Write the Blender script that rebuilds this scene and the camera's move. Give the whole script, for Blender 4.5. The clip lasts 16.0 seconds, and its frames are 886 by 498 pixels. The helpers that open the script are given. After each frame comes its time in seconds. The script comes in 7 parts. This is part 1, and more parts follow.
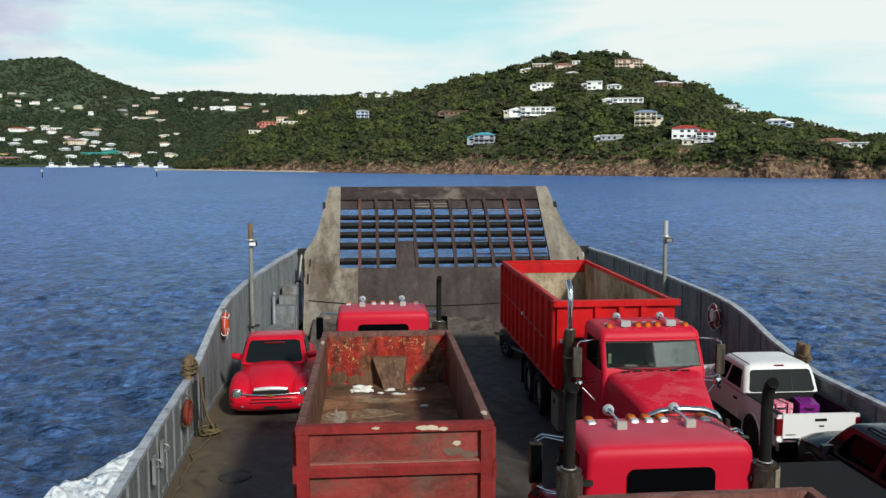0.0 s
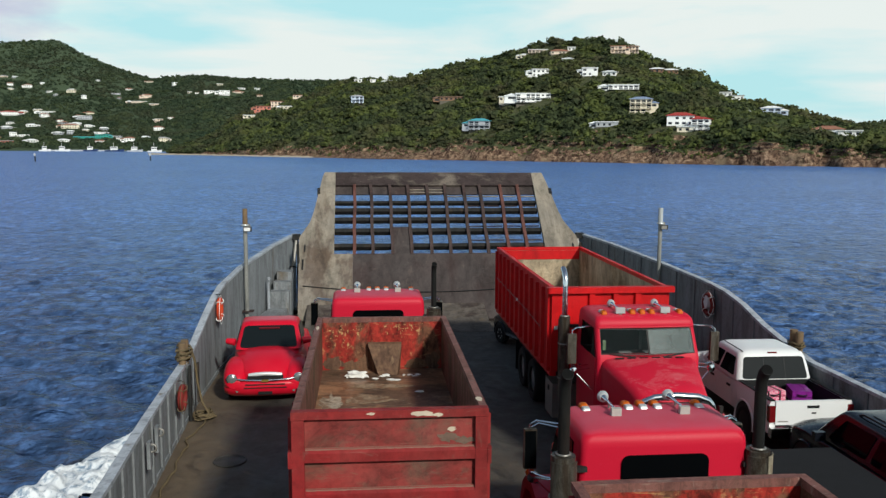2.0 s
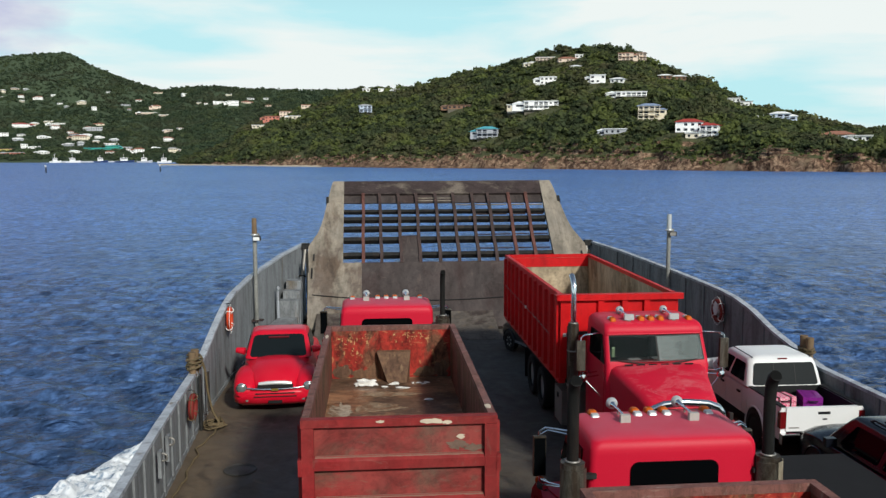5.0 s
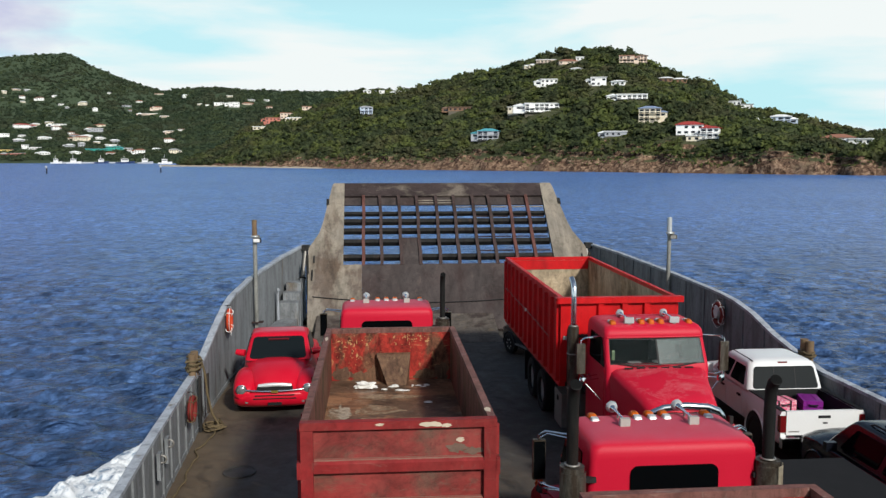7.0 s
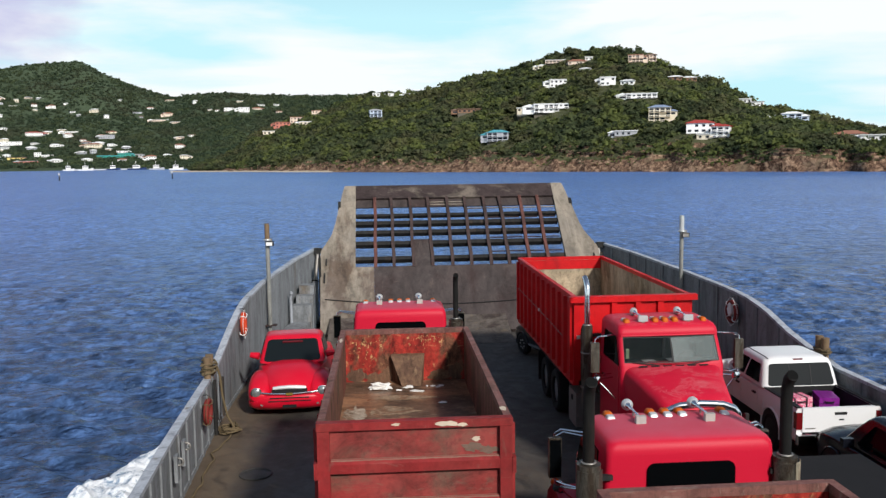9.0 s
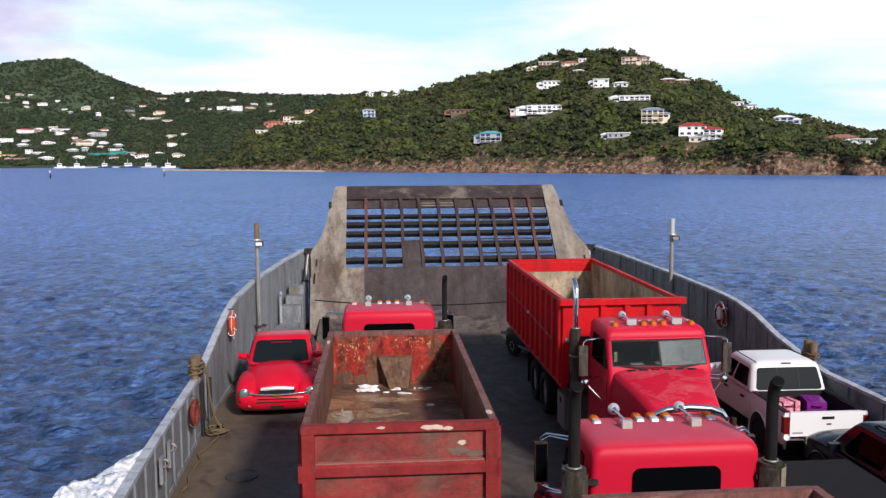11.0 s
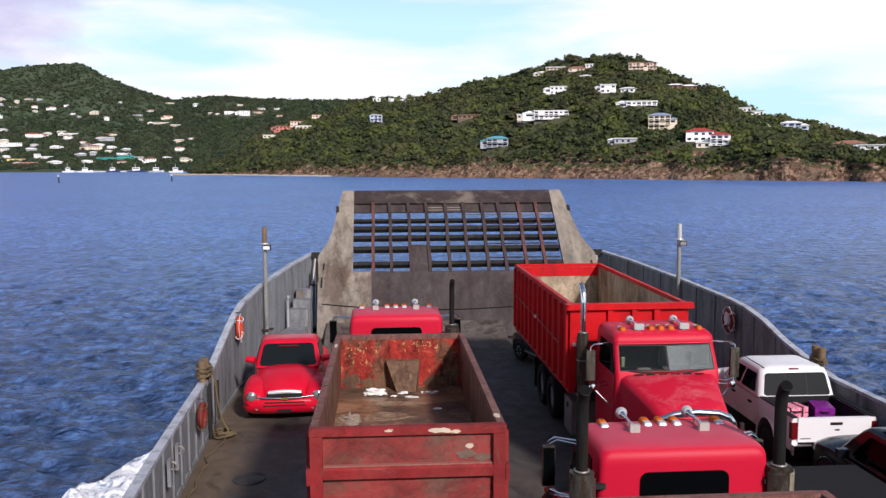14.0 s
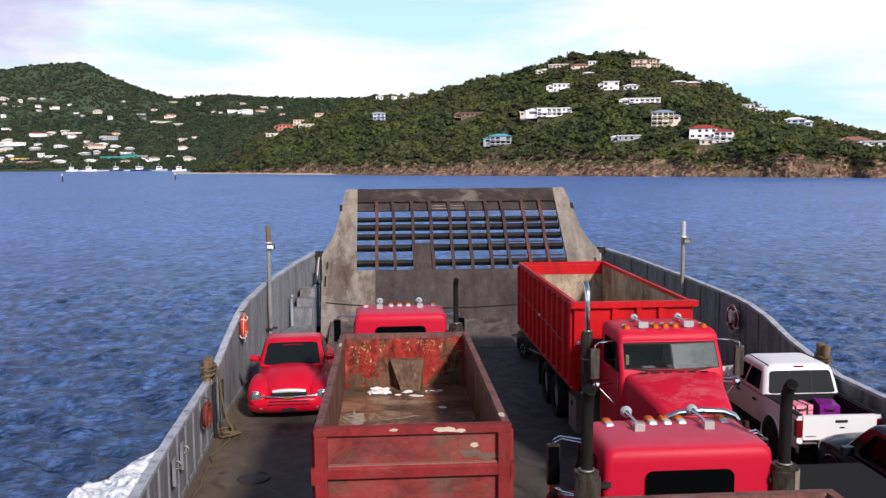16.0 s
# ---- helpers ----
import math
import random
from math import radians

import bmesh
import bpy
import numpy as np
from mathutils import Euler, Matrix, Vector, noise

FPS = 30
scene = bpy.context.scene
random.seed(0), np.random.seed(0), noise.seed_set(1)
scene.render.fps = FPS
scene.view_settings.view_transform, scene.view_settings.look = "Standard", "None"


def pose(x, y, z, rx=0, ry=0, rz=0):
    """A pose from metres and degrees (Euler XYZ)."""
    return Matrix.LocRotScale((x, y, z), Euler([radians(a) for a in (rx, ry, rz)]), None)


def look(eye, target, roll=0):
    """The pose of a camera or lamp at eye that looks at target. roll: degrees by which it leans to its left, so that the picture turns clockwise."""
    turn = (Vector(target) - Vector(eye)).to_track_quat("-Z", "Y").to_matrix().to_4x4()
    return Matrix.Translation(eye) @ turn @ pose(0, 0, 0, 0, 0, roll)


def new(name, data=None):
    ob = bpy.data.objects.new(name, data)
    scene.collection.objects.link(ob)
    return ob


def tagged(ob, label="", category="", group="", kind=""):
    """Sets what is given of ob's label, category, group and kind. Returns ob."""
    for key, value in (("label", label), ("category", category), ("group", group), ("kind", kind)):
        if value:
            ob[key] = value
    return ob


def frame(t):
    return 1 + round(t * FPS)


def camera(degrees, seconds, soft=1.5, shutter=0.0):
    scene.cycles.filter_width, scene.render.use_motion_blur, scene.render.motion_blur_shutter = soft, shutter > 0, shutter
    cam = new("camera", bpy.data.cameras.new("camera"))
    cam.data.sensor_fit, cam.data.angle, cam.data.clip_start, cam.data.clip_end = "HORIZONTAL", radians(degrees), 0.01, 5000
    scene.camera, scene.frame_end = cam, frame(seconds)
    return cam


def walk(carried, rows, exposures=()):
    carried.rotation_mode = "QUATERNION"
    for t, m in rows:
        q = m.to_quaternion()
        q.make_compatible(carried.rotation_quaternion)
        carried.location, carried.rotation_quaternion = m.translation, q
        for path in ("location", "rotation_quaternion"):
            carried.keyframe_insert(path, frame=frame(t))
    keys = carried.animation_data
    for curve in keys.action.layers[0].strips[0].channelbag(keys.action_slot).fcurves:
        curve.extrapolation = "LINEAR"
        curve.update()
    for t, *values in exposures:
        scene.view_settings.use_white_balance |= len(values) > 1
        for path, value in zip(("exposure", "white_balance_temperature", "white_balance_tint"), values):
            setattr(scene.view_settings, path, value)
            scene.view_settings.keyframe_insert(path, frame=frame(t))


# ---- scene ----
EXPOSURE = 0.05
cam = camera(55.7, 16.0, soft=1.4)
PATH = [
    (0, (0.003, 0.067, 6.592), (0.187, 2.047, 6.381), 0.0),
    (0.5, (-0.005, 0.083, 6.589), (0.196, 2.06, 6.365), 0.2),
    (1, (0.027, 0.079, 6.604), (0.222, 2.056, 6.377), -0.1),
    (1.5, (0.003, 0.081, 6.595), (0.202, 2.057, 6.363), 0.3),
    (2, (-0.013, 0.082, 6.593), (0.184, 2.057, 6.349), 0.3),
    (2.5, (-0.018, 0.078, 6.574), (0.149, 2.055, 6.322), 0.1),
    (3, (0.02, 0.052, 6.592), (0.206, 2.028, 6.352), 0.3),
    (3.5, (0.0, 0.07, 6.595), (0.198, 2.048, 6.372), -0.2),
    (4, (-0.013, 0.064, 6.585), (0.169, 2.043, 6.361), -0.4),
    (4.2, (-0.002, 0.057, 6.594), (0.17, 2.037, 6.374), -0.3),
    (6.3, (-0.016, 0.016, 6.591), (0.168, 1.994, 6.357), 0.1),
    (6.5, (-0.04, 0.031, 6.585), (0.136, 2.01, 6.352), 0.1),
    (7, (0.003, 0.046, 6.605), (0.178, 2.026, 6.385), 0.0),
    (7.5, (-0.034, 0.026, 6.594), (0.135, 2.01, 6.411), -0.2),
    (8, (-0.005, 0.007, 6.599), (0.147, 1.991, 6.404), -0.4),
    (8.5, (-0.012, 0.002, 6.559), (0.139, 1.986, 6.362), -0.5),
    (9, (-0.034, 0.012, 6.58), (0.115, 1.995, 6.365), -0.8),
    (11.3, (0.044, 0.058, 6.604), (0.212, 2.04, 6.39), -0.3),
    (11.5, (0.022, 0.028, 6.59), (0.175, 2.01, 6.377), -0.2),
    (12, (0.012, 0.013, 6.611), (0.18, 1.997, 6.418), -0.5),
    (12.5, (0.012, 0.009, 6.608), (0.164, 1.995, 6.428), -0.6),
    (13, (-0.004, 0.046, 6.598), (0.167, 2.03, 6.416), -0.3),
    (13.5, (-0.021, 0.03, 6.582), (0.131, 2.015, 6.387), -0.3),
    (14, (0.014, 0.027, 6.587), (0.166, 2.011, 6.385), -0.2),
    (14.5, (0.004, 0.043, 6.578), (0.159, 2.028, 6.386), -0.3),
    (15, (-0.011, 0.024, 6.601), (0.142, 2.007, 6.399), -0.2),
    (15.5, (0.04, 0.016, 6.608), (0.173, 1.998, 6.372), -0.6),
    (16, (0.003, 0.034, 6.604), (0.147, 2.018, 6.397), -0.4),
]
walk(cam, [(t, look(eye, target, roll)) for t, eye, target, roll in PATH], [(t, EXPOSURE + e, 6340, tint) for t, e, tint in ((0.0, -0.26, 2), (3.0, -0.34, 2), (4.2, -0.28, 3), (7.0, -0.2, 6), (9.0, -0.1, 9), (11.5, -0.03, 17), (16.0, -0.03, 19))])

# ---- daylight: low sun from behind and to the right, bright broken cloud ----
SUN = Vector((0.64, -1.45, 1.0)).normalized()
sun_data = bpy.data.lights.new("sun", "SUN")
sun_data.energy, sun_data.angle, sun_data.color = 4.6, radians(5.0), (1.0, 0.945, 0.87)
sun_lamp = new("sun", sun_data)
sun_lamp.matrix_world = look((30, -60, 60), Vector((30, -60, 60)) - SUN)

sky_world = bpy.data.worlds.new("sky")
scene.world = sky_world
sky_world.use_nodes = True
wn, wl = sky_world.node_tree.nodes, sky_world.node_tree.links
for n in list(wn):
    wn.remove(n)
w_out = wn.new("ShaderNodeOutputWorld")
w_bg = wn.new("ShaderNodeBackground")
w_sky = wn.new("ShaderNodeTexSky")
w_sky.sky_type, w_sky.sun_disc = "NISHITA", False
w_sky.sun_elevation = math.asin(SUN.z)
w_sky.sun_rotation = math.atan2(SUN.x, SUN.y)
w_sky.air_density, w_sky.dust_density, w_sky.ozone_density = 1.0, 1.0, 1.0
w_co = wn.new("ShaderNodeTexCoord")
w_map = wn.new("ShaderNodeMapping")
w_map.inputs["Scale"].default_value = (1.5, 1.5, 8.5)
w_map.inputs["Rotation"].default_value = (radians(4), radians(-5), 0.3)
w_map.inputs["Location"].default_value = (0.55, 0.2, 0.35)
w_noise = wn.new("ShaderNodeTexNoise")
w_noise.inputs["Scale"].default_value = 1.6
w_noise.inputs["Detail"].default_value = 7.0
w_noise.inputs["Roughness"].default_value = 0.5
w_noise.inputs["Distortion"].default_value = 0.25
w_ramp = wn.new("ShaderNodeValToRGB")
w_ramp.color_ramp.elements[0].position, w_ramp.color_ramp.elements[0].color = 0.42, (0, 0, 0, 1)
w_ramp.color_ramp.elements[1].position, w_ramp.color_ramp.elements[1].color = 0.56, (1, 1, 1, 1)
w_mix = wn.new("ShaderNodeMix")
w_mix.data_type = "RGBA"
w_mix.inputs["B"].default_value = (10.2, 10.4, 10.3, 1)
w_bg.inputs["Strength"].default_value = 0.1
wl.new(w_co.outputs["Generated"], w_map.inputs["Vector"])
wl.new(w_map.outputs["Vector"], w_noise.inputs["Vector"])
wl.new(w_noise.outputs["Fac"], w_ramp.inputs["Fac"])
w_sep = wn.new("ShaderNodeSeparateXYZ")
w_high = wn.new("ShaderNodeMapRange")      # cloud thins out overhead
w_high.inputs["From Min"].default_value, w_high.inputs["From Max"].default_value = 0.21, 0.36
w_high.inputs["To Min"].default_value, w_high.inputs["To Max"].default_value = 1.0, 0.12
w_thin = wn.new("ShaderNodeMath")
w_thin.operation = "MULTIPLY"
wl.new(w_co.outputs["Generated"], w_sep.inputs["Vector"])
wl.new(w_sep.outputs["Z"], w_high.inputs["Value"])
wl.new(w_ramp.outputs["Color"], w_thin.inputs[0])
wl.new(w_high.outputs["Result"], w_thin.inputs[1])
wl.new(w_thin.outputs[0], w_mix.inputs["Factor"])
w_veil = wn.new("ShaderNodeMix")           # thin bright haze low in the sky
w_veil.data_type = "RGBA"
w_veil.inputs["B"].default_value = (6.3, 9.9, 10.6, 1)
w_low = wn.new("ShaderNodeMapRange")
w_low.inputs["From Min"].default_value, w_low.inputs["From Max"].default_value = 0.16, 0.33
w_low.inputs["To Min"].default_value, w_low.inputs["To Max"].default_value = 0.9, 0.0
wl.new(w_sep.outputs["Z"], w_low.inputs["Value"])
wl.new(w_low.outputs["Result"], w_veil.inputs["Factor"])
wl.new(w_sky.outputs["Color"], w_veil.inputs["A"])
wl.new(w_veil.outputs["Result"], w_mix.inputs["A"])
# one shaded lilac cloud to the left, higher up
w_dot = wn.new("ShaderNodeVectorMath")
w_dot.operation = "DISTANCE"
w_dot.inputs[1].default_value = (-0.46, 0.85, 0.275)
w_n2 = wn.new("ShaderNodeTexNoise")
w_n2.inputs["Scale"].default_value, w_n2.inputs["Detail"].default_value = 7.0, 6.0
w_sum = wn.new("ShaderNodeMath")
w_sum.operation = "MULTIPLY_ADD"
w_sum.inputs[1].default_value = -0.5
w_r2 = wn.new("ShaderNodeMapRange")
w_r2.inputs["From Min"].default_value, w_r2.inputs["From Max"].default_value = 0.0, -0.12
w_r2.inputs["To Min"].default_value, w_r2.inputs["To Max"].default_value = 0.0, 1.0
w_lilac = wn.new("ShaderNodeMix")
w_lilac.data_type = "RGBA"
w_lilac.inputs["B"].default_value = (6.5, 6.5, 8.6, 1)
w_nz = wn.new("ShaderNodeMapping")
w_nz.inputs["Scale"].default_value = (1, 1, 2.6)
wl.new(w_co.outputs["Generated"], w_nz.inputs["Vector"])
wl.new(w_nz.outputs["Vector"], w_n2.inputs["Vector"])
wl.new(w_co.outputs["Generated"], w_dot.inputs[0])
wl.new(w_n2.outputs["Fac"], w_sum.inputs[0])
wl.new(w_dot.outputs["Value"], w_sum.inputs[2])
wl.new(w_sum.outputs[0], w_r2.inputs["Value"])
wl.new(w_r2.outputs["Result"], w_lilac.inputs["Factor"])
wl.new(w_mix.outputs["Result"], w_lilac.inputs["A"])
wl.new(w_lilac.outputs["Result"], w_bg.inputs["Color"])
wl.new(w_bg.outputs["Background"], w_out.inputs["Surface"])


# ---- materials ----
def ramp_node(nt, stops):
    r = nt.nodes.new("ShaderNodeValToRGB")
    els = r.color_ramp.elements
    while len(els) < len(stops):
        els.new(0.5)
    for e, (p, c) in zip(els, stops):
        e.position, e.color = p, (*c, 1)
    return r


def noise_node(nt, scale, detail=5, rough=0.55, vec=None, dist=0.0):
    n = nt.nodes.new("ShaderNodeTexNoise")
    n.inputs["Scale"].default_value, n.inputs["Detail"].default_value = scale, detail
    n.inputs["Roughness"].default_value, n.inputs["Distortion"].default_value = rough, dist
    if vec:
        nt.links.new(vec, n.inputs["Vector"])
    return n


def mix_node(nt, fac, a, b, mode="MIX"):
    m = nt.nodes.new("ShaderNodeMix")
    m.data_type, m.blend_type = "RGBA", mode
    for sock, v in ((m.inputs["Factor"], fac), (m.inputs["A"], a), (m.inputs["B"], b)):
        if isinstance(v, (int, float)):
            sock.default_value = v
        elif isinstance(v, tuple):
            sock.default_value = (*v, 1)
        else:
            nt.links.new(v, sock)
    return m.outputs["Result"]


def blank(name):
    m = bpy.data.materials.new(name)
    m.use_nodes = True
    nt = m.node_tree
    return m, nt, nt.nodes["Principled BSDF"]


def coords(nt, stretch=(1, 1, 1), kind="Object"):
    c = nt.nodes.new("ShaderNodeTexCoord")
    mp = nt.nodes.new("ShaderNodeMapping")
    mp.inputs["Scale"].default_value = stretch
    nt.links.new(c.outputs[kind], mp.inputs["Vector"])
    return mp.outputs["Vector"]


def bump(nt, b, height, strength, dist=0.02):
    n = nt.nodes.new("ShaderNodeBump")
    n.inputs["Strength"].default_value, n.inputs["Distance"].default_value = strength, dist
    nt.links.new(height, n.inputs["Height"])
    nt.links.new(n.outputs["Normal"], b.inputs["Normal"])


def plain(name, col, rough=0.5, metal=0.0, vary=0.12, scale=6.0, coat=0.0, relief=0.0):
    """A plain surface with slight grain and uneven tone."""
    m, nt, b = blank(name)
    v = coords(nt)
    n1 = noise_node(nt, scale, 6, 0.6, v)
    n2 = noise_node(nt, scale * 0.15, 3, 0.5, v)
    dark = tuple(c * (1 - vary) for c in col)
    lite = tuple(min(1, c * (1 + vary)) for c in col)
    c1 = mix_node(nt, n1.outputs["Fac"], dark, lite)
    c2 = mix_node(nt, n2.outputs["Fac"], tuple(c * (1 - vary) for c in (1, 1, 1)), (1, 1, 1))
    nt.links.new(mix_node(nt, 1.0, c1, c2, "MULTIPLY"), b.inputs["Base Color"])
    b.inputs["Roughness"].default_value, b.inputs["Metallic"].default_value = rough, metal
    b.inputs["Coat Weight"].default_value, b.inputs["Coat Roughness"].default_value = coat, 0.06
    if not metal and rough > 0.45:
        b.inputs["Specular IOR Level"].default_value = 0.2
    if relief:
        bump(nt, b, n1.outputs["Fac"], relief, 0.01)
    return m


def worn(name, paint, rust, primer, amount=0.5, scale=1.2, rough=0.6, streak=(1, 1, 0.25), dust=None, dust_amount=0.0, grain=25.0, grime=0.45):
    """Old paint that has flaked and streaked, with rust or dirt showing through."""
    m, nt, b = blank(name)
    v = coords(nt)
    vs = coords(nt, streak)
    big = noise_node(nt, scale, 8, 0.62, vs, 0.4)
    fine = noise_node(nt, grain, 6, 0.65, v)
    mid = noise_node(nt, scale * 4.5, 7, 0.65, vs, 0.3)
    base = mix_node(nt, fine.outputs["Fac"], tuple(c * 0.82 for c in paint), tuple(min(1, c * 1.12) for c in paint))
    lo = 0.75 - amount * 0.5
    r1 = ramp_node(nt, [(lo, (0, 0, 0)), (lo + 0.09, (1, 1, 1))])
    nt.links.new(big.outputs["Fac"], r1.inputs["Fac"])
    c = mix_node(nt, r1.outputs["Color"], base, rust)
    r2 = ramp_node(nt, [(0.60, (0, 0, 0)), (0.66, (1, 1, 1))])
    nt.links.new(mid.outputs["Fac"], r2.inputs["Fac"])
    f2 = mix_node(nt, 1.0, r2.outputs["Color"], (min(1, amount), min(1, amount), min(1, amount)), "MULTIPLY")
    c = mix_node(nt, f2, c, primer)
    if dust:
        dn = noise_node(nt, scale * 0.9, 5, 0.6, v)
        r3 = ramp_node(nt, [(0.35, (0, 0, 0)), (0.7, (dust_amount,) * 3)])
        nt.links.new(dn.outputs["Fac"], r3.inputs["Fac"])
        c = mix_node(nt, r3.outputs["Color"], c, dust)
    # grime: dark blotches and streaks over everything, at two sizes
    g1 = noise_node(nt, scale * 2.6, 9, 0.72, vs, 0.6)
    rg1 = ramp_node(nt, [(0.36, (1 - grime,) * 3), (0.58, (1.06, 1.06, 1.06))])
    nt.links.new(g1.outputs["Fac"], rg1.inputs["Fac"])
    c = mix_node(nt, 1.0, c, rg1.outputs["Color"], "MULTIPLY")
    g2 = noise_node(nt, scale * 11.0, 6, 0.7, v)
    rg2 = ramp_node(nt, [(0.34, (1 - grime * 0.6,) * 3), (0.5, (1, 1, 1))])
    nt.links.new(g2.outputs["Fac"], rg2.inputs["Fac"])
    c = mix_node(nt, 1.0, c, rg2.outputs["Color"], "MULTIPLY")
    sc = noise_node(nt, grain * 0.5, 5, 0.7, coords(nt, (0.25, 1, 1)), 0.9)       # scratches and small chips
    rs1 = ramp_node(nt, [(0.60, (0, 0, 0)), (0.68, (min(1, amount * 0.9),) * 3)])
    nt.links.new(sc.outputs["Fac"], rs1.inputs["Fac"])
    c = mix_node(nt, rs1.outputs["Color"], c, primer)
    nt.links.new(c, b.inputs["Base Color"])
    b.inputs["Specular IOR Level"].default_value = 0.2
    rr = ramp_node(nt, [(0.3, (rough - 0.12,) * 3), (0.7, (min(1, rough + 0.2),) * 3)])
    nt.links.new(big.outputs["Fac"], rr.inputs["Fac"])
    nt.links.new(rr.outputs["Color"], b.inputs["Roughness"])
    bump(nt, b, mid.outputs["Fac"], 0.35, 0.012)
    return m


def car_paint(name, col, dust=(0.5, 0.42, 0.38), dusty=0.12, rough=0.28, coat=0.12, shine=0.3):
    m, nt, b = blank(name)
    v = coords(nt)
    n1 = noise_node(nt, 2.2, 6, 0.6, v)
    n2 = noise_node(nt, 40, 3, 0.5, v)
    r = ramp_node(nt, [(0.42, (0, 0, 0)), (0.75, (dusty,) * 3)])
    nt.links.new(n1.outputs["Fac"], r.inputs["Fac"])
    c = mix_node(nt, n2.outputs["Fac"], tuple(x * 0.94 for x in col), tuple(min(1, x * 1.04) for x in col))
    nt.links.new(mix_node(nt, r.outputs["Color"], c, dust), b.inputs["Base Color"])
    b.inputs["Roughness"].default_value = rough
    b.inputs["Coat Weight"].default_value, b.inputs["Coat Roughness"].default_value = coat, 0.1
    b.inputs["Specular IOR Level"].default_value = shine
    return m


def glass_like(name, col=(0.01, 0.012, 0.014), rough=0.04, alpha=1.0):
    m, nt, b = blank(name)
    b.inputs["Base Color"].default_value = (*col, 1)
    b.inputs["Roughness"].default_value, b.inputs["IOR"].default_value = rough, 1.5
    b.inputs["Alpha"].default_value = alpha
    b.inputs["Specular IOR Level"].default_value = 0.06
    return m




def deck_material():
    """Dark oily plating; sandy rust dirt to port also paints in a sunlit strip."""
    m, nt, b = blank("deck_steel")
    v = coords(nt)
    vs = coords(nt, (1, 0.4, 1))
    big, mid, fine = noise_node(nt, 0.5, 8, 0.62, vs, 0.5), noise_node(nt, 2.2, 7, 0.65, v, 0.3), noise_node(nt, 30, 5, 0.6, v)
    base = mix_node(nt, mid.outputs["Fac"], (0.020, 0.018, 0.017), (0.094, 0.081, 0.068))
    base = mix_node(nt, fine.outputs["Fac"], base, mix_node(nt, 0.5, base, (0.07, 0.065, 0.06)))
    sep = nt.nodes.new("ShaderNodeSeparateXYZ")
    nt.links.new(v, sep.inputs["Vector"])
    side = nt.nodes.new("ShaderNodeMapRange")
    side.inputs["From Min"].default_value, side.inputs["From Max"].default_value = -1.6, -4.2
    side.inputs["To Min"].default_value, side.inputs["To Max"].default_value = 0.0, 0.42
    nt.links.new(sep.outputs["X"], side.inputs["Value"])
    add = nt.nodes.new("ShaderNodeMath")
    add.operation = "ADD"
    nt.links.new(side.outputs["Result"], add.inputs[0])
    nt.links.new(big.outputs["Fac"], add.inputs[1])
    r = ramp_node(nt, [(0.52, (0, 0, 0)), (0.95, (1, 1, 1))])
    nt.links.new(add.outputs[0], r.inputs["Fac"])
    dirt = mix_node(nt, mid.outputs["Fac"], (0.055, 0.039, 0.025), (0.150, 0.108, 0.068))
    c = mix_node(nt, r.outputs["Color"], base, dirt)
    pan = noise_node(nt, 0.9, 9, 0.7, coords(nt, (1, 0.7, 1)), 1.2)       # scraped pale patches and spilt oil
    rp = ramp_node(nt, [(0.36, (0.42, 0.42, 0.44)), (0.47, (1, 1, 1)), (0.60, (1, 1, 1)), (0.70, (1.7, 1.6, 1.45))])
    nt.links.new(pan.outputs["Fac"], rp.inputs["Fac"])
    nt.links.new(mix_node(nt, 1.0, c, rp.outputs["Color"], "MULTIPLY"), b.inputs["Base Color"])
    rr = ramp_node(nt, [(0.35, (0.5, 0.5, 0.5)), (0.65, (0.85, 0.85, 0.85))])
    nt.links.new(mid.outputs["Fac"], rr.inputs["Fac"])
    nt.links.new(rr.outputs["Color"], b.inputs["Roughness"])
    bump(nt, b, mid.outputs["Fac"], 0.4, 0.015)
    return m


M_DECK = deck_material()
M_HULL = worn("bulwark_grey_paint", (0.215, 0.226, 0.238), (0.13, 0.108, 0.085), (0.175, 0.182, 0.188), 0.34, 1.0, 0.6, (1, 1, 0.2))
M_RAIL = worn("rail_grey_paint", (0.42, 0.445, 0.49), (0.2, 0.16, 0.12), (0.36, 0.36, 0.36), 0.25, 1.5, 0.55)
M_RAMP = worn("ramp_bare_steel", (0.30, 0.255, 0.20), (0.12, 0.085, 0.062), (0.17, 0.145, 0.115), 0.48, 0.55, 0.7, (1, 1, 0.35), (0.16, 0.145, 0.135), 0.5)
M_RAMP_DARK = worn("ramp_worn_steel", (0.066, 0.050, 0.047), (0.045, 0.028, 0.026), (0.115, 0.083, 0.072), 0.5, 0.6, 0.65, (1, 1, 0.4), (0.07, 0.062, 0.06), 0.5)
M_RAMP_TOP = worn("ramp_patchy_steel", (0.15, 0.122, 0.10), (0.048, 0.034, 0.033), (0.10, 0.08, 0.07), 0.72, 0.9, 0.7, (0.6, 1, 1), grime=0.5)
M_RUSTBAR = worn("rusty_bar", (0.064, 0.043, 0.040), (0.042, 0.028, 0.026), (0.20, 0.09, 0.08), 0.55, 1.4, 0.75)
M_REDBAR = worn("red_rusted_bar", (0.13, 0.055, 0.045), (0.07, 0.036, 0.032), (0.24, 0.13, 0.11), 0.5, 1.6, 0.75)
M_BIN_OLD = worn("old_red_bin_paint", (0.25, 0.013, 0.016), (0.15, 0.045, 0.036), (0.20, 0.11, 0.085), 0.34, 0.8, 0.62, (1, 1, 0.5), (0.19, 0.12, 0.09), 0.25, grime=0.32)
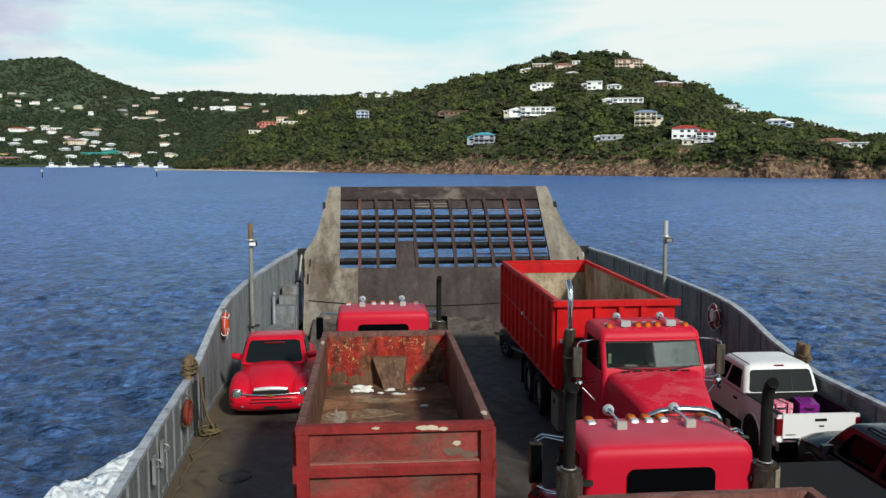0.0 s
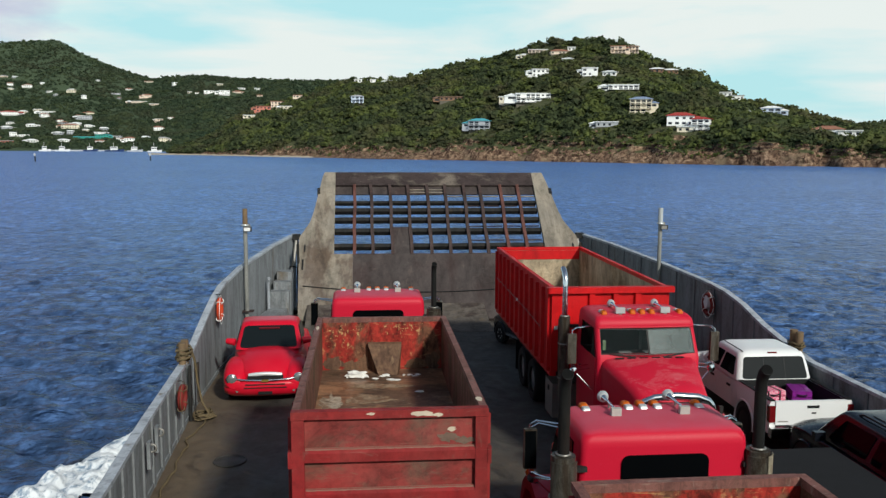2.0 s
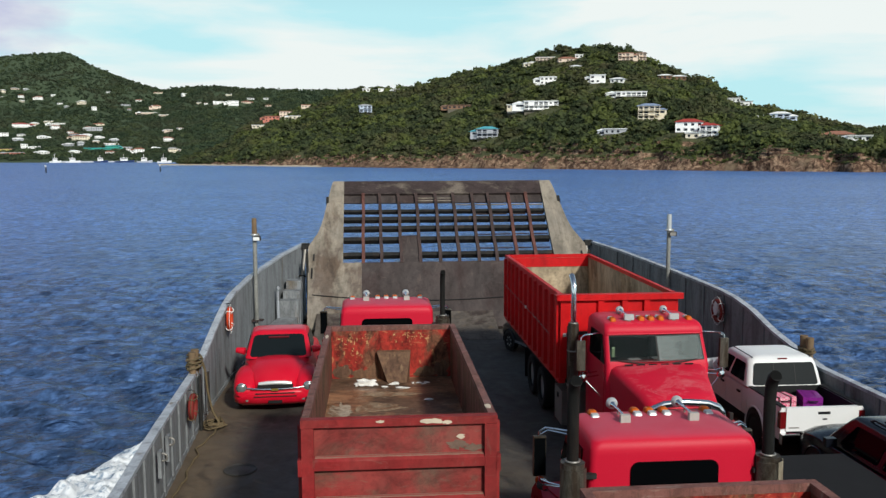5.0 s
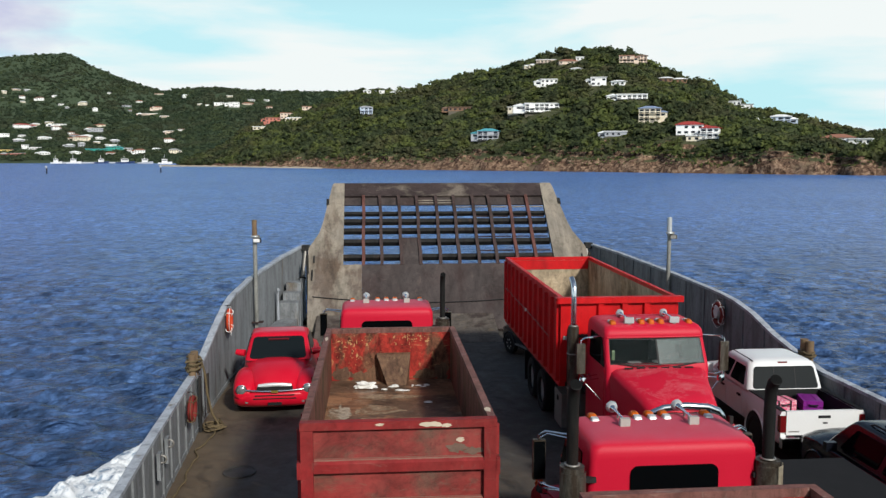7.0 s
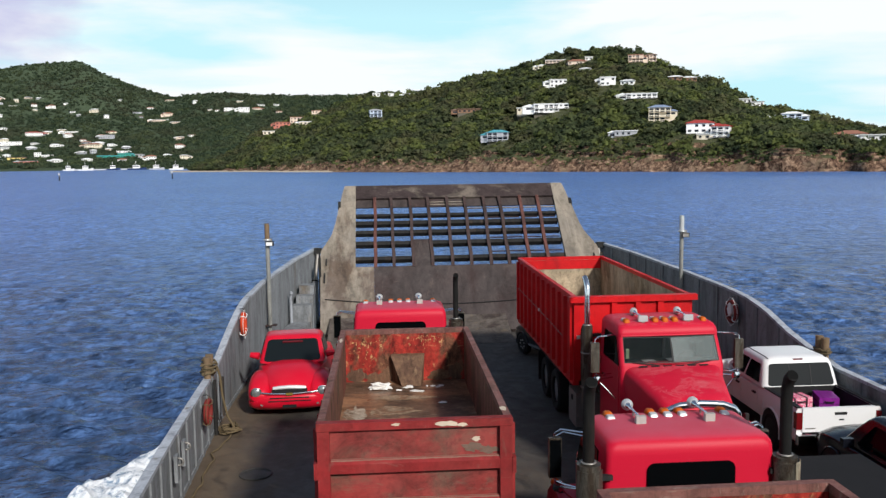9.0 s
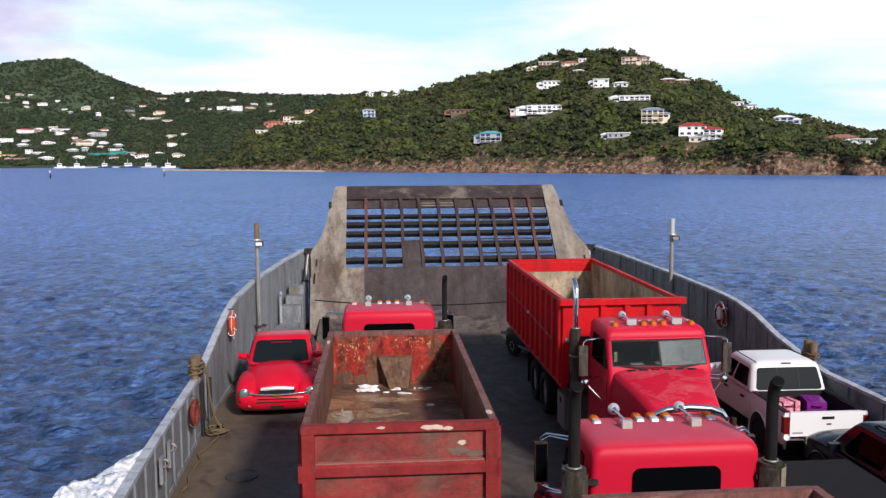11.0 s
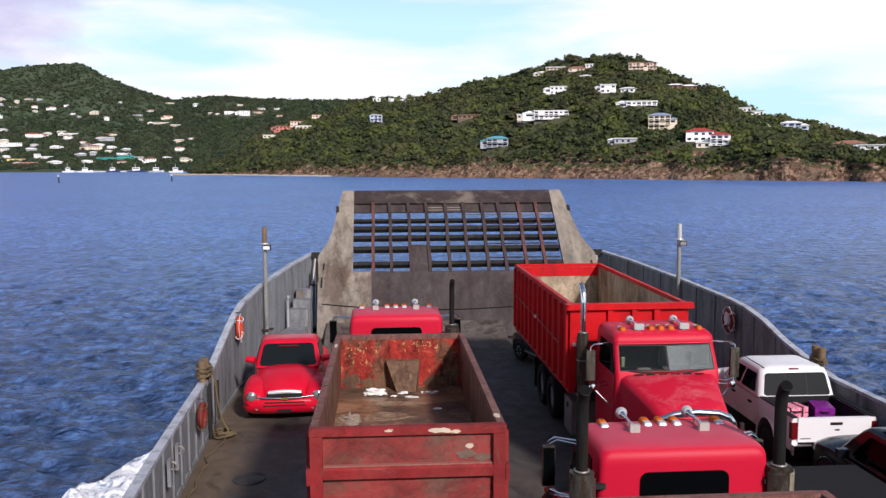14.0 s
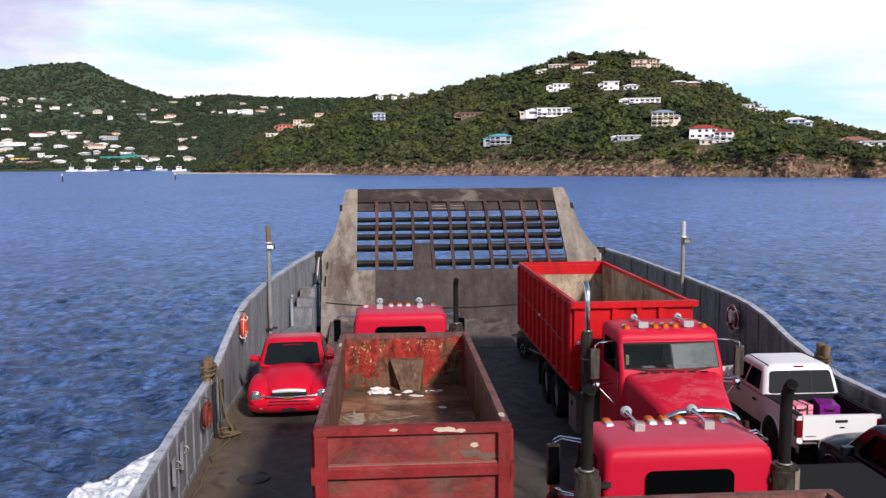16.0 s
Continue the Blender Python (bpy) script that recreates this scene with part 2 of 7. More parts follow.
M_BIN_OLD_PANEL = worn("faded_bin_panel", (0.27, 0.030, 0.027), (0.13, 0.068, 0.046), (0.19, 0.10, 0.075), 0.50, 0.8, 0.65, (0.6, 1, 1), (0.2, 0.12, 0.1), 0.4)
M_BIN_OLD_IN = worn("scraped_bin_inside", (0.36, 0.032, 0.022), (0.17, 0.070, 0.040), (0.56, 0.33, 0.15), 0.50, 1.7, 0.65, (1, 1, 0.6), grime=0.75)
M_BIN_SIDE_IN = worn("scraped_bin_side", (0.20, 0.068, 0.05), (0.13, 0.075, 0.045), (0.28, 0.2, 0.13), 0.55, 1.6, 0.65, (1, 1, 0.35), grime=0.65)
M_BIN_FLOOR = worn("wet_rusty_floor", (0.33, 0.175, 0.095), (0.13, 0.078, 0.050), (0.42, 0.33, 0.24), 0.6, 1.1, 0.34, (0.8, 1.1, 1), (0.12, 0.07, 0.05), 0.45, grime=0.62)
M_BIN_NEW = worn("bright_red_bin_paint", (0.50, 0.006, 0.009), (0.34, 0.006, 0.009), (0.38, 0.016, 0.018), 0.22, 0.7, 0.45, (1, 1, 0.5), grime=0.22)
M_BIN_NEW_IN = worn("scoured_bin_inside", (0.50, 0.40, 0.28), (0.33, 0.24, 0.15), (0.38, 0.29, 0.2), 0.5, 1.1, 0.7, (1, 1, 0.5), (0.22, 0.16, 0.10), 0.5, grime=0.5)


def faded_sheen_paint(name="truck_red_paint", fade=0.75, smear=0.0):
    """Red truck paint: upward faces pinker, part fade and dust, part painted sky sheen."""
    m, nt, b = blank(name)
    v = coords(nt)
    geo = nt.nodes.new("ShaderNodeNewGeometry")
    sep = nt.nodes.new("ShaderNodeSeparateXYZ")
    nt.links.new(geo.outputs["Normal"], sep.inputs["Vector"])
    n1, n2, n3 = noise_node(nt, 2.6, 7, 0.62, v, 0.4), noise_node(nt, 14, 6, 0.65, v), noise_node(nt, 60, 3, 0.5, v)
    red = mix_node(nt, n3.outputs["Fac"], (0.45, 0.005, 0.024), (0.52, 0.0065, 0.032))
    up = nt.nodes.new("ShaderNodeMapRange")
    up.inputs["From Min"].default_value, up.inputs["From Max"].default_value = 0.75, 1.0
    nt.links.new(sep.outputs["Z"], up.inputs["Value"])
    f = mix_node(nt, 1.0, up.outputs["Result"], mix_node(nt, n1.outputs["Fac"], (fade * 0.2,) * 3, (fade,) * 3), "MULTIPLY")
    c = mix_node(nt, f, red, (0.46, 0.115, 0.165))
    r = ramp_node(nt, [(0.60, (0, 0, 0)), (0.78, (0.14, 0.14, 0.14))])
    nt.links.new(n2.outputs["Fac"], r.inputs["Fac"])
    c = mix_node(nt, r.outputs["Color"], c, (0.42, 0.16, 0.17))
    if smear:      # thin pale smears on the level parts
        n4 = noise_node(nt, 1.5, 9, 0.68, coords(nt, (1.0, 1.8, 1)), 1.1)
        r4 = ramp_node(nt, [(0.50, (0, 0, 0)), (0.53, (smear,) * 3), (0.55, (0, 0, 0)), (0.60, (smear * 0.6,) * 3), (0.72, (smear,) * 3)])
        nt.links.new(n4.outputs["Fac"], r4.inputs["Fac"])
        c = mix_node(nt, mix_node(nt, 1.0, r4.outputs["Color"], mix_node(nt, 1.0, up.outputs["Result"], n2.outputs["Color"], "MULTIPLY"), "MULTIPLY"), c, (0.62, 0.34, 0.35))
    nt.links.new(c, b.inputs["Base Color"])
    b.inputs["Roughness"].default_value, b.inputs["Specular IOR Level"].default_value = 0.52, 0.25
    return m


M_TRUCK = faded_sheen_paint()
M_TRUCK_DEEP = faded_sheen_paint("deep_red_truck_paint", 0.02, 0.5)
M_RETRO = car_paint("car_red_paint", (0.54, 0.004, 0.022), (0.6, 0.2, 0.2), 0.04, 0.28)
M_WHITE = car_paint("car_white_paint", (0.70, 0.70, 0.70), (0.6, 0.56, 0.5), 0.15, 0.3)
M_BLACK = car_paint("car_black_paint", (0.006, 0.007, 0.011), (0.03, 0.03, 0.04), 0.1, 0.20, 0.12, 0.26)
M_GLASS = glass_like("dark_window_glass", (0.002, 0.0025, 0.003), 0.03)
M_CARGLASS = glass_like("car_window_glass", (0.008, 0.011, 0.012), 0.05)
M_CARGLASS.node_tree.nodes["Principled BSDF"].inputs["Specular IOR Level"].default_value = 0.25
M_CHROME = plain("chrome", (0.75, 0.75, 0.76), 0.14, 1.0, 0.05)
M_STEEL = plain("dull_steel", (0.27, 0.255, 0.235), 0.5, 0.6, 0.2, 12)
M_STACK = worn("sooty_stack", (0.010, 0.0095, 0.009), (0.022, 0.015, 0.012), (0.008, 0.008, 0.008), 0.4, 3.0, 0.75)
M_SHIELD = worn("bleached_shield", (0.30, 0.26, 0.19), (0.17, 0.12, 0.08), (0.38, 0.34, 0.27), 0.4, 5.0, 0.6)
M_MUFFLER = worn("heat_stained_steel", (0.12, 0.108, 0.09), (0.06, 0.045, 0.033), (0.20, 0.18, 0.145), 0.5, 5.0, 0.45)
M_MUFFLER.node_tree.nodes["Principled BSDF"].inputs["Metallic"].default_value = 0.6
M_TYRE = plain("tyre_rubber", (0.018, 0.018, 0.018), 0.85, 0, 0.3, 20, 0, 0.3)
M_RIM = plain("wheel_rim", (0.5, 0.5, 0.5), 0.35, 0.7, 0.1)
M_CHASSIS = worn("chassis_black", (0.025, 0.024, 0.023), (0.06, 0.045, 0.035), (0.035, 0.03, 0.03), 0.35, 2.0, 0.7)
M_BLACKPL = plain("black_plastic", (0.014, 0.014, 0.015), 0.55, 0, 0.2, 30)
M_AMBER = plain("amber_lens", (0.50, 0.10, 0.006), 0.55, 0, 0.1)
M_REDLENS = plain("red_lens", (0.13, 0.006, 0.008), 0.2, 0, 0.1)
M_CLEAR = plain("clear_lens", (0.50, 0.51, 0.51), 0.35, 0.3, 0.08)
M_BRIGHT = plain("bright_trim", (0.82, 0.82, 0.82), 0.35, 0.4, 0.05)
M_LAMP = plain("lamp_glass", (0.30, 0.31, 0.31), 0.15, 0.6, 0.1)
M_ROPE = plain("hemp_rope", (0.145, 0.108, 0.06), 0.9, 0, 0.35, 35, 0, 0.8)
M_RING = plain("orange_ring", (0.58, 0.062, 0.02), 0.55, 0, 0.2, 5)
M_RING_OLD = plain("faded_ring", (0.20, 0.026, 0.022), 0.7, 0, 0.3, 5)
M_BAND = plain("white_band", (0.75, 0.74, 0.72), 0.6, 0, 0.1, 10)
M_WOOD = plain("weathered_timber", (0.20, 0.135, 0.08), 0.85, 0, 0.4, 9, 0, 0.6)
M_POST = worn("post_paint", (0.24, 0.24, 0.225), (0.27, 0.17, 0.08), (0.33, 0.3, 0.26), 0.4, 1.5, 0.6)


# ---- building blocks ----
def thing(name, m, label, category, group="", kind=""):
    ob = new(name)
    ob.matrix_basis = m
    ob.empty_display_size = 0.2
    return tagged(ob, label, category, group, kind)


def part(name, bm, mat, parent=None, label="", smooth=True, bevel=0.0):
    if bevel:
        bmesh.ops.bevel(bm, geom=[e for e in bm.edges if e.is_manifold and e.calc_face_angle(0) > 0.5], offset=bevel, segments=2, affect="EDGES", clamp_overlap=True)
    bmesh.ops.recalc_face_normals(bm, faces=bm.faces)
    me = bpy.data.meshes.new(name)
    bm.to_mesh(me)
    bm.free()
    me.materials.append(mat)
    if smooth:
        me.shade_smooth()
        me.set_sharp_from_angle(angle=radians(38))
    ob = new(name, me)
    if parent:
        ob.parent = parent
    if label:
        ob["label"] = label
    return ob


def box(x0, x1, y0, y1, z0, z1, bm=None):
    bm = bm or bmesh.new()
    vs = [bm.verts.new((x, y, z)) for z in (z0, z1) for y in (y0, y1) for x in (x0, x1)]
    for f in ((0, 2, 3, 1), (4, 5, 7, 6), (0, 1, 5, 4), (2, 6, 7, 3), (0, 4, 6, 2), (1, 3, 7, 5)):
        bm.faces.new([vs[i] for i in f])
    return bm


def loft(rings, bm=None, caps=True, closed=True):
    """Skin through rings of points, each ring with the same count."""
    bm = bm or bmesh.new()
    vr = [[bm.verts.new(p) for p in r] for r in rings]
    n = len(rings[0])
    for a, b in zip(vr, vr[1:]):
        for i in range(n if closed else n - 1):
            j = (i + 1) % n
            bm.faces.new((a[i], a[j], b[j], b[i]))
    if caps and closed:
        bm.faces.new(vr[0][::-1])
        bm.faces.new(vr[-1])
    return bm


def ring_at(c, axis, r, seg):
    axis = Vector(axis).normalized()
    u = axis.orthogonal().normalized()
    w = axis.cross(u)
    return [Vector(c) + r * (math.cos(2 * math.pi * k / seg) * u + math.sin(2 * math.pi * k / seg) * w) for k in range(seg)]


def rod(p0, p1, r0, r1=None, seg=12, bm=None):
    d = Vector(p1) - Vector(p0)
    return loft([ring_at(p0, d, r0, seg), ring_at(p1, d, r0 if r1 is None else r1, seg)], bm)


def tube(pts, r, seg=8, bm=None):
    """A round bar along a path."""
    pts = [Vector(p) for p in pts]
    bm = bm or bmesh.new()
    rings, u = [], None
    for i, p in enumerate(pts):
        d = (pts[min(i + 1, len(pts) - 1)] - pts[max(i - 1, 0)]).normalized()
        u = d.orthogonal().normalized() if u is None else (u - d * u.dot(d)).normalized()
        w = d.cross(u)
        rings.append([p + r * (math.cos(2 * math.pi * k / seg) * u + math.sin(2 * math.pi * k / seg) * w) for k in range(seg)])
    return loft(rings, bm)


def spin(profile, seg=32, axis="X", at=(0, 0, 0), bm=None, closed=True):
    """Turns a profile of (radius, along) about an axis."""
    bm = bm or bmesh.new()
    rings = []
    for k in range(seg):
        a = 2 * math.pi * k / seg
        c, s = math.cos(a), math.sin(a)
        row = []
        for r, h in profile:
            p = {"X": (h, r * c, r * s), "Y": (r * c, h, r * s), "Z": (r * c, r * s, h)}[axis]
            row.append(bm.verts.new(Vector(p) + Vector(at)))
        rings.append(row)
    m = len(profile)
    for k in range(seg):
        a, b = rings[k], rings[(k + 1) % seg]
        for i in range(m if closed else m - 1):
            bm.faces.new((a[i], a[(i + 1) % m], b[(i + 1) % m], b[i]))
    return bm


def torus(c, axis, R, r, seg=40, sub=12, bm=None):
    bm = bm or bmesh.new()
    axis = Vector(axis).normalized()
    u = axis.orthogonal().normalized()
    w = axis.cross(u)
    rows = []
    for k in range(seg):
        a = 2 * math.pi * k / seg
        d = math.cos(a) * u + math.sin(a) * w
        rows.append([bm.verts.new(Vector(c) + d * (R + r * math.cos(2 * math.pi * j / sub)) + axis * r * math.sin(2 * math.pi * j / sub)) for j in range(sub)])
    for k in range(seg):
        a, b = rows[k], rows[(k + 1) % seg]
        for j in range(sub):
            bm.faces.new((a[j], a[(j + 1) % sub], b[(j + 1) % sub], b[j]))
    return bm


def prism(outline, y0, y1, bm=None, axis="Y"):
    """An outline of (a, b) pushed from y0 to y1."""
    put = {"Y": lambda a, b, h: (a, h, b), "X": lambda a, b, h: (h, a, b), "Z": lambda a, b, h: (a, b, h)}[axis]
    return loft([[put(a, b, y0) for a, b in outline], [put(a, b, y1) for a, b in outline]], bm)


def lerp(rows, x):
    """Straight interpolation in rows of (x, value)."""
    return float(np.interp(x, [r[0] for r in rows], [r[1] for r in rows]))


SEA = -1.35
MID = 3.25          # the ferry's centre line

# ---- ferry hull: plan half-width and bulwark height along its length ----
SIDE_L = [(-10, -3.6), (8, -3.72), (13, -3.87), (15.4, -4.0), (21, -4.2), (24.5, -4.15), (28, -3.9), (32, -3.25), (34.6, -2.62)]
SIDE_R = [(-10, 10.75), (16, 10.75), (21, 10.72), (24.5, 10.7), (28, 10.42), (32, 9.75), (34.6, 9.1)]
TOP_L = [(-10, 1.42), (20.6, 1.42), (21.4, 1.55), (23.0, 1.95), (24.2, 2.2), (25.3, 2.42), (28, 2.58), (34.6, 2.98)]
TOP_R = [(-10, 1.45), (18.8, 1.47), (20.2, 1.68), (21.3, 1.88), (22.5, 2.2), (23.6, 2.36), (25.2, 2.46), (28, 2.58), (34.6, 2.98)]
STATIONS = [float(v) for v in np.concatenate([np.arange(-10, 18, 1.0), np.arange(18, 34.7, 0.4)])] + [34.6]


def side_strip(side, top, sgn, t0, t1, z_of):
    """A plate that follows the ferry's side, from offset t0 to t1 inboard."""
    rings = []
    for y in STATIONS:
        x = lerp(side, y)
        lo, hi = z_of(y, lerp(top, y))
        rings.append([(x + sgn * t0, y, lo), (x + sgn * t1, y, lo), (x + sgn * t1, y, hi), (x + sgn * t0, y, hi)])
    return loft(rings)


def bulwark(name, side, top, sgn, label):
    root = tagged(new(name), label, "bulwark", kind="structure")
    part("plate", side_strip(side, top, sgn, -0.10, 0.0, lambda y, h: (0.004, h - 0.05)), M_HULL, root)
    part("top_rail", side_strip(side, top, sgn, -0.14, 0.035, lambda y, h: (h - 0.045, h + 0.03)), M_RAIL, root)
    part("foot_plate", side_strip(side, top, sgn, 0.003, 0.03, lambda y, h: (0.004, 0.11)), M_HULL, root)
    rib = None
    y = 2.2
    while y < (21.5 if sgn > 0 else 34):
        x, h = lerp(side, y), lerp(top, y) - 0.05
        bm = box(0.0, sgn * 0.04, -0.07, 0.07, 0.0, 1.0)
        if rib is None:
            rib = part("stiffener", bm, M_HULL, root, smooth=False)
            ob = rib
        else:
            bm.free()
            ob = new("stiffener", rib.data)
            ob.parent = root
        ob.location, ob.scale = (x + sgn * 0.002, y, 0.008), (1 if sgn > 0 else 0.6, 1, h - 0.01)
        y += 0.82 if sgn > 0 else 1.3
    return root


bulwark("bulwark_port", SIDE_L, TOP_L, 1, "grey painted steel bulwark with stiffeners and top rail")
bulwark("bulwark_starboard", SIDE_R, TOP_R, -1, "grey painted steel bulwark standing in shade")

hull = tagged(new("ferry_hull"), "grey steel landing craft hull in the water", "ferry hull", kind="structure")
rings = []
for y in STATIONS:
    a, b = lerp(SIDE_L, y) - 0.1, lerp(SIDE_R, y) + 0.1
    rings.append([(a, y, -0.03), (a + 0.05, y, -1.2), (a + 0.5, y, -2.6), (b - 0.5, y, -2.6), (b - 0.05, y, -1.2), (b, y, -0.03)])
part("shell", loft(rings), M_HULL, hull)
deck = tagged(new("deck"), "dark worn steel vehicle deck with brownish stains", "deck", kind="structure")
rings = []
for y in STATIONS:
    rings.append([(lerp(SIDE_L, y) - 0.09, y, 0.0), (lerp(SIDE_L, y) - 0.09, y, -0.028), (lerp(SIDE_R, y) + 0.09, y, -0.028), (lerp(SIDE_R, y) + 0.09, y, 0.0)])
part("deck_plating", loft(rings), M_DECK, deck, smooth=False)
bm = spin([(0.33, 0.0), (0.33, 0.012), (0.27, 0.02), (0.27, 0.010), (0.0, 0.012), (0.0, 0.0)], 40, "Z")
hatch = new("deck_hatch")
part("lid", bm, M_DECK, hatch)
part("rim", torus((0, 0, 0.008), (0, 0, 1), 0.325, 0.022, 40, 6), M_DECK, hatch)
hatch.location = (-2.76, 17.35, 0.004)
tagged(hatch, "round dark steel hatch cover set in the deck", "hatch")

# deckhouse under and behind the viewpoint, outside the view
house = tagged(new("deckhouse"), "plain grey deckhouse of the ferry", "deckhouse", kind="structure")
part("house_wall", box(-3.3, 10.4, -9.5, 0.55, 0.004, 5.0), M_HULL, house)

# ---- bow ramp, raised and leaning out ----
LEAN = math.atan(1.1)
HINGE_Y = 31.0
ramp = thing("bow_ramp", pose(MID, HINGE_Y, 0.06, -math.degrees(LEAN), 0, 0), "raised rusty steel bow ramp with an open grating", "ramp")
K = 1 / math.cos(LEAN)
W0, W1, WT = 2.20 * K, 4.79 * K, 5.32 * K
GX = 4.29


def edge_x(w):
    return lerp([(0, 5.58), (2.09 * K, 5.67), (2.77 * K, 5.70), (3.05 * K, 5.51), (3.33 * K, 5.30), (3.76 * K, 5.15), (4.34 * K, 5.02), (5.12 * K, 4.84), (WT, 4.765)], w)


TH = 0.16
for s0, s1, mat, lab in ((-1, -3.55, M_RAMP, "pale rust-stained lower plate"), (-3.547, 3.547, M_RAMP_DARK, "dark scuffed lower plate"), (3.55, 1, M_RAMP, "pale rust-stained lower plate")):
    rows = []
    for w in (0.0, 0.8, 1.6, W0 - 0.003):
        xa = -edge_x(w) if s0 == -1 else s0
        xb = edge_x(w) if s1 == 1 else s1
        rows.append([(xa, -TH / 2, w), (xb, -TH / 2, w), (xb, TH / 2, w), (xa, TH / 2, w)])
    part("lower_plate", loft(rows), mat, ramp, lab, smooth=False)
ws = [float(v) for v in np.linspace(W0, WT, 22)]
for s, nm in ((-1, "cheek_plate"), (1, "cheek_plate")):
    bm = loft([[(s * GX, -TH / 2, w), (s * edge_x(w), -TH / 2, w), (s * edge_x(w), TH / 2, w), (s * GX, TH / 2, w)] for w in ws])
    part(nm, bm, M_RAMP, ramp, "pale rust-stained side plate", smooth=False)
part("top_plate", box(-GX + 0.003, GX - 0.003, -TH / 2, TH / 2, W1, WT), M_RAMP_TOP, ramp, smooth=False)
bars = {}
for i in range(10):      # tread bars, some rusted red, none quite straight
    mat = M_REDBAR if i in (0, 8, 9) else M_RUSTBAR
    if mat not in bars:
        rows = []
        for k in range(7):
            w = W0 - 0.05 + (W1 - W0 + 0.1) * k / 6
            o = 0.015 * math.sin(k * 1.9)
            rows.append([(o - 0.065, -0.15, w), (o + 0.065, -0.15, w), (o + 0.065, 0.0, w), (o - 0.065, 0.0, w)])
        bars[mat] = ob = part("tread_bar", loft(rows), mat, ramp, smooth=False)
    else:
        ob = new("tread_bar", bars[mat].data)
        ob.parent = ramp
    ob.location = (-GX + 2 * GX * (i + 1) / 11, 0.05 + random.uniform(-0.012, 0.012), 0)
    ob.rotation_euler = (0, random.uniform(-0.012, 0.012), 0)
for z0, z1, depth in ((4.49, 4.79, 0.05), (4.14, 4.23, 0.16), (3.82, 3.95, 0.2), (3.47, 3.59, 0.2), (3.05, 3.18, 0.22), (2.50, 2.62, 0.22)):
    part("cross_beam", box(-GX, GX, 0.03, 0.03 + depth, z0 * K, z1 * K), M_CHASSIS if depth > 0.1 else M_RAMP_DARK, ramp, smooth=False)
cw = 2 * GX / 11
part("patch_plate", box(-GX + 3 * cw + 0.03, -GX + 4 * cw - 0.03, -0.02, 0.02, W0, 3.19 * K), M_RAMP_DARK, ramp, smooth=False)
for i in range(4, 11):
    for z in ((4.55, 4.65) if i < 6 else (4.38,)):
        part("grate_slat", box(-GX + i * cw + 0.05, -GX + (i + 1) * cw - 0.05, -0.01, 0.02, z * K - 0.02, z * K + 0.02), M_RAMP, ramp, smooth=False)
for i in (7, 8, 9, 10):
    for z in (4.07, 3.29, 2.77):
        part("grate_slat", box(-GX + i * cw + 0.05, -GX + (i + 1) * cw - 0.05, 0.10, 0.13, z * K - 0.02, z * K + 0.02), M_RUSTBAR, ramp, smooth=False)
for s in (-1, 1):
    part("side_lug", box(s * 4.98 - 0.06, s * 4.98 + 0.06, -0.12, 0.12, 4.44 * K, 4.66 * K), M_CHASSIS, ramp, bevel=0.02)
    part("hinge_strap", box(s * 5.45 - 0.03, s * 5.45 + 0.03, -0.12, -0.07, 2.27 * K, 2.5 * K), M_CHASSIS, ramp, bevel=0.015)
    part("hinge_strap", box(s * 5.5 - 0.03, s * 5.5 + 0.03, -0.13, -0.07, 1.66 * K, 1.99 * K), M_CHASSIS, ramp, bevel=0.015)


# sloping apron of stained plating in front of the ramp's hinge
bm = loft([[(-2.0, y, 0.003), (4.7, y, 0.003), (4.7, y, z), (-2.0, y, z)] for y, z in ((29.2, 0.010), (29.25, 0.024), (30.6, 0.36), (31.55, 0.64))])
apron = part("ramp_apron", bm, worn("apron_steel", (0.125, 0.105, 0.09), (0.06, 0.045, 0.04), (0.20, 0.145, 0.085), 0.45, 0.8, 0.7), smooth=False)
tagged(apron, "worn rust-stained steel apron before the bow ramp", "apron", kind="structure")

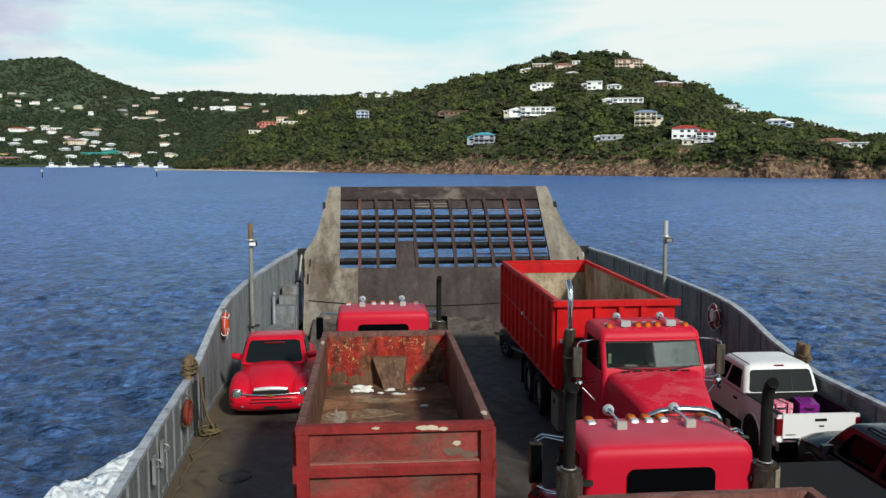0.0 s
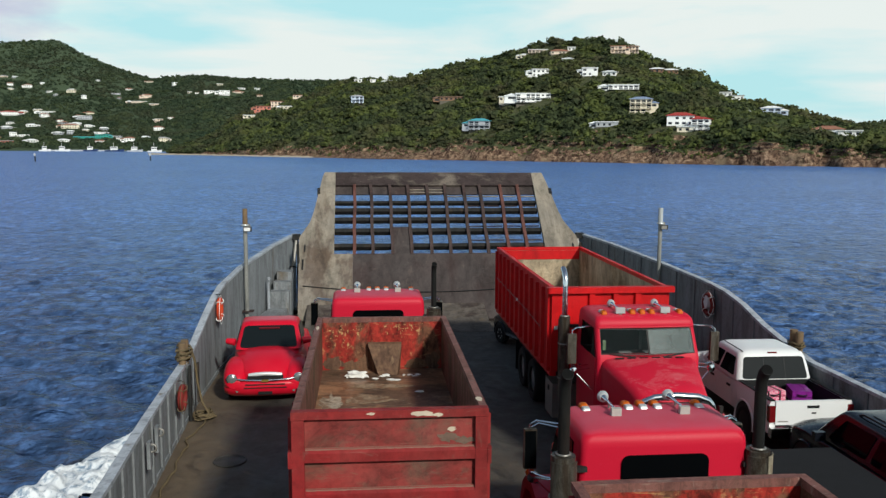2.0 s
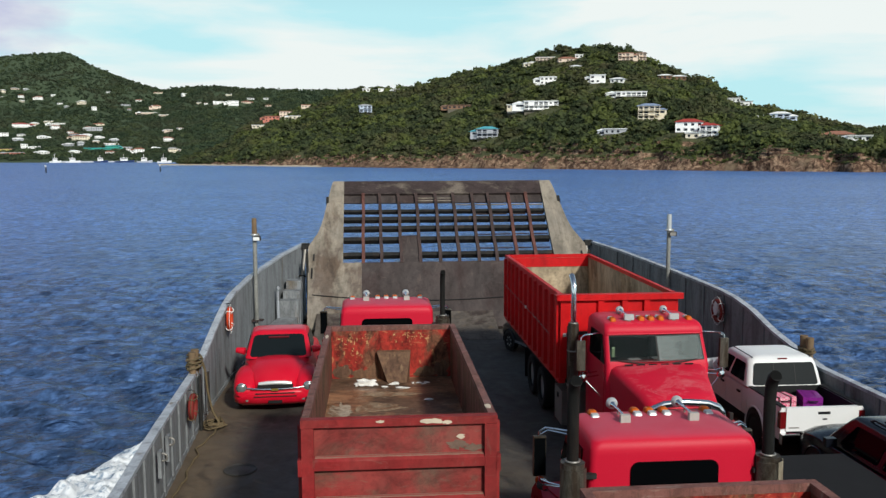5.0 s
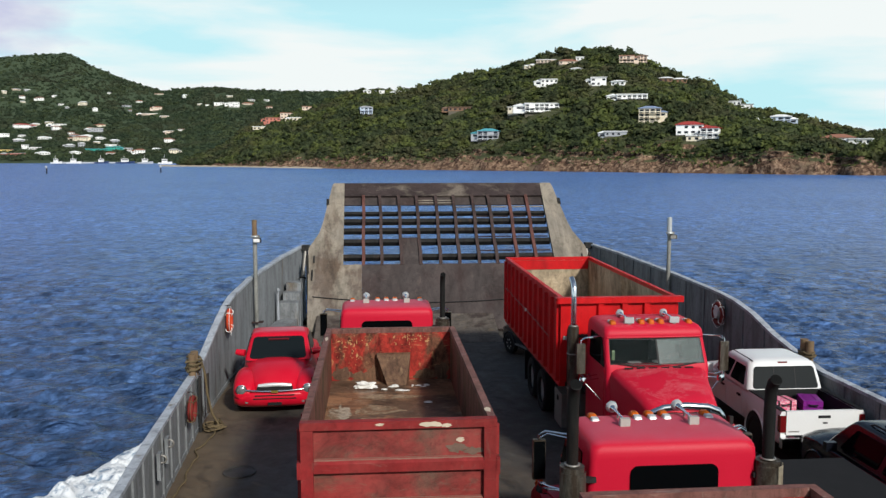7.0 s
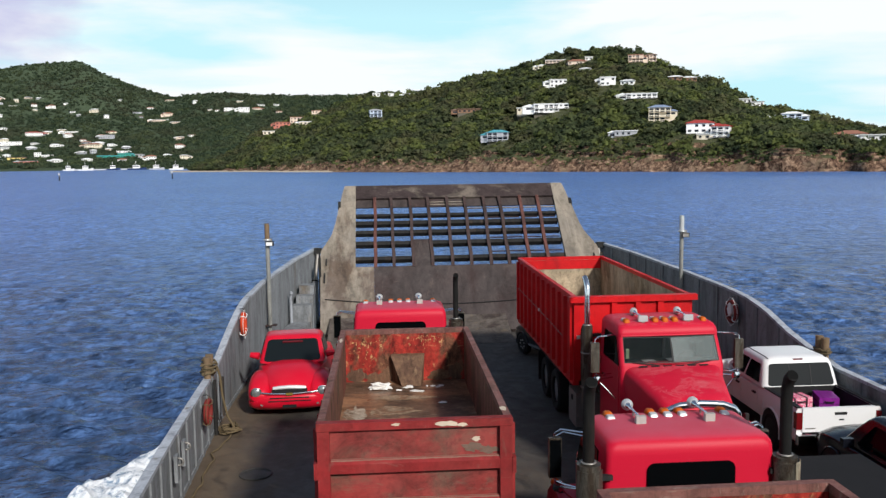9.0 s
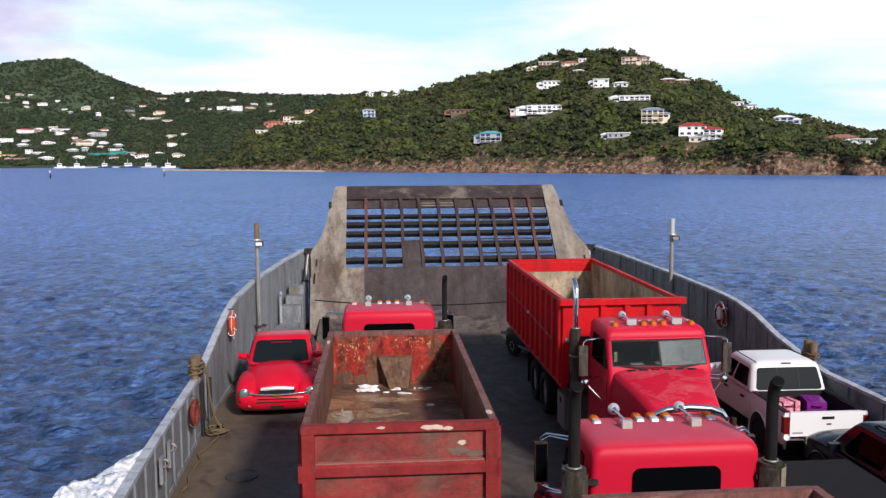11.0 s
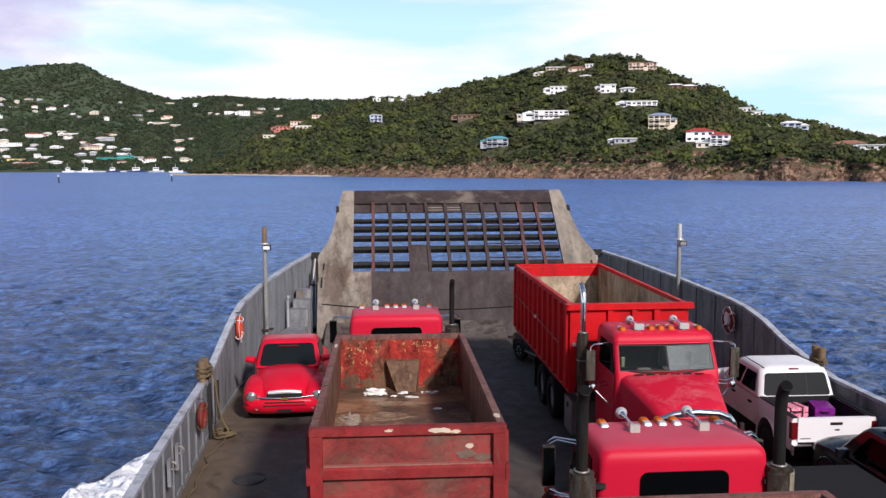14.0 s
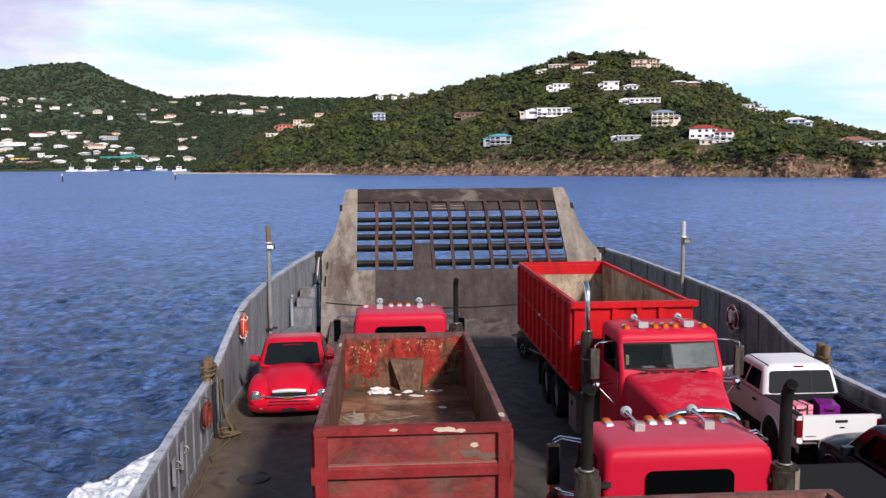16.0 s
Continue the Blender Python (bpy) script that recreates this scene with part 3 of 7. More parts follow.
# ---- the sea: one sheet, with waves near the ferry ----
def sea_material():
    m, nt, b = blank("sea_water")
    v = coords(nt, (1, 1, 1))
    n1 = noise_node(nt, 0.02, 4, 0.5, v)
    sep = nt.nodes.new("ShaderNodeSeparateXYZ")
    nt.links.new(v, sep.inputs["Vector"])
    out = nt.nodes.new("ShaderNodeMapRange")       # far water bluer and lighter: reflected sky put into the base colour
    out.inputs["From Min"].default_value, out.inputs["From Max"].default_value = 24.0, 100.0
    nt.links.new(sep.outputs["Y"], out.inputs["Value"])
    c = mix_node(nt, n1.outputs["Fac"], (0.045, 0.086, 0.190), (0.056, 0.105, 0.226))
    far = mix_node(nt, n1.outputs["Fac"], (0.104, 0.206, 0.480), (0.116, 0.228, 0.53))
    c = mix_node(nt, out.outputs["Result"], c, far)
    for scale, lo, hi, long in ((2.6, 0.60, 1.24, 0.8), (1.5, 0.70, 1.20, 0.6), (0.9, 0.80, 1.13, 0.4), (0.035, 0.94, 1.05, 0.8)):      # light and dark of ripples, wind lanes and cat's-paws put into the colour
        n = noise_node(nt, scale, 4, 0.6, coords(nt, (0.8, long, 1)), 0.3)
        r = ramp_node(nt, [(0.41, (lo, lo, lo)), (0.59, (hi, hi, hi))])
        nt.links.new(n.outputs["Fac"], r.inputs["Fac"])
        c = mix_node(nt, 1.0, c, r.outputs["Color"], "MULTIPLY")
    nt.links.new(c, b.inputs["Base Color"])
    b.inputs["IOR"].default_value = 1.333
    # that blue lies under a rippled surface whose reflection is tinted blue
    nt.links.new(mix_node(nt, out.outputs["Result"], (0.24, 0.24, 0.24), (0.32, 0.32, 0.32)), b.inputs["Roughness"])
    b.inputs["Specular IOR Level"].default_value = 0.27
    b.inputs["Specular Tint"].default_value = (0.55, 0.76, 1.0, 1)
    vs = coords(nt, (0.66, 1.0, 1))
    total = None
    for scale, weight in ((0.08, 0.35), (0.2, 0.45), (0.5, 0.55), (1.1, 0.70), (2.4, 0.45), (5.0, 0.12)):
        n = noise_node(nt, scale, 3, 0.55, vs, 0.2)
        mul = nt.nodes.new("ShaderNodeMath")
        mul.operation = "MULTIPLY"
        mul.inputs[1].default_value = weight
        nt.links.new(n.outputs["Fac"], mul.inputs[0])
        if total is None:
            total = mul.outputs[0]
        else:
            add = nt.nodes.new("ShaderNodeMath")
            add.operation = "ADD"
            nt.links.new(total, add.inputs[0])
            nt.links.new(mul.outputs[0], add.inputs[1])
            total = add.outputs[0]
    bump(nt, b, total, 1.0, 0.75)
    return m


def wave_field(x, y, spacing):
    rng = np.random.RandomState(4)
    z = np.zeros_like(x)
    for k in range(56):
        lam = 0.40 * (2.1 / 0.40) ** (k / 55.0)
        a = radians(80 + rng.normal(0, 20))
        kx, ky = 2 * np.pi / lam * math.cos(a), 2 * np.pi / lam * math.sin(a)
        amp = 0.012 * lam ** 0.75 * (0.6 + 0.8 * rng.rand())
        fade = np.clip((lam / spacing - 1.8) / 2.2, 0, 1)
        ph = kx * x + ky * y + rng.rand() * 6.283
        z += amp * fade * (np.sin(ph) + 0.25 * np.sin(2 * ph + 1.3))
    return z


az = np.radians(np.concatenate([np.arange(-180, -33, 3.0), np.arange(-33, 42, 0.125), np.arange(42, 180, 3.0)]))
rad = np.concatenate([np.linspace(2, 11, 4), np.geomspace(12, 420, 400), np.geomspace(440, 4950, 26)])
A, Rr = np.meshgrid(az, rad)
SX, SY = Rr * np.sin(A), Rr * np.cos(A)
step = np.maximum(Rr * 0.0019, Rr * 0.0089) * 1.0
fine_z = wave_field(SX, SY, np.maximum(step, 0.16))
inside = (np.abs(np.degrees(A) - 4.5) < 37.4) & (Rr > 11.5) & (Rr < 425)
SZ = SEA + np.where(inside, fine_z, 0.0)
na, nr = len(az), len(rad)
verts = np.stack([SX, SY, SZ], -1).reshape(-1, 3)
ii, jj = np.meshgrid(np.arange(nr - 1), np.arange(na), indexing="ij")
j2 = (jj + 1) % na
quads = np.stack([ii * na + jj, (ii + 1) * na + jj, (ii + 1) * na + j2, ii * na + j2], -1).reshape(-1, 4)


def fast_mesh(name, verts, faces, mat, smooth=False):
    """A mesh straight from arrays; faces all with the same count."""
    me = bpy.data.meshes.new(name)
    n, k = faces.shape
    me.vertices.add(len(verts))
    me.vertices.foreach_set("co", np.asarray(verts, np.float32).ravel())
    me.loops.add(n * k)
    me.loops.foreach_set("vertex_index", np.asarray(faces, np.int32).ravel())
    me.polygons.add(n)
    me.polygons.foreach_set("loop_start", np.arange(0, n * k, k, dtype=np.int32))
    me.update(calc_edges=True)
    me.validate()
    me.materials.append(mat)
    if smooth:
        me.shade_smooth()
    return me


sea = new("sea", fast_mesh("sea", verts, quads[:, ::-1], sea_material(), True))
tagged(sea, "choppy deep blue sea water with small waves", "sea", kind="structure")

# ---- the island across the water ----
EYE_ABOVE_SEA = 6.6 - SEA
SHORE_A = [(-12.6, 690), (-10, 660), (-6.4, 590), (1.2, 500), (8, 462), (12.7, 445), (21.8, 410), (26.9, 396), (34, 392), (50, 400)]
RIDGE_A = [(-12.6, 700), (-10, 730), (-7.8, 760), (-4.8, 790), (-0.3, 800), (2.8, 790), (6.2, 760), (11, 720), (14.4, 690), (18.8, 660), (22.7, 600), (25.4, 560), (30, 510), (34, 490), (50, 470)]
SKY_A = [(-12.6, -0.62), (-10, 0.2), (-7.8, 1.75), (-4.8, 2.75), (-1.8, 3.72), (-0.27, 4.2), (2.76, 4.15), (5.05, 4.75), (6.2, 5.1), (8.85, 5.55), (11.1, 6.15), (13, 6.6), (14.4, 6.72), (16.3, 6.6), (17.4, 6.45), (18.8, 5.75), (20.9, 4.7), (22.7, 4.2), (23.7, 3.55), (25.4, 2.75), (27.4, 2.3), (29.3, 1.65), (30.9, 1.25), (33, 1.05), (38, 0.9), (43, 0.4), (48, -0.4)]
SHORE_B = [(-60, 1250), (-30, 1120), (-21.8, 1060), (-15, 1000), (-9, 960), (4, 960)]
RIDGE_B = [(-60, 2000), (-30, 1900), (-20, 1950), (-14, 1700), (-9, 1500), (4, 1450)]
SKY_B = [(-60, 3.4), (-36, 4.2), (-30, 5.2), (-26, 5.6), (-23, 5.45), (-21.5, 5.75), (-20.3, 5.88), (-19.6, 5.95), (-18.8, 6.02), (-18.2, 5.85), (-17.4, 5.4), (-14.8, 4.4), (-13.1, 4.0), (-11.7, 4.2), (-9.9, 4.3), (-8.1, 4.15), (-4, 4.1), (-1, 4.1), (4, 3.6)]


def curve(rows, x):
    return np.interp(x, [r[0] for r in rows], [r[1] for r in rows])


def ground_noise(x, y, scale, seed):
    """Smooth value noise on arrays, -1 to 1."""
    rng = np.random.RandomState(seed)
    g = rng.rand(97, 97) * 2 - 1
    u, w = (x / scale) % 96, (y / scale) % 96
    i, j = u.astype(int), w.astype(int)
    fu, fw = u - i, w - j
    fu, fw = fu * fu * (3 - 2 * fu), fw * fw * (3 - 2 * fw)
    return (g[i, j] * (1 - fu) + g[i + 1, j] * fu) * (1 - fw) + (g[i, j + 1] * (1 - fu) + g[i + 1, j + 1] * fu) * fw


def land_height(a, v, which):
    """Distance, and height above the sea, of the land at bearing a (degrees) and share v of the way from shore to ridge."""
    sh, rg, sk, cliff = (SHORE_A, RIDGE_A, SKY_A, 11.0) if which == "A" else (SHORE_B, RIDGE_B, SKY_B, 2.0)
    d0, d1 = curve(sh, a), curve(rg, a)
    if which == "A":
        d0 = d0 + 4.0 * ground_noise(a * 5.0 + 300, a * 0 + 9, 6.0, 5)
    d = d0 + v * (d1 - d0)
    top = np.maximum(EYE_ABOVE_SEA + np.tan(np.radians(curve(sk, a) * 1.035)) * d1, 0.6)
    x, y = d * np.sin(np.radians(a)), d * np.cos(np.radians(a))
    if which == "A":
        c = cliff * curve([(-12, 0.06), (-6, 0.16), (5, 0.26), (14, 0.33), (19, 0.41), (24, 0.64), (30, 0.76)], a) * (1 + 0.45 * ground_noise(x + 50, y + 50, 26, 3) + 0.25 * ground_noise(x, y, 9, 4))
        c = np.minimum(c, top)
        s = v.clip(0, 1)
        rise = np.clip(s / 0.055, 0, 1) ** 0.6
        body = s ** 0.86
    else:
        c = np.minimum(cliff + 0 * d, top)
        s = v.clip(0, 1)
        rise = np.clip(s / 0.02, 0, 1)
        body = 0.35 * s + 0.65 * s ** 1.9
    h = c * rise + (top - c) * body
    gul = ground_noise(x + 700, y + 200, 62, 1) + 0.5 * ground_noise(x, y, 27, 2)
    h = h * (1 + 0.11 * gul * (s * (1 - s) * 4))
    over = np.maximum(v - 1, 0)
    h = h - over * (d1 - d0) * 0.5
    if which == "A":
        rough = np.sin(np.clip(s / 0.12, 0, 1) * 3.14)
        h = h + rough * (1.8 * ground_noise(x, y, 9.0, 8) + 1.4 * ground_noise(x + 9, y + 7, 3.2, 9))
        d = d + rough * (2.7 * ground_noise(x * 0.8 + 30, h * 2.2 + 40 + y * 0.2, 5.0, 10) + 1.6 * ground_noise(x * 0.7 + 30, h * 2.4 + 90, 2.0, 13))
    return d, h


def to_xyz(a, d, h):
    return np.stack([d * np.sin(np.radians(a)), d * np.cos(np.radians(a)), SEA + h], -1)


def land_material(name, steep, spray, low, high):
    """Scrub on gentle ground, rock where it is steeper than the share steep; spray is how far the sea bares its foot."""
    m, nt, b = blank(name)
    v = coords(nt)
    geo = nt.nodes.new("ShaderNodeNewGeometry")
    sep = nt.nodes.new("ShaderNodeSeparateXYZ")
    nt.links.new(geo.outputs["Normal"], sep.inputs["Vector"])
    n1 = noise_node(nt, 0.12, 7, 0.62, v, 0.4)
    n2 = noise_node(nt, 0.45, 8, 0.68, v, 0.6)
    rkr = ramp_node(nt, [(0.36, (0.06, 0.036, 0.026)), (0.48, (0.17, 0.102, 0.068)), (0.66, (0.46, 0.315, 0.21))])
    nt.links.new(n2.outputs["Fac"], rkr.inputs["Fac"])
    crack = noise_node(nt, 0.5, 7, 0.7, coords(nt, (1, 1, 0.28)), 0.8)
    rc = ramp_node(nt, [(0.40, (0.28, 0.25, 0.24)), (0.50, (1, 1, 1))])
    nt.links.new(crack.outputs["Fac"], rc.inputs["Fac"])
    rock = mix_node(nt, 1.0, rkr.outputs["Color"], rc.outputs["Color"], "MULTIPLY")
    rk2 = ramp_node(nt, [(0.56, (0, 0, 0)), (0.66, (0.8, 0.8, 0.8))])
    nt.links.new(n1.outputs["Fac"], rk2.inputs["Fac"])
    rock = mix_node(nt, rk2.outputs["Color"], rock, (0.24, 0.175, 0.11))
    scrub = mix_node(nt, n1.outputs["Fac"], low, high)
    slope = nt.nodes.new("ShaderNodeMath")
    slope.operation = "ADD"
    nt.links.new(sep.outputs["Z"], slope.inputs[0])
    ns = nt.nodes.new("ShaderNodeMath")
    ns.operation = "MULTIPLY"
    ns.inputs[1].default_value = 0.35
    nt.links.new(n2.outputs["Fac"], ns.inputs[0])
    nt.links.new(ns.outputs[0], slope.inputs[1])
    foot = nt.nodes.new("ShaderNodeMapRange")       # bare rock within reach of the spray
    foot.inputs["From Min"].default_value, foot.inputs["From Max"].default_value = SEA + 1.5, SEA + 7.0
    foot.inputs["To Min"].default_value, foot.inputs["To Max"].default_value = spray, 0.0
    place = nt.nodes.new("ShaderNodeSeparateXYZ")
    nt.links.new(v, place.inputs["Vector"])
    nt.links.new(place.outputs["Z"], foot.inputs["Value"])
    bare = nt.nodes.new("ShaderNodeMath")
    bare.operation = "SUBTRACT"
    nt.links.new(slope.outputs[0], bare.inputs[0])
    nt.links.new(foot.outputs["Result"], bare.inputs[1])
    r = ramp_node(nt, [(steep, (1, 1, 1)), (steep + 0.14, (0, 0, 0))])
    nt.links.new(bare.outputs[0], r.inputs["Fac"])
    nt.links.new(mix_node(nt, r.outputs["Color"], scrub, rock), b.inputs["Base Color"])
    b.inputs["Roughness"].default_value = 0.95
    b.inputs["Specular IOR Level"].default_value = 0.1
    bump(nt, b, n2.outputs["Fac"], 1.0, 1.6)
    return m


M_LAND = land_material("island_ground", 0.84, 0.45, (0.060, 0.074, 0.036), (0.105, 0.102, 0.052))
M_LAND_FAR = land_material("mainland_ground", 0.5, 0.0, (0.052, 0.076, 0.045), (0.070, 0.090, 0.052))


def land_mesh(name, a0, a1, da, which, label):
    aa = np.arange(a0, a1 + da / 2, da)
    vv = np.concatenate([[-0.02], np.linspace(0, 0.12, 34), np.linspace(0.135, 1.0, 56), [1.08, 1.25, 1.6, 2.1]])
    G, V = np.meshgrid(aa, vv)
    d, h = land_height(G, V.clip(0, None), which)
    h = np.where(V < 0, -3, h)
    d = np.where(V < 0, d - 1.0, d)
    P = to_xyz(G, d, h).reshape(-1, 3)
    n, m = len(vv), len(aa)
    i, j = np.meshgrid(np.arange(n - 1), np.arange(m - 1), indexing="ij")
    q = np.stack([i * m + j, i * m + j + 1, (i + 1) * m + j + 1, (i + 1) * m + j], -1).reshape(-1, 4)
    ob = new(name, fast_mesh(name, P, q, M_LAND if which == "A" else M_LAND_FAR, True))
    return tagged(ob, label, "hill", kind="structure")


land_mesh("ground_headland", -12.6, 50, 0.07, "A", "wooded headland with brown rock cliffs above the water")
land_mesh("ground_mainland", -60, 4, 0.2, "B", "distant green wooded hills behind a small harbour")
bm = bmesh.new()
pts = []
for k in range(60):
    a = -13.6 + 10.5 * k / 59
    d = float(curve(SHORE_A, max(a, -12.6))) - 4 + (a < -12.6) * (-12.6 - a) * 12
    pts.append([to_xyz(a, d - 2, -0.4), to_xyz(a, d + 3, 0.9 + 0.25 * math.sin(k * 1.7)), to_xyz(a, d + 12, 1.0), to_xyz(a, d + 16, -1.0)])
loft(pts, bm, caps=False, closed=False)
beach = part("beach", bm, plain("pale_sand", (0.50, 0.42, 0.32), 0.95, 0, 0.25, 0.6))
tagged(beach, "narrow pale stony beach along the water", "beach", kind="structure")


def land_spot(a, el, which):
    """The place on the land that is seen from the ferry at bearing a and height angle el."""
    v = np.linspace(0.0, 1.0, 800)
    d, h = land_height(np.full_like(v, a), v, which)
    e = np.degrees(np.arctan((h - EYE_ABOVE_SEA) / d))
    el = el * 1.02
    k = int(np.argmax(e >= el)) if (e >= el).any() else len(v) - 1
    return to_xyz(a, d[k], h[k]), d[k]

# ---- houses on the hills ----
M_WALLS = {k: plain("stucco_" + k, c, 0.85, 0, 0.1, 1.5) for k, c in (("white", (0.90, 0.89, 0.87)), ("cream", (0.74, 0.66, 0.52)), ("peach", (0.74, 0.60, 0.49)), ("pink", (0.55, 0.20, 0.15)), ("grey", (0.42, 0.43, 0.46)), ("brown", (0.24, 0.14, 0.09)), ("teal", (0.05, 0.30, 0.25)), ("blue", (0.55, 0.62, 0.74)), ("yellow", (0.75, 0.60, 0.20)))}
M_ROOFS = {k: plain("roofing_" + k, c, 0.7, 0, 0.12, 1.5) for k, c in (("white", (0.86, 0.86, 0.85)), ("red", (0.38, 0.055, 0.045)), ("terra", (0.32, 0.15, 0.10)), ("teal", (0.10, 0.36, 0.42)), ("slate", (0.24, 0.30, 0.42)), ("grey", (0.40, 0.40, 0.40)), ("brown", (0.22, 0.14, 0.10)))}
M_FOOTING = plain("rubble_footing", (0.15, 0.135, 0.105), 0.95, 0, 0.3, 0.8)
M_OPEN = glass_like("house_window", (0.03, 0.035, 0.045), 0.15)


def hill_house(a, el, which, w, storeys, wall, roof, style, label, deep=0.6, turn=0.0, porch=False, group=""):
    """A house on the slope: wall, roof, a row of openings on each storey and a foundation."""
    spot, dist = land_spot(a, el, which)
    root = thing("house", pose(*spot, 0, 0, -a + turn), label, "house", group)
    d, hs = max(w * deep, 5.0), 2.55
    hx, h = w / 2, storeys * hs
    mw, mr = M_WALLS[wall], M_ROOFS[roof]
    part("foundation", box(-hx + 0.1, hx - 0.1, 0.1, d, -4.0, 0.0), M_FOOTING, root, smooth=False)
    part("wall", box(-hx, hx, 0, d, 0.0, h), mw, root, smooth=False)
    o = 0.7
    if style == "flat":
        bm = box(-hx - 0.4, hx + 0.4, -0.6, d + 0.3, h + 0.003, h + 0.4)
    elif style == "hip":
        rise = min(0.22 * d, 1.9)
        ridge = max(hx - d / 2, 0.4)
        bm = loft([[(-hx - o, -o, h), (hx + o, -o, h), (hx + o, d + o, h), (-hx - o, d + o, h)], [(-hx - o, -o, h + 0.18), (hx + o, -o, h + 0.18), (hx + o, d + o, h + 0.18), (-hx - o, d + o, h + 0.18)], [(-ridge, d / 2 - 0.1, h + rise), (ridge, d / 2 - 0.1, h + rise), (ridge, d / 2 + 0.1, h + rise), (-ridge, d / 2 + 0.1, h + rise)]])
    else:
        rise = min(0.35 * d, 2.6)
        bm = prism([(-o, h), (d + o, h), (d / 2, h + rise)], -hx - o, hx + o, axis="X")
    part("roof", bm, mr, root, smooth=False)
    n = max(2, int(round(w / 3.0)))
    pick = random.Random(int(abs(a) * 100 + w * 7))
    for s in range(storeys):
        for k in range(n):
            c = -hx + w * (k + 0.5) / n
            tall = porch and pick.random() < 0.75
            ww, wh = (w / n * (0.36 if tall else pick.uniform(0.16, 0.28)), 1.9 if tall else 1.15)
            z = s * hs + (0.12 if tall else 0.75)
            if tall or pick.random() < 0.85:
                part("window", box(c - ww, c + ww, -0.06, 0.06, z, z + wh), M_OPEN, root, smooth=False)
    if w > 9.5 and style != "gable":      # a lower wing with its own hipped roof
        sx, wx, wh = pick.choice((-1, 1)), w * pick.uniform(0.18, 0.24), h * 0.72
        cx, y0, y1 = sx * (hx + wx * 0.55), 0.9, d * 0.8
        part("wing", box(cx - wx, cx + wx, y0, y1, -0.8, wh), mw, root, smooth=False)
        rise = 0.3 * wx + 0.5
        part("wing_roof", loft([[(cx - wx - 0.5, y0 - 0.5, wh), (cx + wx + 0.5, y0 - 0.5, wh), (cx + wx + 0.5, y1 + 0.4, wh), (cx - wx - 0.5, y1 + 0.4, wh)], [(cx - wx - 0.5, y0 - 0.5, wh + 0.16), (cx + wx + 0.5, y0 - 0.5, wh + 0.16), (cx + wx + 0.5, y1 + 0.4, wh + 0.16), (cx - wx - 0.5, y1 + 0.4, wh + 0.16)], [(cx - 0.2, (y0 + y1) / 2 - 0.2, wh + rise), (cx + 0.2, (y0 + y1) / 2 - 0.2, wh + rise), (cx + 0.2, (y0 + y1) / 2 + 0.2, wh + rise), (cx - 0.2, (y0 + y1) / 2 + 0.2, wh + rise)]]), mr, root, smooth=False)
        part("window", box(cx - wx * 0.5, cx + wx * 0.5, y0 - 0.06, y0 + 0.06, wh - 1.75, wh - 0.6), M_OPEN, root, smooth=False)
    if porch:
        for s in range(storeys):
            part("balcony", box(-hx, hx, -1.8, -0.003, s * hs - 0.16, s * hs), mw, root, smooth=False)
            part("railing", box(-hx, hx, -1.8, -1.72, s * hs + 0.55, s * hs + 0.95), mw, root, smooth=False)
            for k in range(n + 1):
                c = -hx + 0.12 + (w - 0.24) * k / n
                part("post", box(c - 0.11, c + 0.11, -1.78, -1.56, s * hs + 0.003, s * hs + hs), mw, root, smooth=False)
    return root


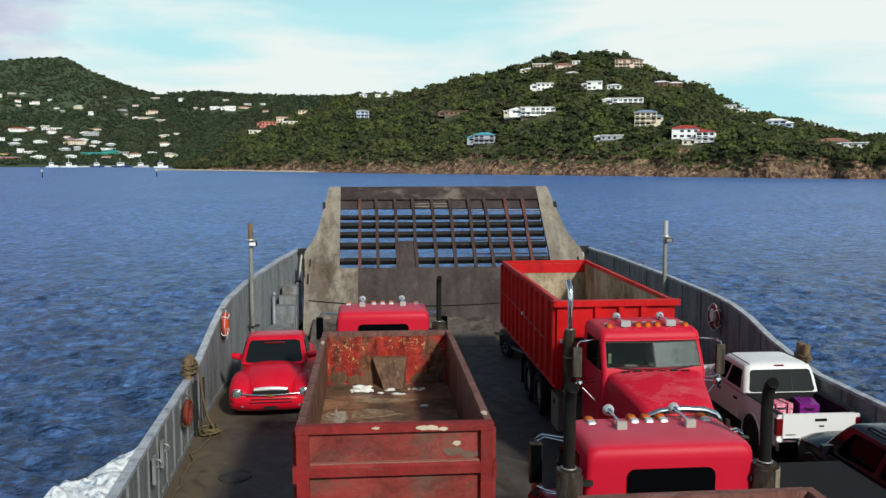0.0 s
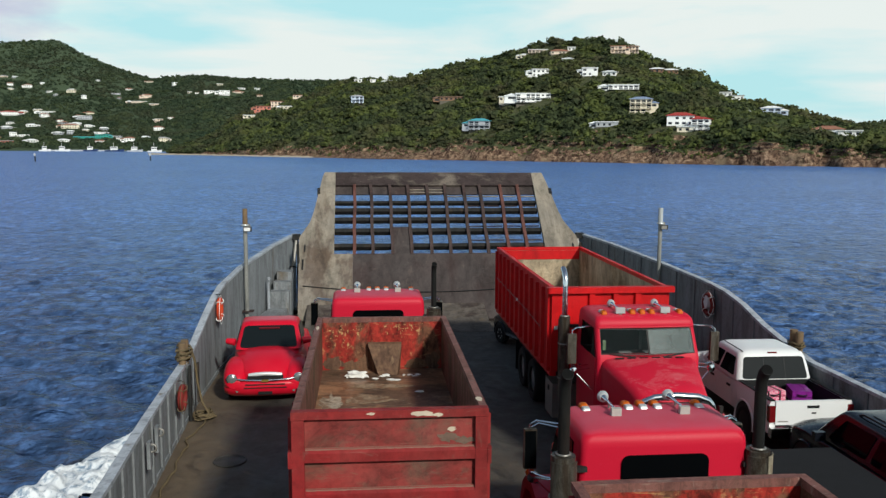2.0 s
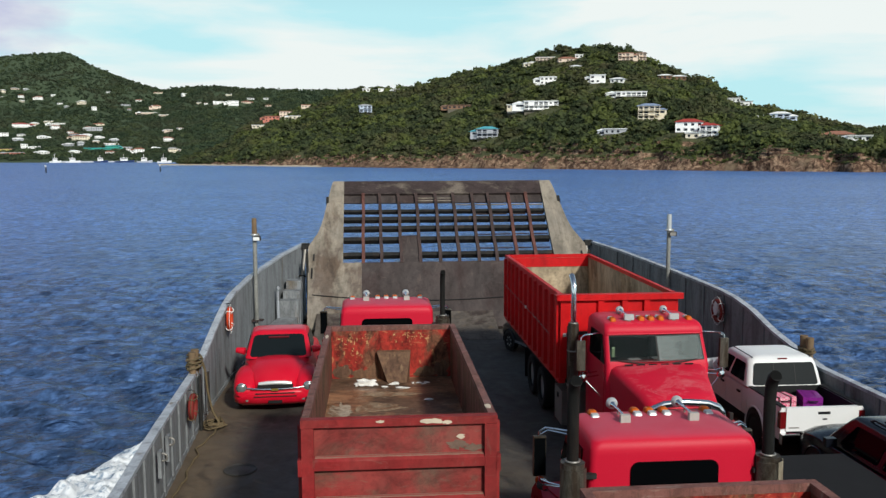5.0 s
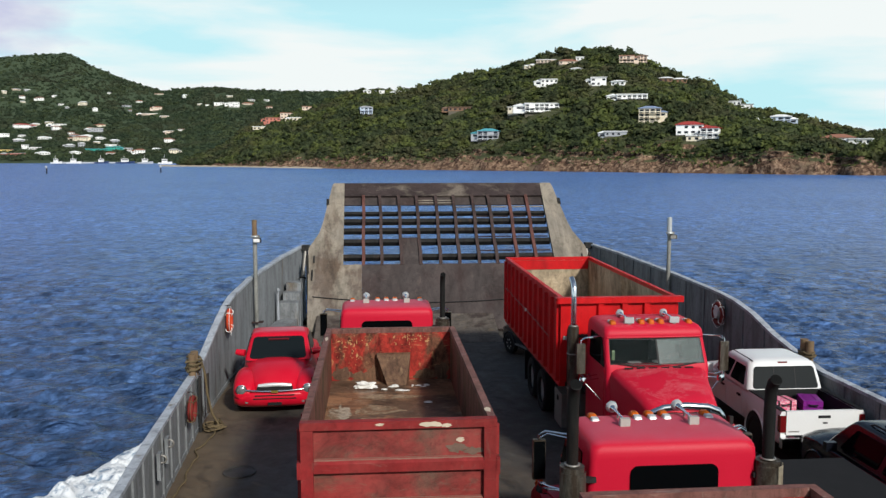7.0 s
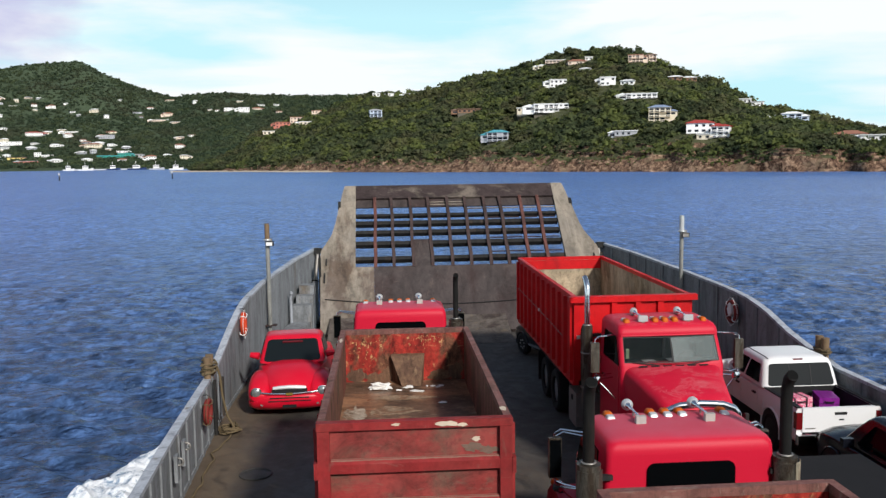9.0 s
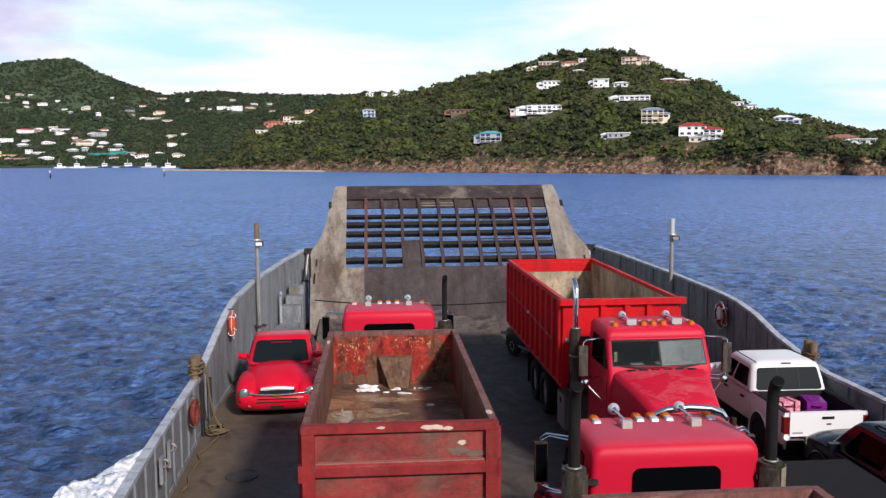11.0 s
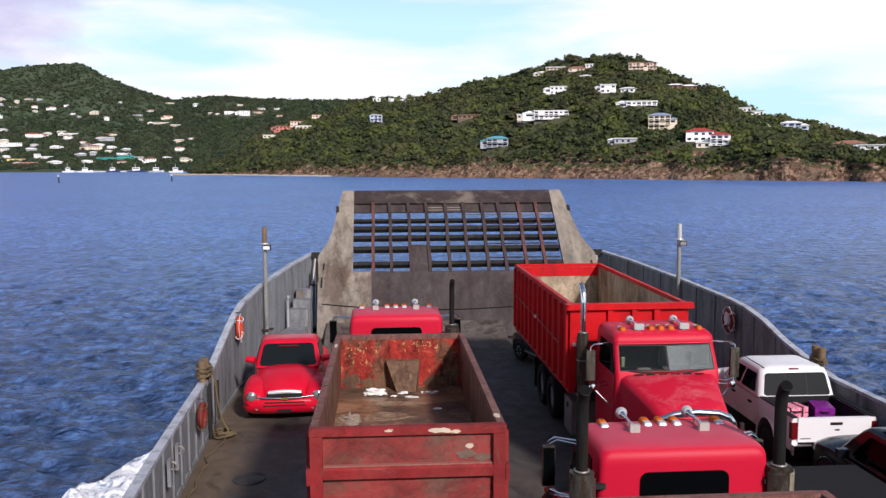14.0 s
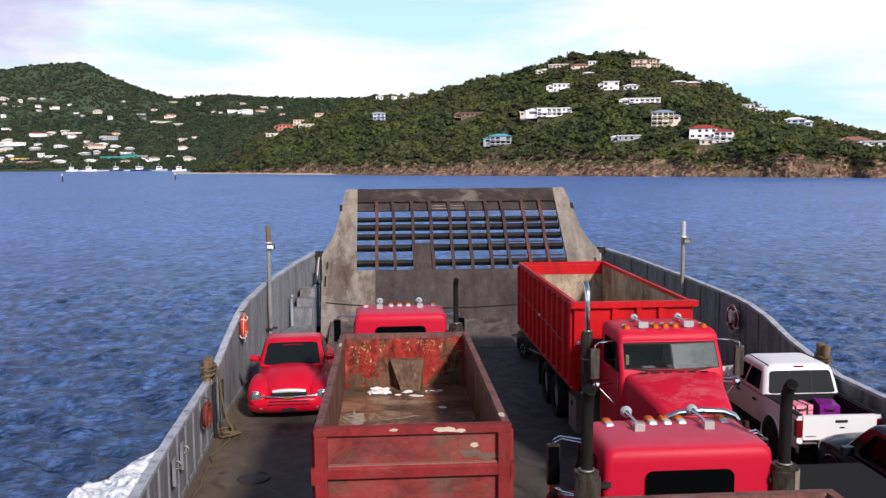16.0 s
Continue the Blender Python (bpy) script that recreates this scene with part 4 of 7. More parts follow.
NEAR = [
    (12.04, 6.02, 21, 1, "peach", "white", "flat", "peach villa with a flat white roof and arcade on the hilltop", 0, True),
    (13.42, 5.92, 17, 1, "peach", "terra", "hip", "peach villa with a terracotta hip roof on the hilltop", 10, False),
    (14.16, 6.15, 7, 1, "white", "white", "flat", "small white tower house on the hilltop", 0, False),
    (11.22, 5.70, 12, 1, "cream", "white", "hip", "cream bungalow with a white hip roof among trees", 15, False),
    (13.91, 5.42, 9, 1, "white", "white", "hip", "small white bungalow among trees below the hilltop", -10, False),
    (17.19, 5.95, 13, 2, "peach", "terra", "flat", "two-storey beige house near the hill's top", 0, True),
    (18.16, 5.92, 9, 2, "peach", "brown", "hip", "small beige house with a brown roof near the hill's top", 0, True),
    (12.17, 4.50, 14, 2, "white", "white", "flat", "white two-storey house with a row of windows", 5, False),
    (15.4, 4.52, 11.5, 2, "white", "white", "flat", "large white villa with flat roof on the slope", 0, False),
    (16.65, 4.52, 10, 1, "white", "white", "hip", "white villa wing with a hip roof on the slope", -12, False),
    (17.59, 3.66, 21, 1, "white", "white", "flat", "long low white house with a flat roof", 4, True),
    (19.7, 4.70, 11, 1, "brown", "white", "hip", "low house with a pale hip roof in trees", 0, False),
    (20.6, 4.62, 11, 1, "brown", "white", "hip", "low house with a pale hip roof in trees", 10, False),
    (9.99, 2.68, 13, 2, "cream", "white", "flat", "cream house with a flat roof", 0, False),
    (11.69, 2.88, 25, 2, "white", "white", "flat", "long white two-storey house with a balcony", 4, True),
    (18.75, 2.15, 14, 3, "cream", "slate", "hip", "cream three-storey house with a blue-grey hip roof", 0, True),
    (21.3, 1.35, 16, 2, "white", "red", "hip", "white two-storey house with a red roof above the cliff", 0, False),
    (22.55, 1.10, 10.5, 2, "white", "red", "hip", "white wing with a red roof and porch above the cliff", -8, True),
    (21.75, 0.95, 12, 1, "cream", "white", "flat", "cream retaining terrace below the white house", 0, False),
    (8.09, 1.08, 14.5, 2, "grey", "teal", "hip", "two-storey house with a teal hip roof and porches", -6, True),
    (16.6, 1.28, 14, 1, "grey", "white", "flat", "long low grey house half hidden in trees", 0, False),
    (25.52, 1.94, 12, 1, "white", "white", "hip", "white house with a pale hip roof", 0, True),
    (26.78, 1.84, 12, 2, "blue", "white", "hip", "pale blue house with a white hip roof", 0, True),
    (24.0, 3.15, 9, 1, "white", "white", "flat", "white house on the skyline", 0, False),
    (24.75, 2.95, 9, 1, "white", "grey", "flat", "white annex on the skyline", 10, False),
    (30.1, 0.78, 17, 1, "white", "terra", "hip", "white bungalow with a terracotta hip roof", 0, False),
    (31.35, 0.68, 12, 1, "white", "white", "flat", "small white house by the shore", 0, False),
    (-0.11, 2.76, 11, 2, "blue", "grey", "hip", "grey-blue villa with porches in the woods", 8, True),
    (6.19, 2.96, 19, 1, "brown", "brown", "flat", "brown unfinished building on a cleared terrace", 0, False),
    (-0.05, 4.1, 8, 1, "white", "white", "flat", "white house on the ridge", 0, False),
    (0.94, 4.1, 6, 1, "white", "white", "flat", "small white house on the ridge", 0, False),
    (2.19, 4.05, 13, 1, "white", "white", "flat", "long white house on the ridge", 0, False),
    (-7.22, 1.70, 12, 1, "cream", "white", "flat", "cream terrace house of a hillside cluster", 0, False),
    (-6.3, 2.10, 15, 2, "pink", "terra", "flat", "pink house of a hillside cluster", 5, False),
    (-5.37, 2.42, 14, 2, "peach", "terra", "flat", "peach house of a hillside cluster", 0, False),
    (-4.82, 2.30, 12, 1, "cream", "white", "flat", "cream terrace house of a hillside cluster", 0, False),
    (-4.06, 2.85, 10, 2, "peach", "terra", "flat", "orange-peach house of a hillside cluster", 0, False),
]
SITES = []
for a, el, w, st, wall, roof, style, label, turn, porch in NEAR:
    hill_house(a, el, "A", w * 0.84, st, wall, roof, style, label, turn=turn, porch=porch, group="houses on the headland")
    spot, dist = land_spot(a, el, "A")
    SITES.append((spot[0], spot[1], w / 2, dist))
FAR = [
    (-13.99, 2.55, 26, 1, "peach", "white", "peach house on a far slope"), (-13.53, 2.86, 15, 2, "peach", "terra", "peach tower house on a far slope"), (-13.06, 2.42, 14, 1, "peach", "white", "peach annex on a far slope"),
    (-9.74, 3.2, 15, 2, "white", "white", "white house on a far ridge"), (-8.77, 3.12, 17, 3, "white", "white", "tall white house on a far ridge"), (-7.93, 3.28, 15, 1, "peach", "terra", "peach house on a far ridge"),
    (-21.4, 1.65, 23, 2, "white", "red", "white house with a red roof above the harbour"), (-22.65, 1.1, 26, 2, "white", "white", "white flat house above the harbour"), (-19.34, 1.82, 20, 1, "white", "white", "white bungalow above the harbour"),
    (-17.24, 1.48, 19, 2, "grey", "white", "grey house above the harbour"), (-18.08, 0.92, 22, 2, "cream", "terra", "cream house with an orange roof by the harbour"), (-17.3, 0.32, 26, 1, "teal", "teal", "green low building by the harbour"),
    (-16.3, 0.34, 16, 2, "teal", "teal", "green annex building by the harbour"), (-22.54, 0.26, 17, 1, "yellow", "brown", "yellow house near the shore"), (-21.79, 0.04, 20, 1, "pink", "grey", "pinkish house near the shore"), (-15.61, 0.38, 20, 1, "grey", "grey", "grey shed by the harbour"),
]
for a, el, w, st, wall, roof, label in FAR:
    hill_house(a, el, "B", w, st, wall, roof, "hip" if roof in ("red", "terra") else "flat", label, group="houses of the far town")
    spot, dist = land_spot(a, el, "B")
    SITES.append((spot[0], spot[1], w / 2, dist))
rng = random.Random(7)
for k in range(110):
    if k < 72:
        a, el, w = -24.5 + 12.5 * rng.random() ** 1.35, 0.05 + 1.95 * rng.random() ** 1.2, rng.uniform(7, 14)
    else:
        a = rng.uniform(-24, -4.5)
        el, w = rng.uniform(2.7, 3.95) if a < -12 else rng.uniform(3.0, 3.75), rng.uniform(6, 12)
    spot, dist = land_spot(a, el, "B")
    if any((spot[0] - s[0]) ** 2 + (spot[1] - s[1]) ** 2 < (w / 2 + s[2] + 6) ** 2 for s in SITES):
        continue
    wall, roof = rng.choice(("white", "white", "cream", "white", "grey", "peach")), rng.choice(("white", "white", "grey", "white", "white", "terra"))
    hill_house(a, el, "B", w, rng.choice((1, 1, 2)), wall, roof, rng.choice(("flat", "hip", "hip")), f"small {wall} house with a {'terracotta' if roof == 'terra' else roof} roof far off", turn=rng.uniform(-25, 25), group="houses of the far town")
    SITES.append((spot[0], spot[1], w / 2, dist))

# ---- woods: crowns of many leaf clumps on the near hill, rougher crowns far off ----
def leaf_material(name, dark, lite, warm, fresh, tree, stand):
    """Leaves whose tone differs from tree to tree (size tree) and from stand to stand (size stand)."""
    m, nt, b = blank(name)
    v = coords(nt)
    geo = nt.nodes.new("ShaderNodeNewGeometry")
    cell = nt.nodes.new("ShaderNodeTexVoronoi")
    cell.inputs["Scale"].default_value = 1.0 / tree
    nt.links.new(coords(nt, (1, 1, 0.6)), cell.inputs["Vector"])
    sep = nt.nodes.new("ShaderNodeSeparateColor")
    nt.links.new(cell.outputs["Color"], sep.inputs["Color"])
    n1 = noise_node(nt, 1.0 / stand, 5, 0.6, v, 0.3)
    n2 = noise_node(nt, 0.6 / stand, 5, 0.6, v, 0.6)
    both = nt.nodes.new("ShaderNodeMath")
    both.operation = "MULTIPLY_ADD"
    both.inputs[1].default_value = 0.34
    nt.links.new(sep.outputs["Red"], both.inputs[0])
    nt.links.new(n1.outputs["Fac"], both.inputs[2])
    r = ramp_node(nt, [(0.46, dark), (0.66, lite), (0.80, fresh)])
    nt.links.new(both.outputs[0], r.inputs["Fac"])
    r2 = ramp_node(nt, [(0.48, (0, 0, 0)), (0.68, (0.85, 0.85, 0.85))])
    nt.links.new(n2.outputs["Fac"], r2.inputs["Fac"])
    c = mix_node(nt, r2.outputs["Color"], r.outputs["Color"], warm)
    r3 = ramp_node(nt, [(0.0, (0.86, 0.86, 0.86)), (1.0, (1.14, 1.14, 1.10))])
    nt.links.new(geo.outputs["Random Per Island"], r3.inputs["Fac"])
    nt.links.new(mix_node(nt, 1.0, c, r3.outputs["Color"], "MULTIPLY"), b.inputs["Base Color"])
    b.inputs["Roughness"].default_value = 0.8
    b.inputs["Specular IOR Level"].default_value = 0.15
    # thin leaves let light through
    thin = nt.nodes.new("ShaderNodeBsdfTranslucent")
    nt.links.new(b.inputs["Base Color"].links[0].from_socket, thin.inputs["Color"])
    both = nt.nodes.new("ShaderNodeMixShader")
    both.inputs["Fac"].default_value = 0.48
    nt.links.new(b.outputs["BSDF"], both.inputs[1])
    nt.links.new(thin.outputs["BSDF"], both.inputs[2])
    nt.links.new(both.outputs["Shader"], nt.nodes["Material Output"].inputs["Surface"])
    return m


M_LEAF = leaf_material("leaf_clumps", (0.060, 0.078, 0.040), (0.088, 0.108, 0.048), (0.120, 0.106, 0.058), (0.140, 0.165, 0.052), 7.0, 26.0)
# haze of distance put into these leaf colours: bluer, with less contrast
M_LEAF_FAR = leaf_material("far_leaf_clumps", (0.050, 0.076, 0.046), (0.066, 0.094, 0.054), (0.084, 0.094, 0.058), (0.088, 0.114, 0.056), 9.0, 60.0)


def open_ground(x, y, r, near=6.0):
    """True where no house stands, with a clear strip in front of each house."""
    ok = np.ones(len(x), bool)
    for sx, sy, hw, dist in SITES:
        front = near if dist < 850 else 9.0
        ux, uy = sx / dist, sy / dist
        along = (x - sx) * ux + (y - sy) * uy
        side = np.abs((x - sx) * uy - (y - sy) * ux)
        ok &= ~((side < hw + r * 0.45) & (along > -front - r) & (along < hw * 1.0 + 1))
    return ok


def woods(name, a0, a1, count, which, size, cards, card, mat, label, seed, v0=0.045, v1=1.06, crags=True, near=6.0):
    rg = np.random.RandomState(seed)
    a = rg.uniform(a0, a1, count)
    v = v0 + (v1 - v0) * rg.rand(count) ** 1.0
    d, h = land_height(a, v, which)
    r = size[0] + (size[1] - size[0]) * rg.rand(count) ** 2.6
    P = to_xyz(a, d, h)
    keep = open_ground(P[:, 0], P[:, 1], r, near) & (h > 1.2)
    if crags:
        bare = ground_noise(P[:, 0] + 40, P[:, 1], 24, 11) + 0.6 * ground_noise(P[:, 0], P[:, 1] + 40, 9, 12)
        keep &= ~((v < 0.16) & (bare > np.interp(a, (12, 25), (0.50, 0.20)) + 5.5 * (v - 0.03)))
        keep &= ~((v >= 0.16) & (bare > 0.95))
        r = r * np.clip(0.4 + v * 4.0, 0.4, 1.0)
    P, r = P[keep], r[keep]
    n = len(P)
    sq = rg.uniform(0.42, 0.78, n)
    cx = P + np.stack([0 * r, 0 * r, r * sq * 0.55], -1)
    # leaf clumps: small bent quads over each crown, facing outward and up
    th = rg.uniform(0, 2 * np.pi, (n, cards))
    cz = rg.uniform(-0.1, 1.0, (n, cards))
    sn = np.sqrt(1 - cz ** 2)
    N = np.stack([sn * np.cos(th), sn * np.sin(th), cz], -1)
    lump = 0.80 + 0.28 * np.sin(th * 3 + cz * 4 + rg.uniform(0, 6, (n, 1))) * rg.uniform(0.3, 1, (n, 1)) + rg.uniform(-0.12, 0.14, (n, cards))
    C = cx[:, None, :] + N * (r[:, None] * lump)[..., None] * np.stack([np.ones(n), np.ones(n), sq], -1)[:, None, :]
    F = 0.8 * N + np.array((0, 0, 0.35)) + rg.normal(0, 0.45, N.shape)
    F /= np.linalg.norm(F, axis=-1, keepdims=True)
    T = np.cross(F, rg.normal(0, 1, F.shape))
    T /= np.linalg.norm(T, axis=-1, keepdims=True)
    B = np.cross(F, T)
    s = (card * (r / size[1]) ** 0.8)[:, None, None] * rg.uniform(0.6, 1.25, (n, cards, 1)) + 0.12 * card
    k = rg.uniform(0.55, 1.0, (n, cards, 4, 1))
    quad = np.stack([C + (T + 0.25 * B) * s * k[..., 0, :], C + (B - 0.2 * T) * s * k[..., 1, :] - F * s * 0.25, C - (T + 0.1 * B) * s * k[..., 2, :], C - (B - 0.3 * T) * s * k[..., 3, :] - F * s * 0.25], 2)
    V1 = quad.reshape(-1, 3)
    Q1 = np.arange(len(V1)).reshape(-1, 4)
    # a rough core under the clumps, five-sided
    seg, rows = 5, 2
    ph = np.linspace(0, 2 * np.pi, seg, endpoint=False)
    lat = np.array([-0.3, 0.82])
    core = np.stack([np.outer(np.sqrt(1 - lat ** 2), np.cos(ph)), np.outer(np.sqrt(1 - lat ** 2), np.sin(ph)), np.repeat(lat[:, None], seg, 1)], -1).reshape(-1, 3)
    jit = 0.72 + rg.uniform(-0.14, 0.14, (n, len(core), 1))
    V2 = (cx[:, None, :] + core[None] * jit * r[:, None, None] * np.stack([np.ones(n), np.ones(n), sq], -1)[:, None, :]).reshape(-1, 3)
    f = []
    for i in range(rows - 1):
        for j in range(seg):
            f.append((i * seg + j, i * seg + (j + 1) % seg, (i + 1) * seg + (j + 1) % seg, (i + 1) * seg + j))
    f = np.array(f)
    Q2 = (f[None] + (np.arange(n) * len(core))[:, None, None]).reshape(-1, 4) + len(V1)
    ob = new(name, fast_mesh(name, np.concatenate([V1, V2]), np.concatenate([Q1, Q2]), mat))
    tagged(ob, label, "woods", kind="stuff")


woods("woods_headland", -12.4, 36, 17500, "A", (1.15, 5.2), 25, 1.5, M_LEAF, "dense green tropical woods on the headland", 21, near=10.0)
woods("shrubs_headland", -12.4, 36, 4200, "A", (0.9, 2.0), 14, 1.0, M_LEAF, "low green and brown shrubs above the cliffs", 22, 0.015, 0.2, near=1.0)
woods("shrubs_gardens", -12.4, 36, 5500, "A", (0.7, 1.5), 12, 0.9, M_LEAF, "low green garden shrubs between the houses", 24, 0.12, 0.98, near=0.4)
woods("woods_mainland", -30, 0, 22000, "B", (1.8, 4.2), 10, 2.2, M_LEAF_FAR, "far dark green woods on the mainland hills", 23, 0.012, 1.03, crags=False)


# ---- shaping helpers for vehicles ----
def slab(q, t, bm=None):
    """A four-cornered plate, t thick, standing out of the plane of its corners."""
    q = [Vector(p) for p in q]
    n = (q[1] - q[0]).cross(q[3] - q[0]).normalized() * t
    return loft([[p - n * 0.5 for p in q], [p + n for p in q]], bm)


def inset(q, u0, u1, v0, v1):
    """Corners of a share of a four-cornered face."""
    a, b, c, d = [Vector(p) for p in q]
    f = lambda u, v: (a * (1 - u) + b * u) * (1 - v) + (d * (1 - u) + c * u) * v
    return [f(u0, v0), f(u1, v0), f(u1, v1), f(u0, v1)]


def round_rect(x0, x1, z0, z1, r, k=5):
    out = []
    for cx, cz, a0 in ((x1 - r, z1 - r, 0), (x0 + r, z1 - r, 90), (x0 + r, z0 + r, 180), (x1 - r, z0 + r, 270)):
        for i in range(k + 1):
            a = radians(a0 + 90 * i / k)
            out.append((cx + r * math.cos(a), cz + r * math.sin(a)))
    return out


def wheel(parent, x, y, r, w, rim_mat, spokes=0, out=1):
    """A wheel on an axle along x: tyre with rounded shoulders, rim dish, hub and spokes."""
    root = new("wheel")
    root.parent = parent
    root.location = (x, y, r + 0.006)
    h = w / 2
    part("tyre", spin([(r * 0.62, -h * 0.9), (r * 0.9, -h), (r * 0.98, -h * 0.75), (r, -h * 0.3), (r, h * 0.3), (r * 0.98, h * 0.75), (r * 0.9, h), (r * 0.62, h * 0.9)], 36), M_TYRE, root)
    o = out * h
    if spokes:
        part("rim", spin([(r * 0.66, -o * 0.5), (r * 0.66, o * 0.8), (r * 0.58, o * 0.82), (r * 0.56, o * 0.1), (r * 0.05, o * 0.1), (r * 0.05, -o * 0.5)], 32), M_CHASSIS, root)
        bm = bmesh.new()
        for k in range(spokes):
            a = 2 * math.pi * k / spokes
            c, s = math.cos(a), math.sin(a)
            loft([[(o * 0.55, c * r * 0.1 - s * 0.035, s * r * 0.1 + c * 0.035), (o * 0.55, c * r * 0.1 + s * 0.035, s * r * 0.1 - c * 0.035), (o * 0.75, c * r * 0.1 + s * 0.035, s * r * 0.1 - c * 0.035), (o * 0.75, c * r * 0.1 - s * 0.035, s * r * 0.1 + c * 0.035)],
                  [(o * 0.6, c * r * 0.62 - s * 0.03, s * r * 0.62 + c * 0.03), (o * 0.6, c * r * 0.62 + s * 0.03, s * r * 0.62 - c * 0.03), (o * 0.8, c * r * 0.62 + s * 0.03, s * r * 0.62 - c * 0.03), (o * 0.8, c * r * 0.62 - s * 0.03, s * r * 0.62 + c * 0.03)]], bm)
        part("spokes", bm, rim_mat, root, "silver alloy spokes")
    else:
        part("rim", spin([(r * 0.64, -o * 0.5), (r * 0.64, o * 0.85), (r * 0.56, o * 0.88), (r * 0.5, o * 0.2), (r * 0.26, o * 0.1), (r * 0.22, o * 0.7), (r * 0.03, o * 0.75), (r * 0.03, -o * 0.5)], 32), rim_mat, root)
    return root


M_MOUTH_BLACK = plain("mouth_black", (0.003, 0.003, 0.003), 0.95)
M_LINING = plain("dark_cab_lining", (0.018, 0.018, 0.020), 0.85, 0, 0.25, 8)
M_PAPERS = plain("white_paper", (0.75, 0.75, 0.72), 0.8)
M_STICKER = plain("pale_green_sticker", (0.45, 0.62, 0.36), 0.6)
M_HORN = plain("dull_horn_cap", (0.42, 0.40, 0.37), 0.6, 0, 0.25, 14)
M_PANE, nt_pane, b_pane = blank("windscreen_glass")
b_pane.inputs["Base Color"].default_value = (0.012, 0.018, 0.018, 1)
b_pane.inputs["Specular IOR Level"].default_value = 0.25
b_pane.inputs["Roughness"].default_value, b_pane.inputs["Alpha"].default_value = 0.03, 0.3

# pale film put on one pane to stand for its bright reflection
M_PANE_SHEEN, nt_pane, b_pane = blank("sheen_windscreen_glass")
sheen_n = noise_node(nt_pane, 2.2, 6, 0.6, coords(nt_pane), 0.5)
sheen_r = ramp_node(nt_pane, [(0.35, (0.34, 0.34, 0.34)), (0.65, (0.62, 0.62, 0.62))])
nt_pane.links.new(sheen_n.outputs["Fac"], sheen_r.inputs["Fac"])
nt_pane.links.new(sheen_r.outputs["Color"], b_pane.inputs["Alpha"])
b_pane.inputs["Base Color"].default_value = (0.10, 0.13, 0.128, 1)
b_pane.inputs["Roughness"].default_value, b_pane.inputs["Specular IOR Level"].default_value = 0.2, 0.3

